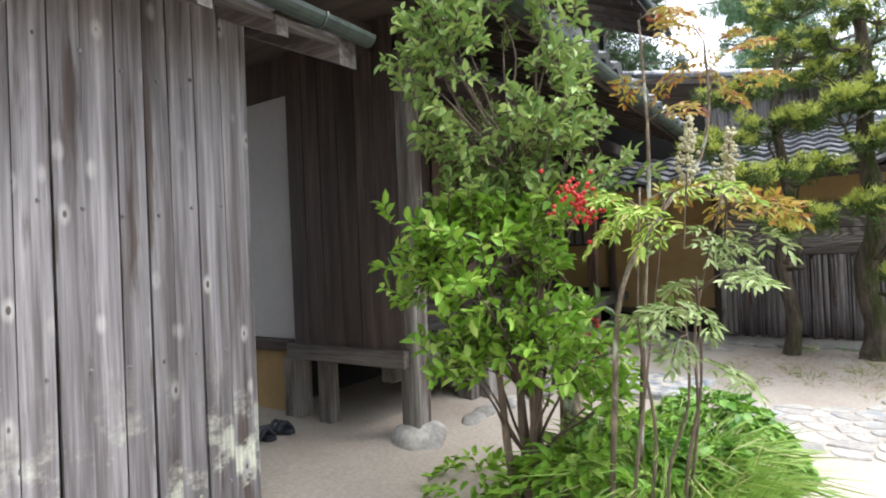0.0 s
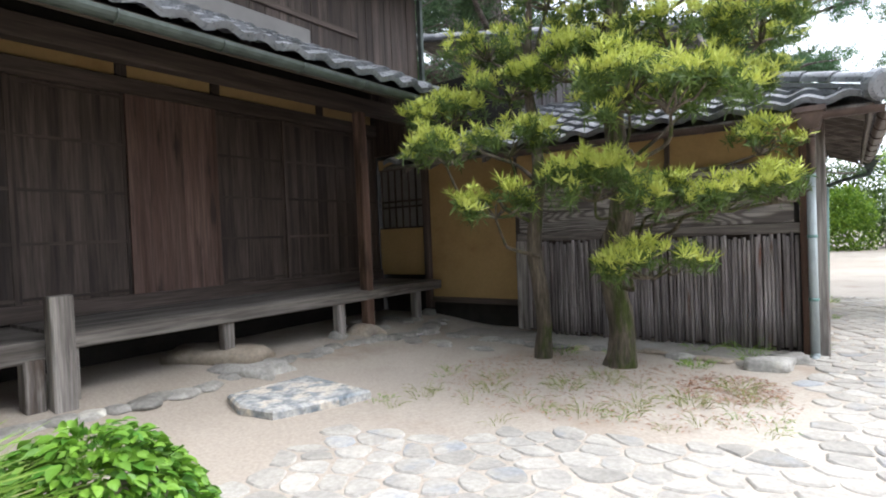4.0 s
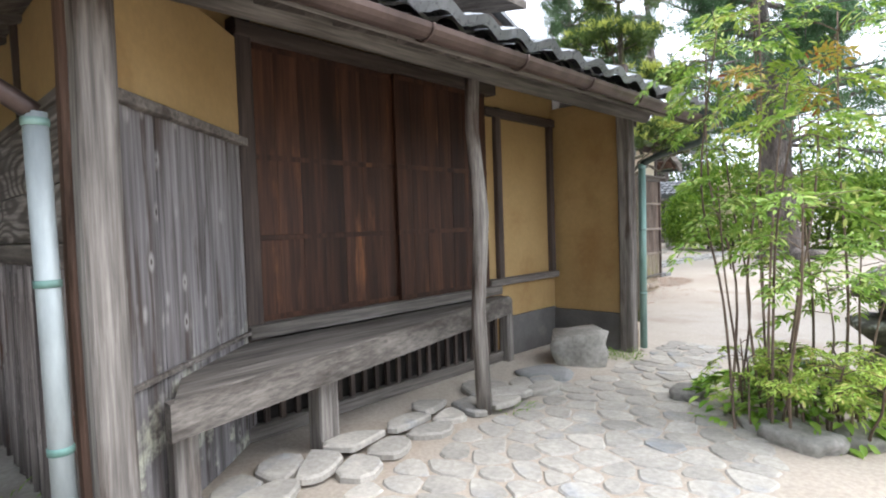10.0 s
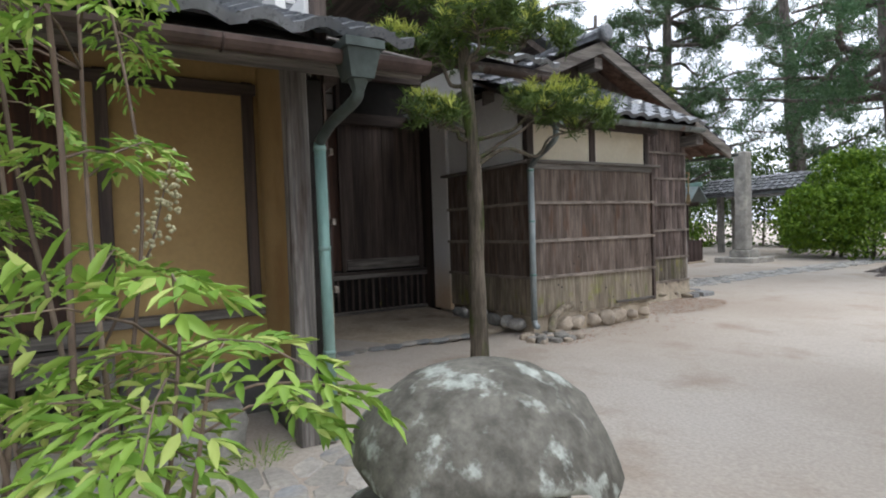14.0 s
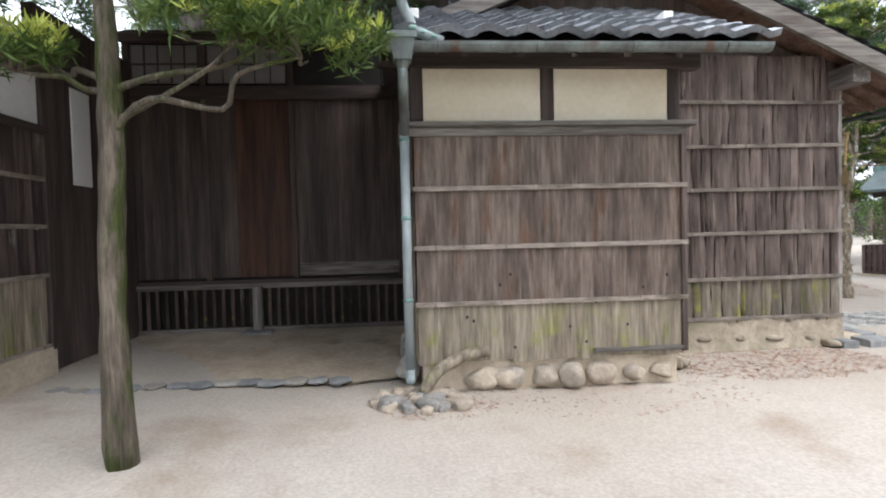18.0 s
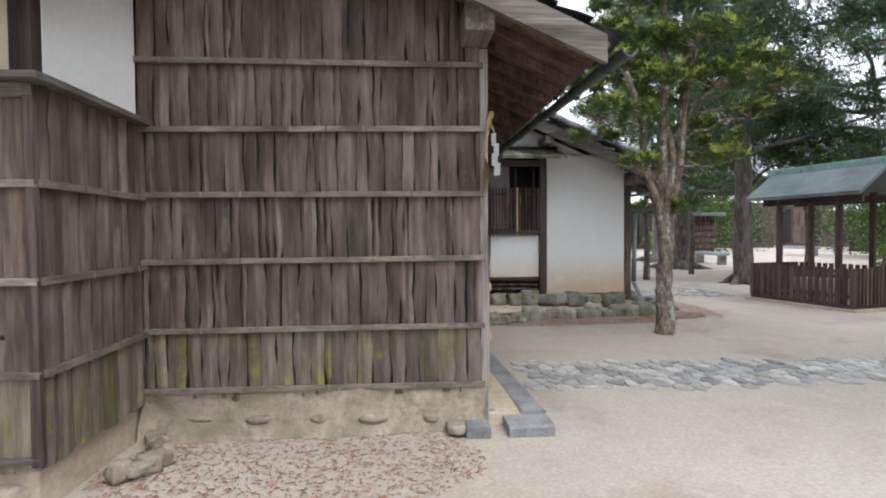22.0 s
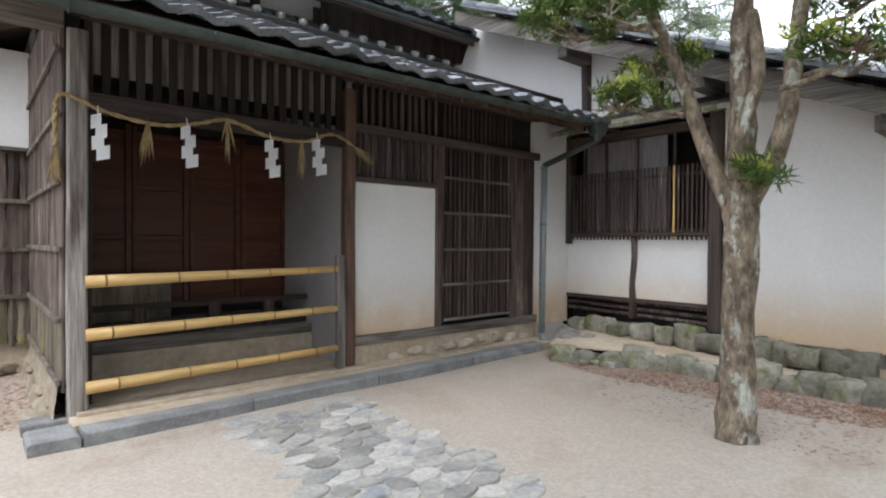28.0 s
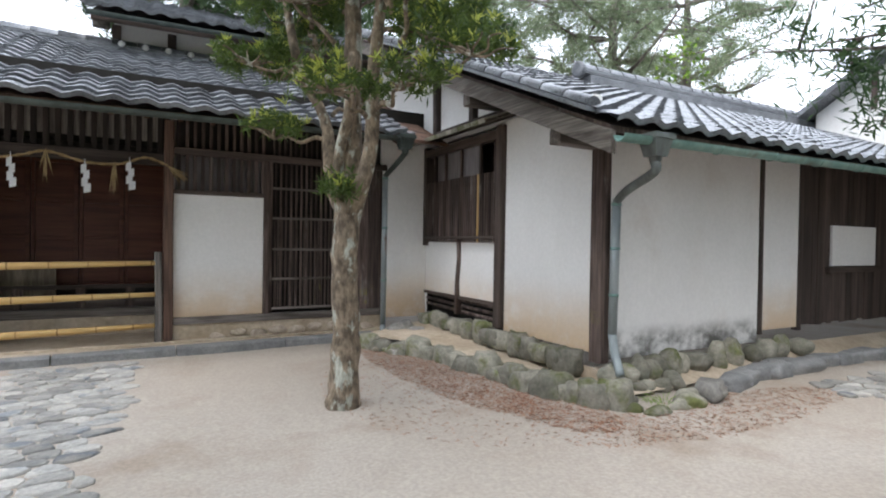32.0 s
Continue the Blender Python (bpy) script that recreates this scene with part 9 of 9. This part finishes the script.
pine("tall pine behind the roofs", (-4.5, 12.5, -0.1), 12, 0.4, (0.8, 0.5), 30, 4.5, low=0.45)
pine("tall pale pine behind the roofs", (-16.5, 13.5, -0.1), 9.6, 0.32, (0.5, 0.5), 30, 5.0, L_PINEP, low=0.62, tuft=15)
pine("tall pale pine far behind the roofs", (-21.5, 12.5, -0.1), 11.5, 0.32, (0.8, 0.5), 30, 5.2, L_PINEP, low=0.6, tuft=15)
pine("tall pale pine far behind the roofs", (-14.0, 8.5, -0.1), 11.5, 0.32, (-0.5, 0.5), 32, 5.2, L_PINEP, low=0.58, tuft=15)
pine("tall pine behind the roofs", (-11.0, 12.0, -0.1), 11.5, 0.4, (0.5, -0.5), 26, 3.8, low=0.5)
pine("tall pine behind the first house", (-6.5, 15.0, -0.1), 12, 0.4, (0.5, -0.5), 26, 4.0, low=0.45)
pine("tall pine beyond the ochre house", (-2.0, 34.0, -0.1), 14, 0.45, (1.0, 0.0), 28, 5.2, low=0.3)
pine("tall pine across the lane", (8.0, 31.0, -0.1), 14, 0.45, (-1.0, 0.5), 28, 5.2, low=0.25)
pine("tall pine behind the path", (10.5, 6.0, -0.1), 12, 0.4, (-0.5, 0.5), 24, 4.6, low=0.2, tuft=10)
pine("tall pine behind the first yard", (7.5, -4.0, -0.1), 12, 0.4, (-0.5, 0.5), 24, 4.6, low=0.2, tuft=10)
for x, y, h in ((-12.3, 26.0, 2.6), (-14.0, 28.2, 3.0), (-10.8, 29.5, 2.8)):
    T = [(x, y, -0.1), (x + 0.05, y, h * 0.4), (x - 0.05, y, h * 0.75), (x, y, h)]
    maki_tree("young_pine", "slim young tree in the far yard", T, [0.09, 0.07, 0.05, 0.03], [((x + RNG.uniform(-0.6, 0.6), y + RNG.uniform(-0.6, 0.6), h * k), (0.55, 0.55, 0.16), (x, y, h * k * 0.85)) for k in (0.7, 0.8, 0.9, 1.0, 1.1, 1.2)], M_BARK, 10, 9, 0.16, 0.03, 0.3)


def far_bush(name, label, c, r, n, m, leaf=0.14, category="hedge"):
    g = thing(name, (c[0], c[1], -0.1), label, category)
    k = max(3, int(r[0] * r[1]))
    P = []
    for i in range(k * 3):
        cc = np.array([c[0] + RNG.uniform(-1, 1) * r[0] * 0.75, c[1] + RNG.uniform(-1, 1) * r[1] * 0.75, r[2] * RNG.uniform(0.12, 0.75)])
        P.append(pad_points(cc, (r[0] * 0.42 + 0.3, r[1] * 0.42 + 0.3, r[2] * 0.36), n // (k * 3), -0.8))
    P = np.concatenate(P)
    P[:, 2] = np.clip(P[:, 2], -0.05, None)
    leaves("foliage", P, ball_dirs(len(P), 0.3), ball_dirs(len(P), 0.8), RNG.uniform(0.6, 1.3, len(P)) * leaf, leaf * 0.5, m, g, "", True)
    bm = bmesh.new()
    for i in range(4):
        q = Vector((c[0] + RNG.uniform(-0.5, 0.5) * r[0], c[1] + RNG.uniform(-0.5, 0.5) * r[1], -0.1))
        add_tube(bm, [q, q + Vector((0.1, 0.1, r[2] * 0.6))], [0.06, 0.03], 6, 0.3)
    part("stem_tangle", bm, M_BARK, g, "", True)
    return g


far_bush("hedge_bush", "tall bright green leafy hedge", (-3.6, 31.2), (1.9, 1.2, 3.0), 17000, L_BRIGHT)
far_bush("hedge_bush", "bright green hedge in the distance", (0.2, 32.0), (2.2, 1.2, 2.6), 13000, L_BRIGHT)
for x, y, rx, ry, h, m in ((4.5, 34, 3.5, 1.5, 2.4, L_FAR), (-11, 39, 4, 2, 4.5, L_FAR), (-17, 42, 5, 2, 5, L_FAR), (9.5, 25, 1.6, 4, 2.2, L_FAR), (9.5, 16, 1.4, 4.5, 2.0, L_FAR), (-22, 43, 4, 2, 3.5, L_FAR), (-34, 27, 3, 3, 5, L_FAR), (-33, 40, 3, 4, 6, L_FAR), (12, -8, 4, 3, 4, L_FAR), (5, -12, 5, 1.5, 3.5, L_FAR), (10, 0, 1.5, 4, 2.6, L_FAR), (-6, 42, 6, 2, 5, L_FAR), (3, 42, 6, 2, 5, L_FAR), (14, 38, 6, 3, 5, L_FAR), (-26.5, 33.8, 1.2, 1.2, 1.7, L_BRIGHT), (-13, 36, 1.3, 1.3, 1.6, L_BRIGHT)):
    far_bush("shrub_mass", "mass of green shrubs at the yard's edge", (x, y), (rx, ry, h), int(1400 * rx * ry * 0.42 + 1500), m, 0.2)
for x, y, rx, ry, h in ((8.5, -9, 4.5, 3, 11), (3.2, -12.5, 4, 1.2, 9)):
    far_bush("tall_broadleaf", "tall dense green trees at the end of the yard", (x, y), (rx, ry, h), 13000, L_FAR, 0.6, "tree")
far_bush("round_tree", "round-clipped yellow-green tree behind the roof", (-14.6, 17.4), (0.7, 0.7, 5.75), 2600, L_BRIGHT, 0.13, "tree")


# ================= paving =================
def cells(inside, x0, x1, y0, y1, size, seed):
    """Irregular stone outlines: cells round jittered seeds, each cut by its neighbours."""
    r = random.Random(seed)
    pts = []
    for i in range(int((x1 - x0) / size) + 2):
        for j in range(int((y1 - y0) / size) + 2):
            pts.append((x0 + (i + (0.5 if j % 2 else 0) + r.uniform(-0.38, 0.38)) * size, y0 + (j + r.uniform(-0.38, 0.38)) * size))
    out = []
    for i, (px, py) in enumerate(pts):
        if not inside(px, py):
            continue
        poly = [(px - size, py - size), (px + size, py - size), (px + size, py + size), (px - size, py + size)]
        for k, (qx, qy) in enumerate(pts):
            if k == i or abs(qx - px) > 2.2 * size or abs(qy - py) > 2.2 * size:
                continue
            mx, my, nx, ny = (px + qx) / 2, (py + qy) / 2, qx - px, qy - py
            nxt = []
            for a, b in zip(poly, poly[1:] + poly[:1]):
                da, db = (a[0] - mx) * nx + (a[1] - my) * ny, (b[0] - mx) * nx + (b[1] - my) * ny
                if da <= 0:
                    nxt.append(a)
                if da * db < 0:
                    t = da / (da - db)
                    nxt.append((a[0] + (b[0] - a[0]) * t, a[1] + (b[1] - a[1]) * t))
            poly = nxt
            if len(poly) < 3:
                break
        if len(poly) >= 3:
            out.append(poly)
    return out


def cobbles(name, label, inside, x0, x1, y0, y1, size, seed, proud=0.012, m=None, wear=2, long=1.0):
    """wear: how far the corners are rounded; long: how much longer than deep the stones are."""
    g = thing(name, label=label, category="paving", kind="structure")
    r = random.Random(seed + 1)
    for poly in cells(lambda x, y: inside(x, y / long), x0, x1, y0 * long, y1 * long, size, seed):
        poly = [(x, y / long) for x, y in poly]
        n = len(poly)
        cx, cy = sum(p[0] for p in poly) / n, sum(p[1] for p in poly) / n
        if wear > 1 and r.random() < 0.05:
            continue
        smooth_ = poly
        for _ in range(wear):
            nxt = []
            for a, b in zip(smooth_, smooth_[1:] + smooth_[:1]):
                nxt += [(a[0] * 0.75 + b[0] * 0.25, a[1] * 0.75 + b[1] * 0.25), (a[0] * 0.25 + b[0] * 0.75, a[1] * 0.25 + b[1] * 0.75)]
            smooth_ = nxt
        smooth_ = [(cx + (x - cx) * k_, cy + (y - cy) * k_) for x, y in smooth_ for k_ in (1 + (0.16 if wear > 1 else 0.07) * noise.noise(Vector((x * 9, y * 9, seed))),)]
        gap = r.uniform(0.9, 1.06) if wear > 1 else r.uniform(0.89, 0.98)
        h = gz(cx, cy) + proud * (r.uniform(0.5, 1.3) if wear < 2 else r.uniform(-0.5, 1.2))
        tx, ty = r.uniform(-0.04, 0.04), r.uniform(-0.04, 0.04)
        k = len(smooth_)
        vs = []
        for s, z in ((1.0, -0.03), (1.0, -0.004), (0.9, 0.005)) if wear < 2 else ((1.06, -0.03), (1.0, -0.006), (0.84, 0.004)):
            for x, y in smooth_:
                ux, uy = (x - cx) * gap * s, (y - cy) * gap * s
                vs.append((cx + ux, cy + uy, h + z + ux * tx + uy * ty))
        fs = [(q * k + i, q * k + (i + 1) % k, (q + 1) * k + (i + 1) % k, (q + 1) * k + i) for q in (0, 1) for i in range(k)] + [tuple(range(2 * k, 3 * k))]
        raw("paving_stone", vs, fs, m or M_PAVE, g)
    return g


def in_b(x, y):
    return -3.08 + 0.18 * step(20.7, 23.3, y) < x < -2.05 + 0.04 * math.sin(y * 2.3) and 20.42 < y < 25.2
cobbles("paving_gate", "irregular grey stone paving up to the gateway", in_b, -3.3, -1.8, 20.3, 25.4, 0.185, 5, 0.009, M_SLATE, 1, 1.5)
cobbles("paving_gate_far", "irregular stone paving crossing the yard", lambda x, y: -2.82 < x < -2.0 and 25.2 < y < 31, -3.3, -1.8, 25.1, 31, 0.21, 6, 0.012, M_SLATE, 1, 1.4)
cobbles("paving_west", "stone paving beside the well", lambda x, y: -9.7 < x < -8.4 + 0.1 * math.sin(y * 3) and 23.95 < y < 26.1, -9.9, -8.2, 23.8, 26.3, 0.2, 7, 0.012, M_SLATE, 1, 1.3)


def in_a(x, y):
    e = 0.07 * math.sin(3.1 * x + 2.3 * y)
    if y > 7.9:
        return 1.83 + e < x < 3.0 + 0.25 * step(8, 9.5, y) - 0.75 * step(10.2, 11.6, y) + e and y < 12.6
    if y > 5.6:
        return 1.75 + e < x < 3.0 + e
    return -0.45 + e < x < 2.9 and 3.75 + 0.42 * x + e < y < 5.0 + 0.42 * x + e
cobbles("paving_garden", "irregular pale stone paving of the garden path", in_a, -0.7, 3.5, 3.3, 12.8, 0.19, 8, 0.004, None, 1, 1.2)
def in_k(x, y): return 1.45 < x < 1.82 and 8.3 < y < 10.95
cobbles("paving_edge", "raised edging of flat stones before the bench", in_k, 1.35, 1.95, 8.2, 11.0, 0.2, 9, 0.05, None, 1, 0.8)
cobbles("paving_end", "small stone paving past the ochre house", lambda x, y: 1.75 < x < 2.9 and 12.55 < y < 13.0, 1.6, 3.0, 12.4, 13.1, 0.15, 10, 0.006, None, 1)


# tamped strip under the eave of the bamboo screen, with its edging stones
xs = [-1.7 + 0.1 * i for i in range(34)]
rows_ = []
for j in range(6):
    for x in xs:
        y0 = 7.6 + 0.05 * math.sin(2.7 * x) + 0.03 * math.sin(7.1 * x)
        y = y0 + (8.13 - y0) * j / 5
        rows_.append((x, y, gz(x, y) + (0.018 if j else -0.03) + 0.006 * noise.noise(Vector((x * 3, y * 3, 7)))))
quads = [(j * 34 + i, j * 34 + i + 1, j * 34 + i + 35, j * 34 + i + 34) for j in range(5) for i in range(33)]
tagged(raw("ground_drip_strip", rows_, quads, M_TAMP, None, "tamped grey earth under the eave", True), "", "ground", "", "structure")
r = random.Random(77)
x = -1.55
while x < 1.6:
    w = r.uniform(0.09, 0.17)
    if r.random() < 0.85:
        y = 7.55 + 0.05 * math.sin(2.7 * x) + r.uniform(-0.06, 0.03)
        tagged(rough_stone("edging_stone", (x, y, gz(x, y) + 0.004), (w, r.uniform(0.07, 0.11), 0.04), r.choice((M_STONE, M_PAVE, M_TAN)), None, "flat edging stone half sunk beside the eave strip", 600 + int(x * 30), 0.3), "", "stone", "edging stones of the eave strip")
    x += w * 1.7
for i in range(14):
    x, y = r.uniform(-3.0, -0.9), r.uniform(7.0, 7.75)
    tagged(rough_stone("sunken_stone", (x, y, gz(x, y) + 0.002), (r.uniform(0.08, 0.17), r.uniform(0.07, 0.13), 0.035), r.choice((M_STONE, M_PAVE)), None, "flat stone half sunk in the sandy yard", 700 + i, 0.3), "", "stone", "sunken stones before the nook")
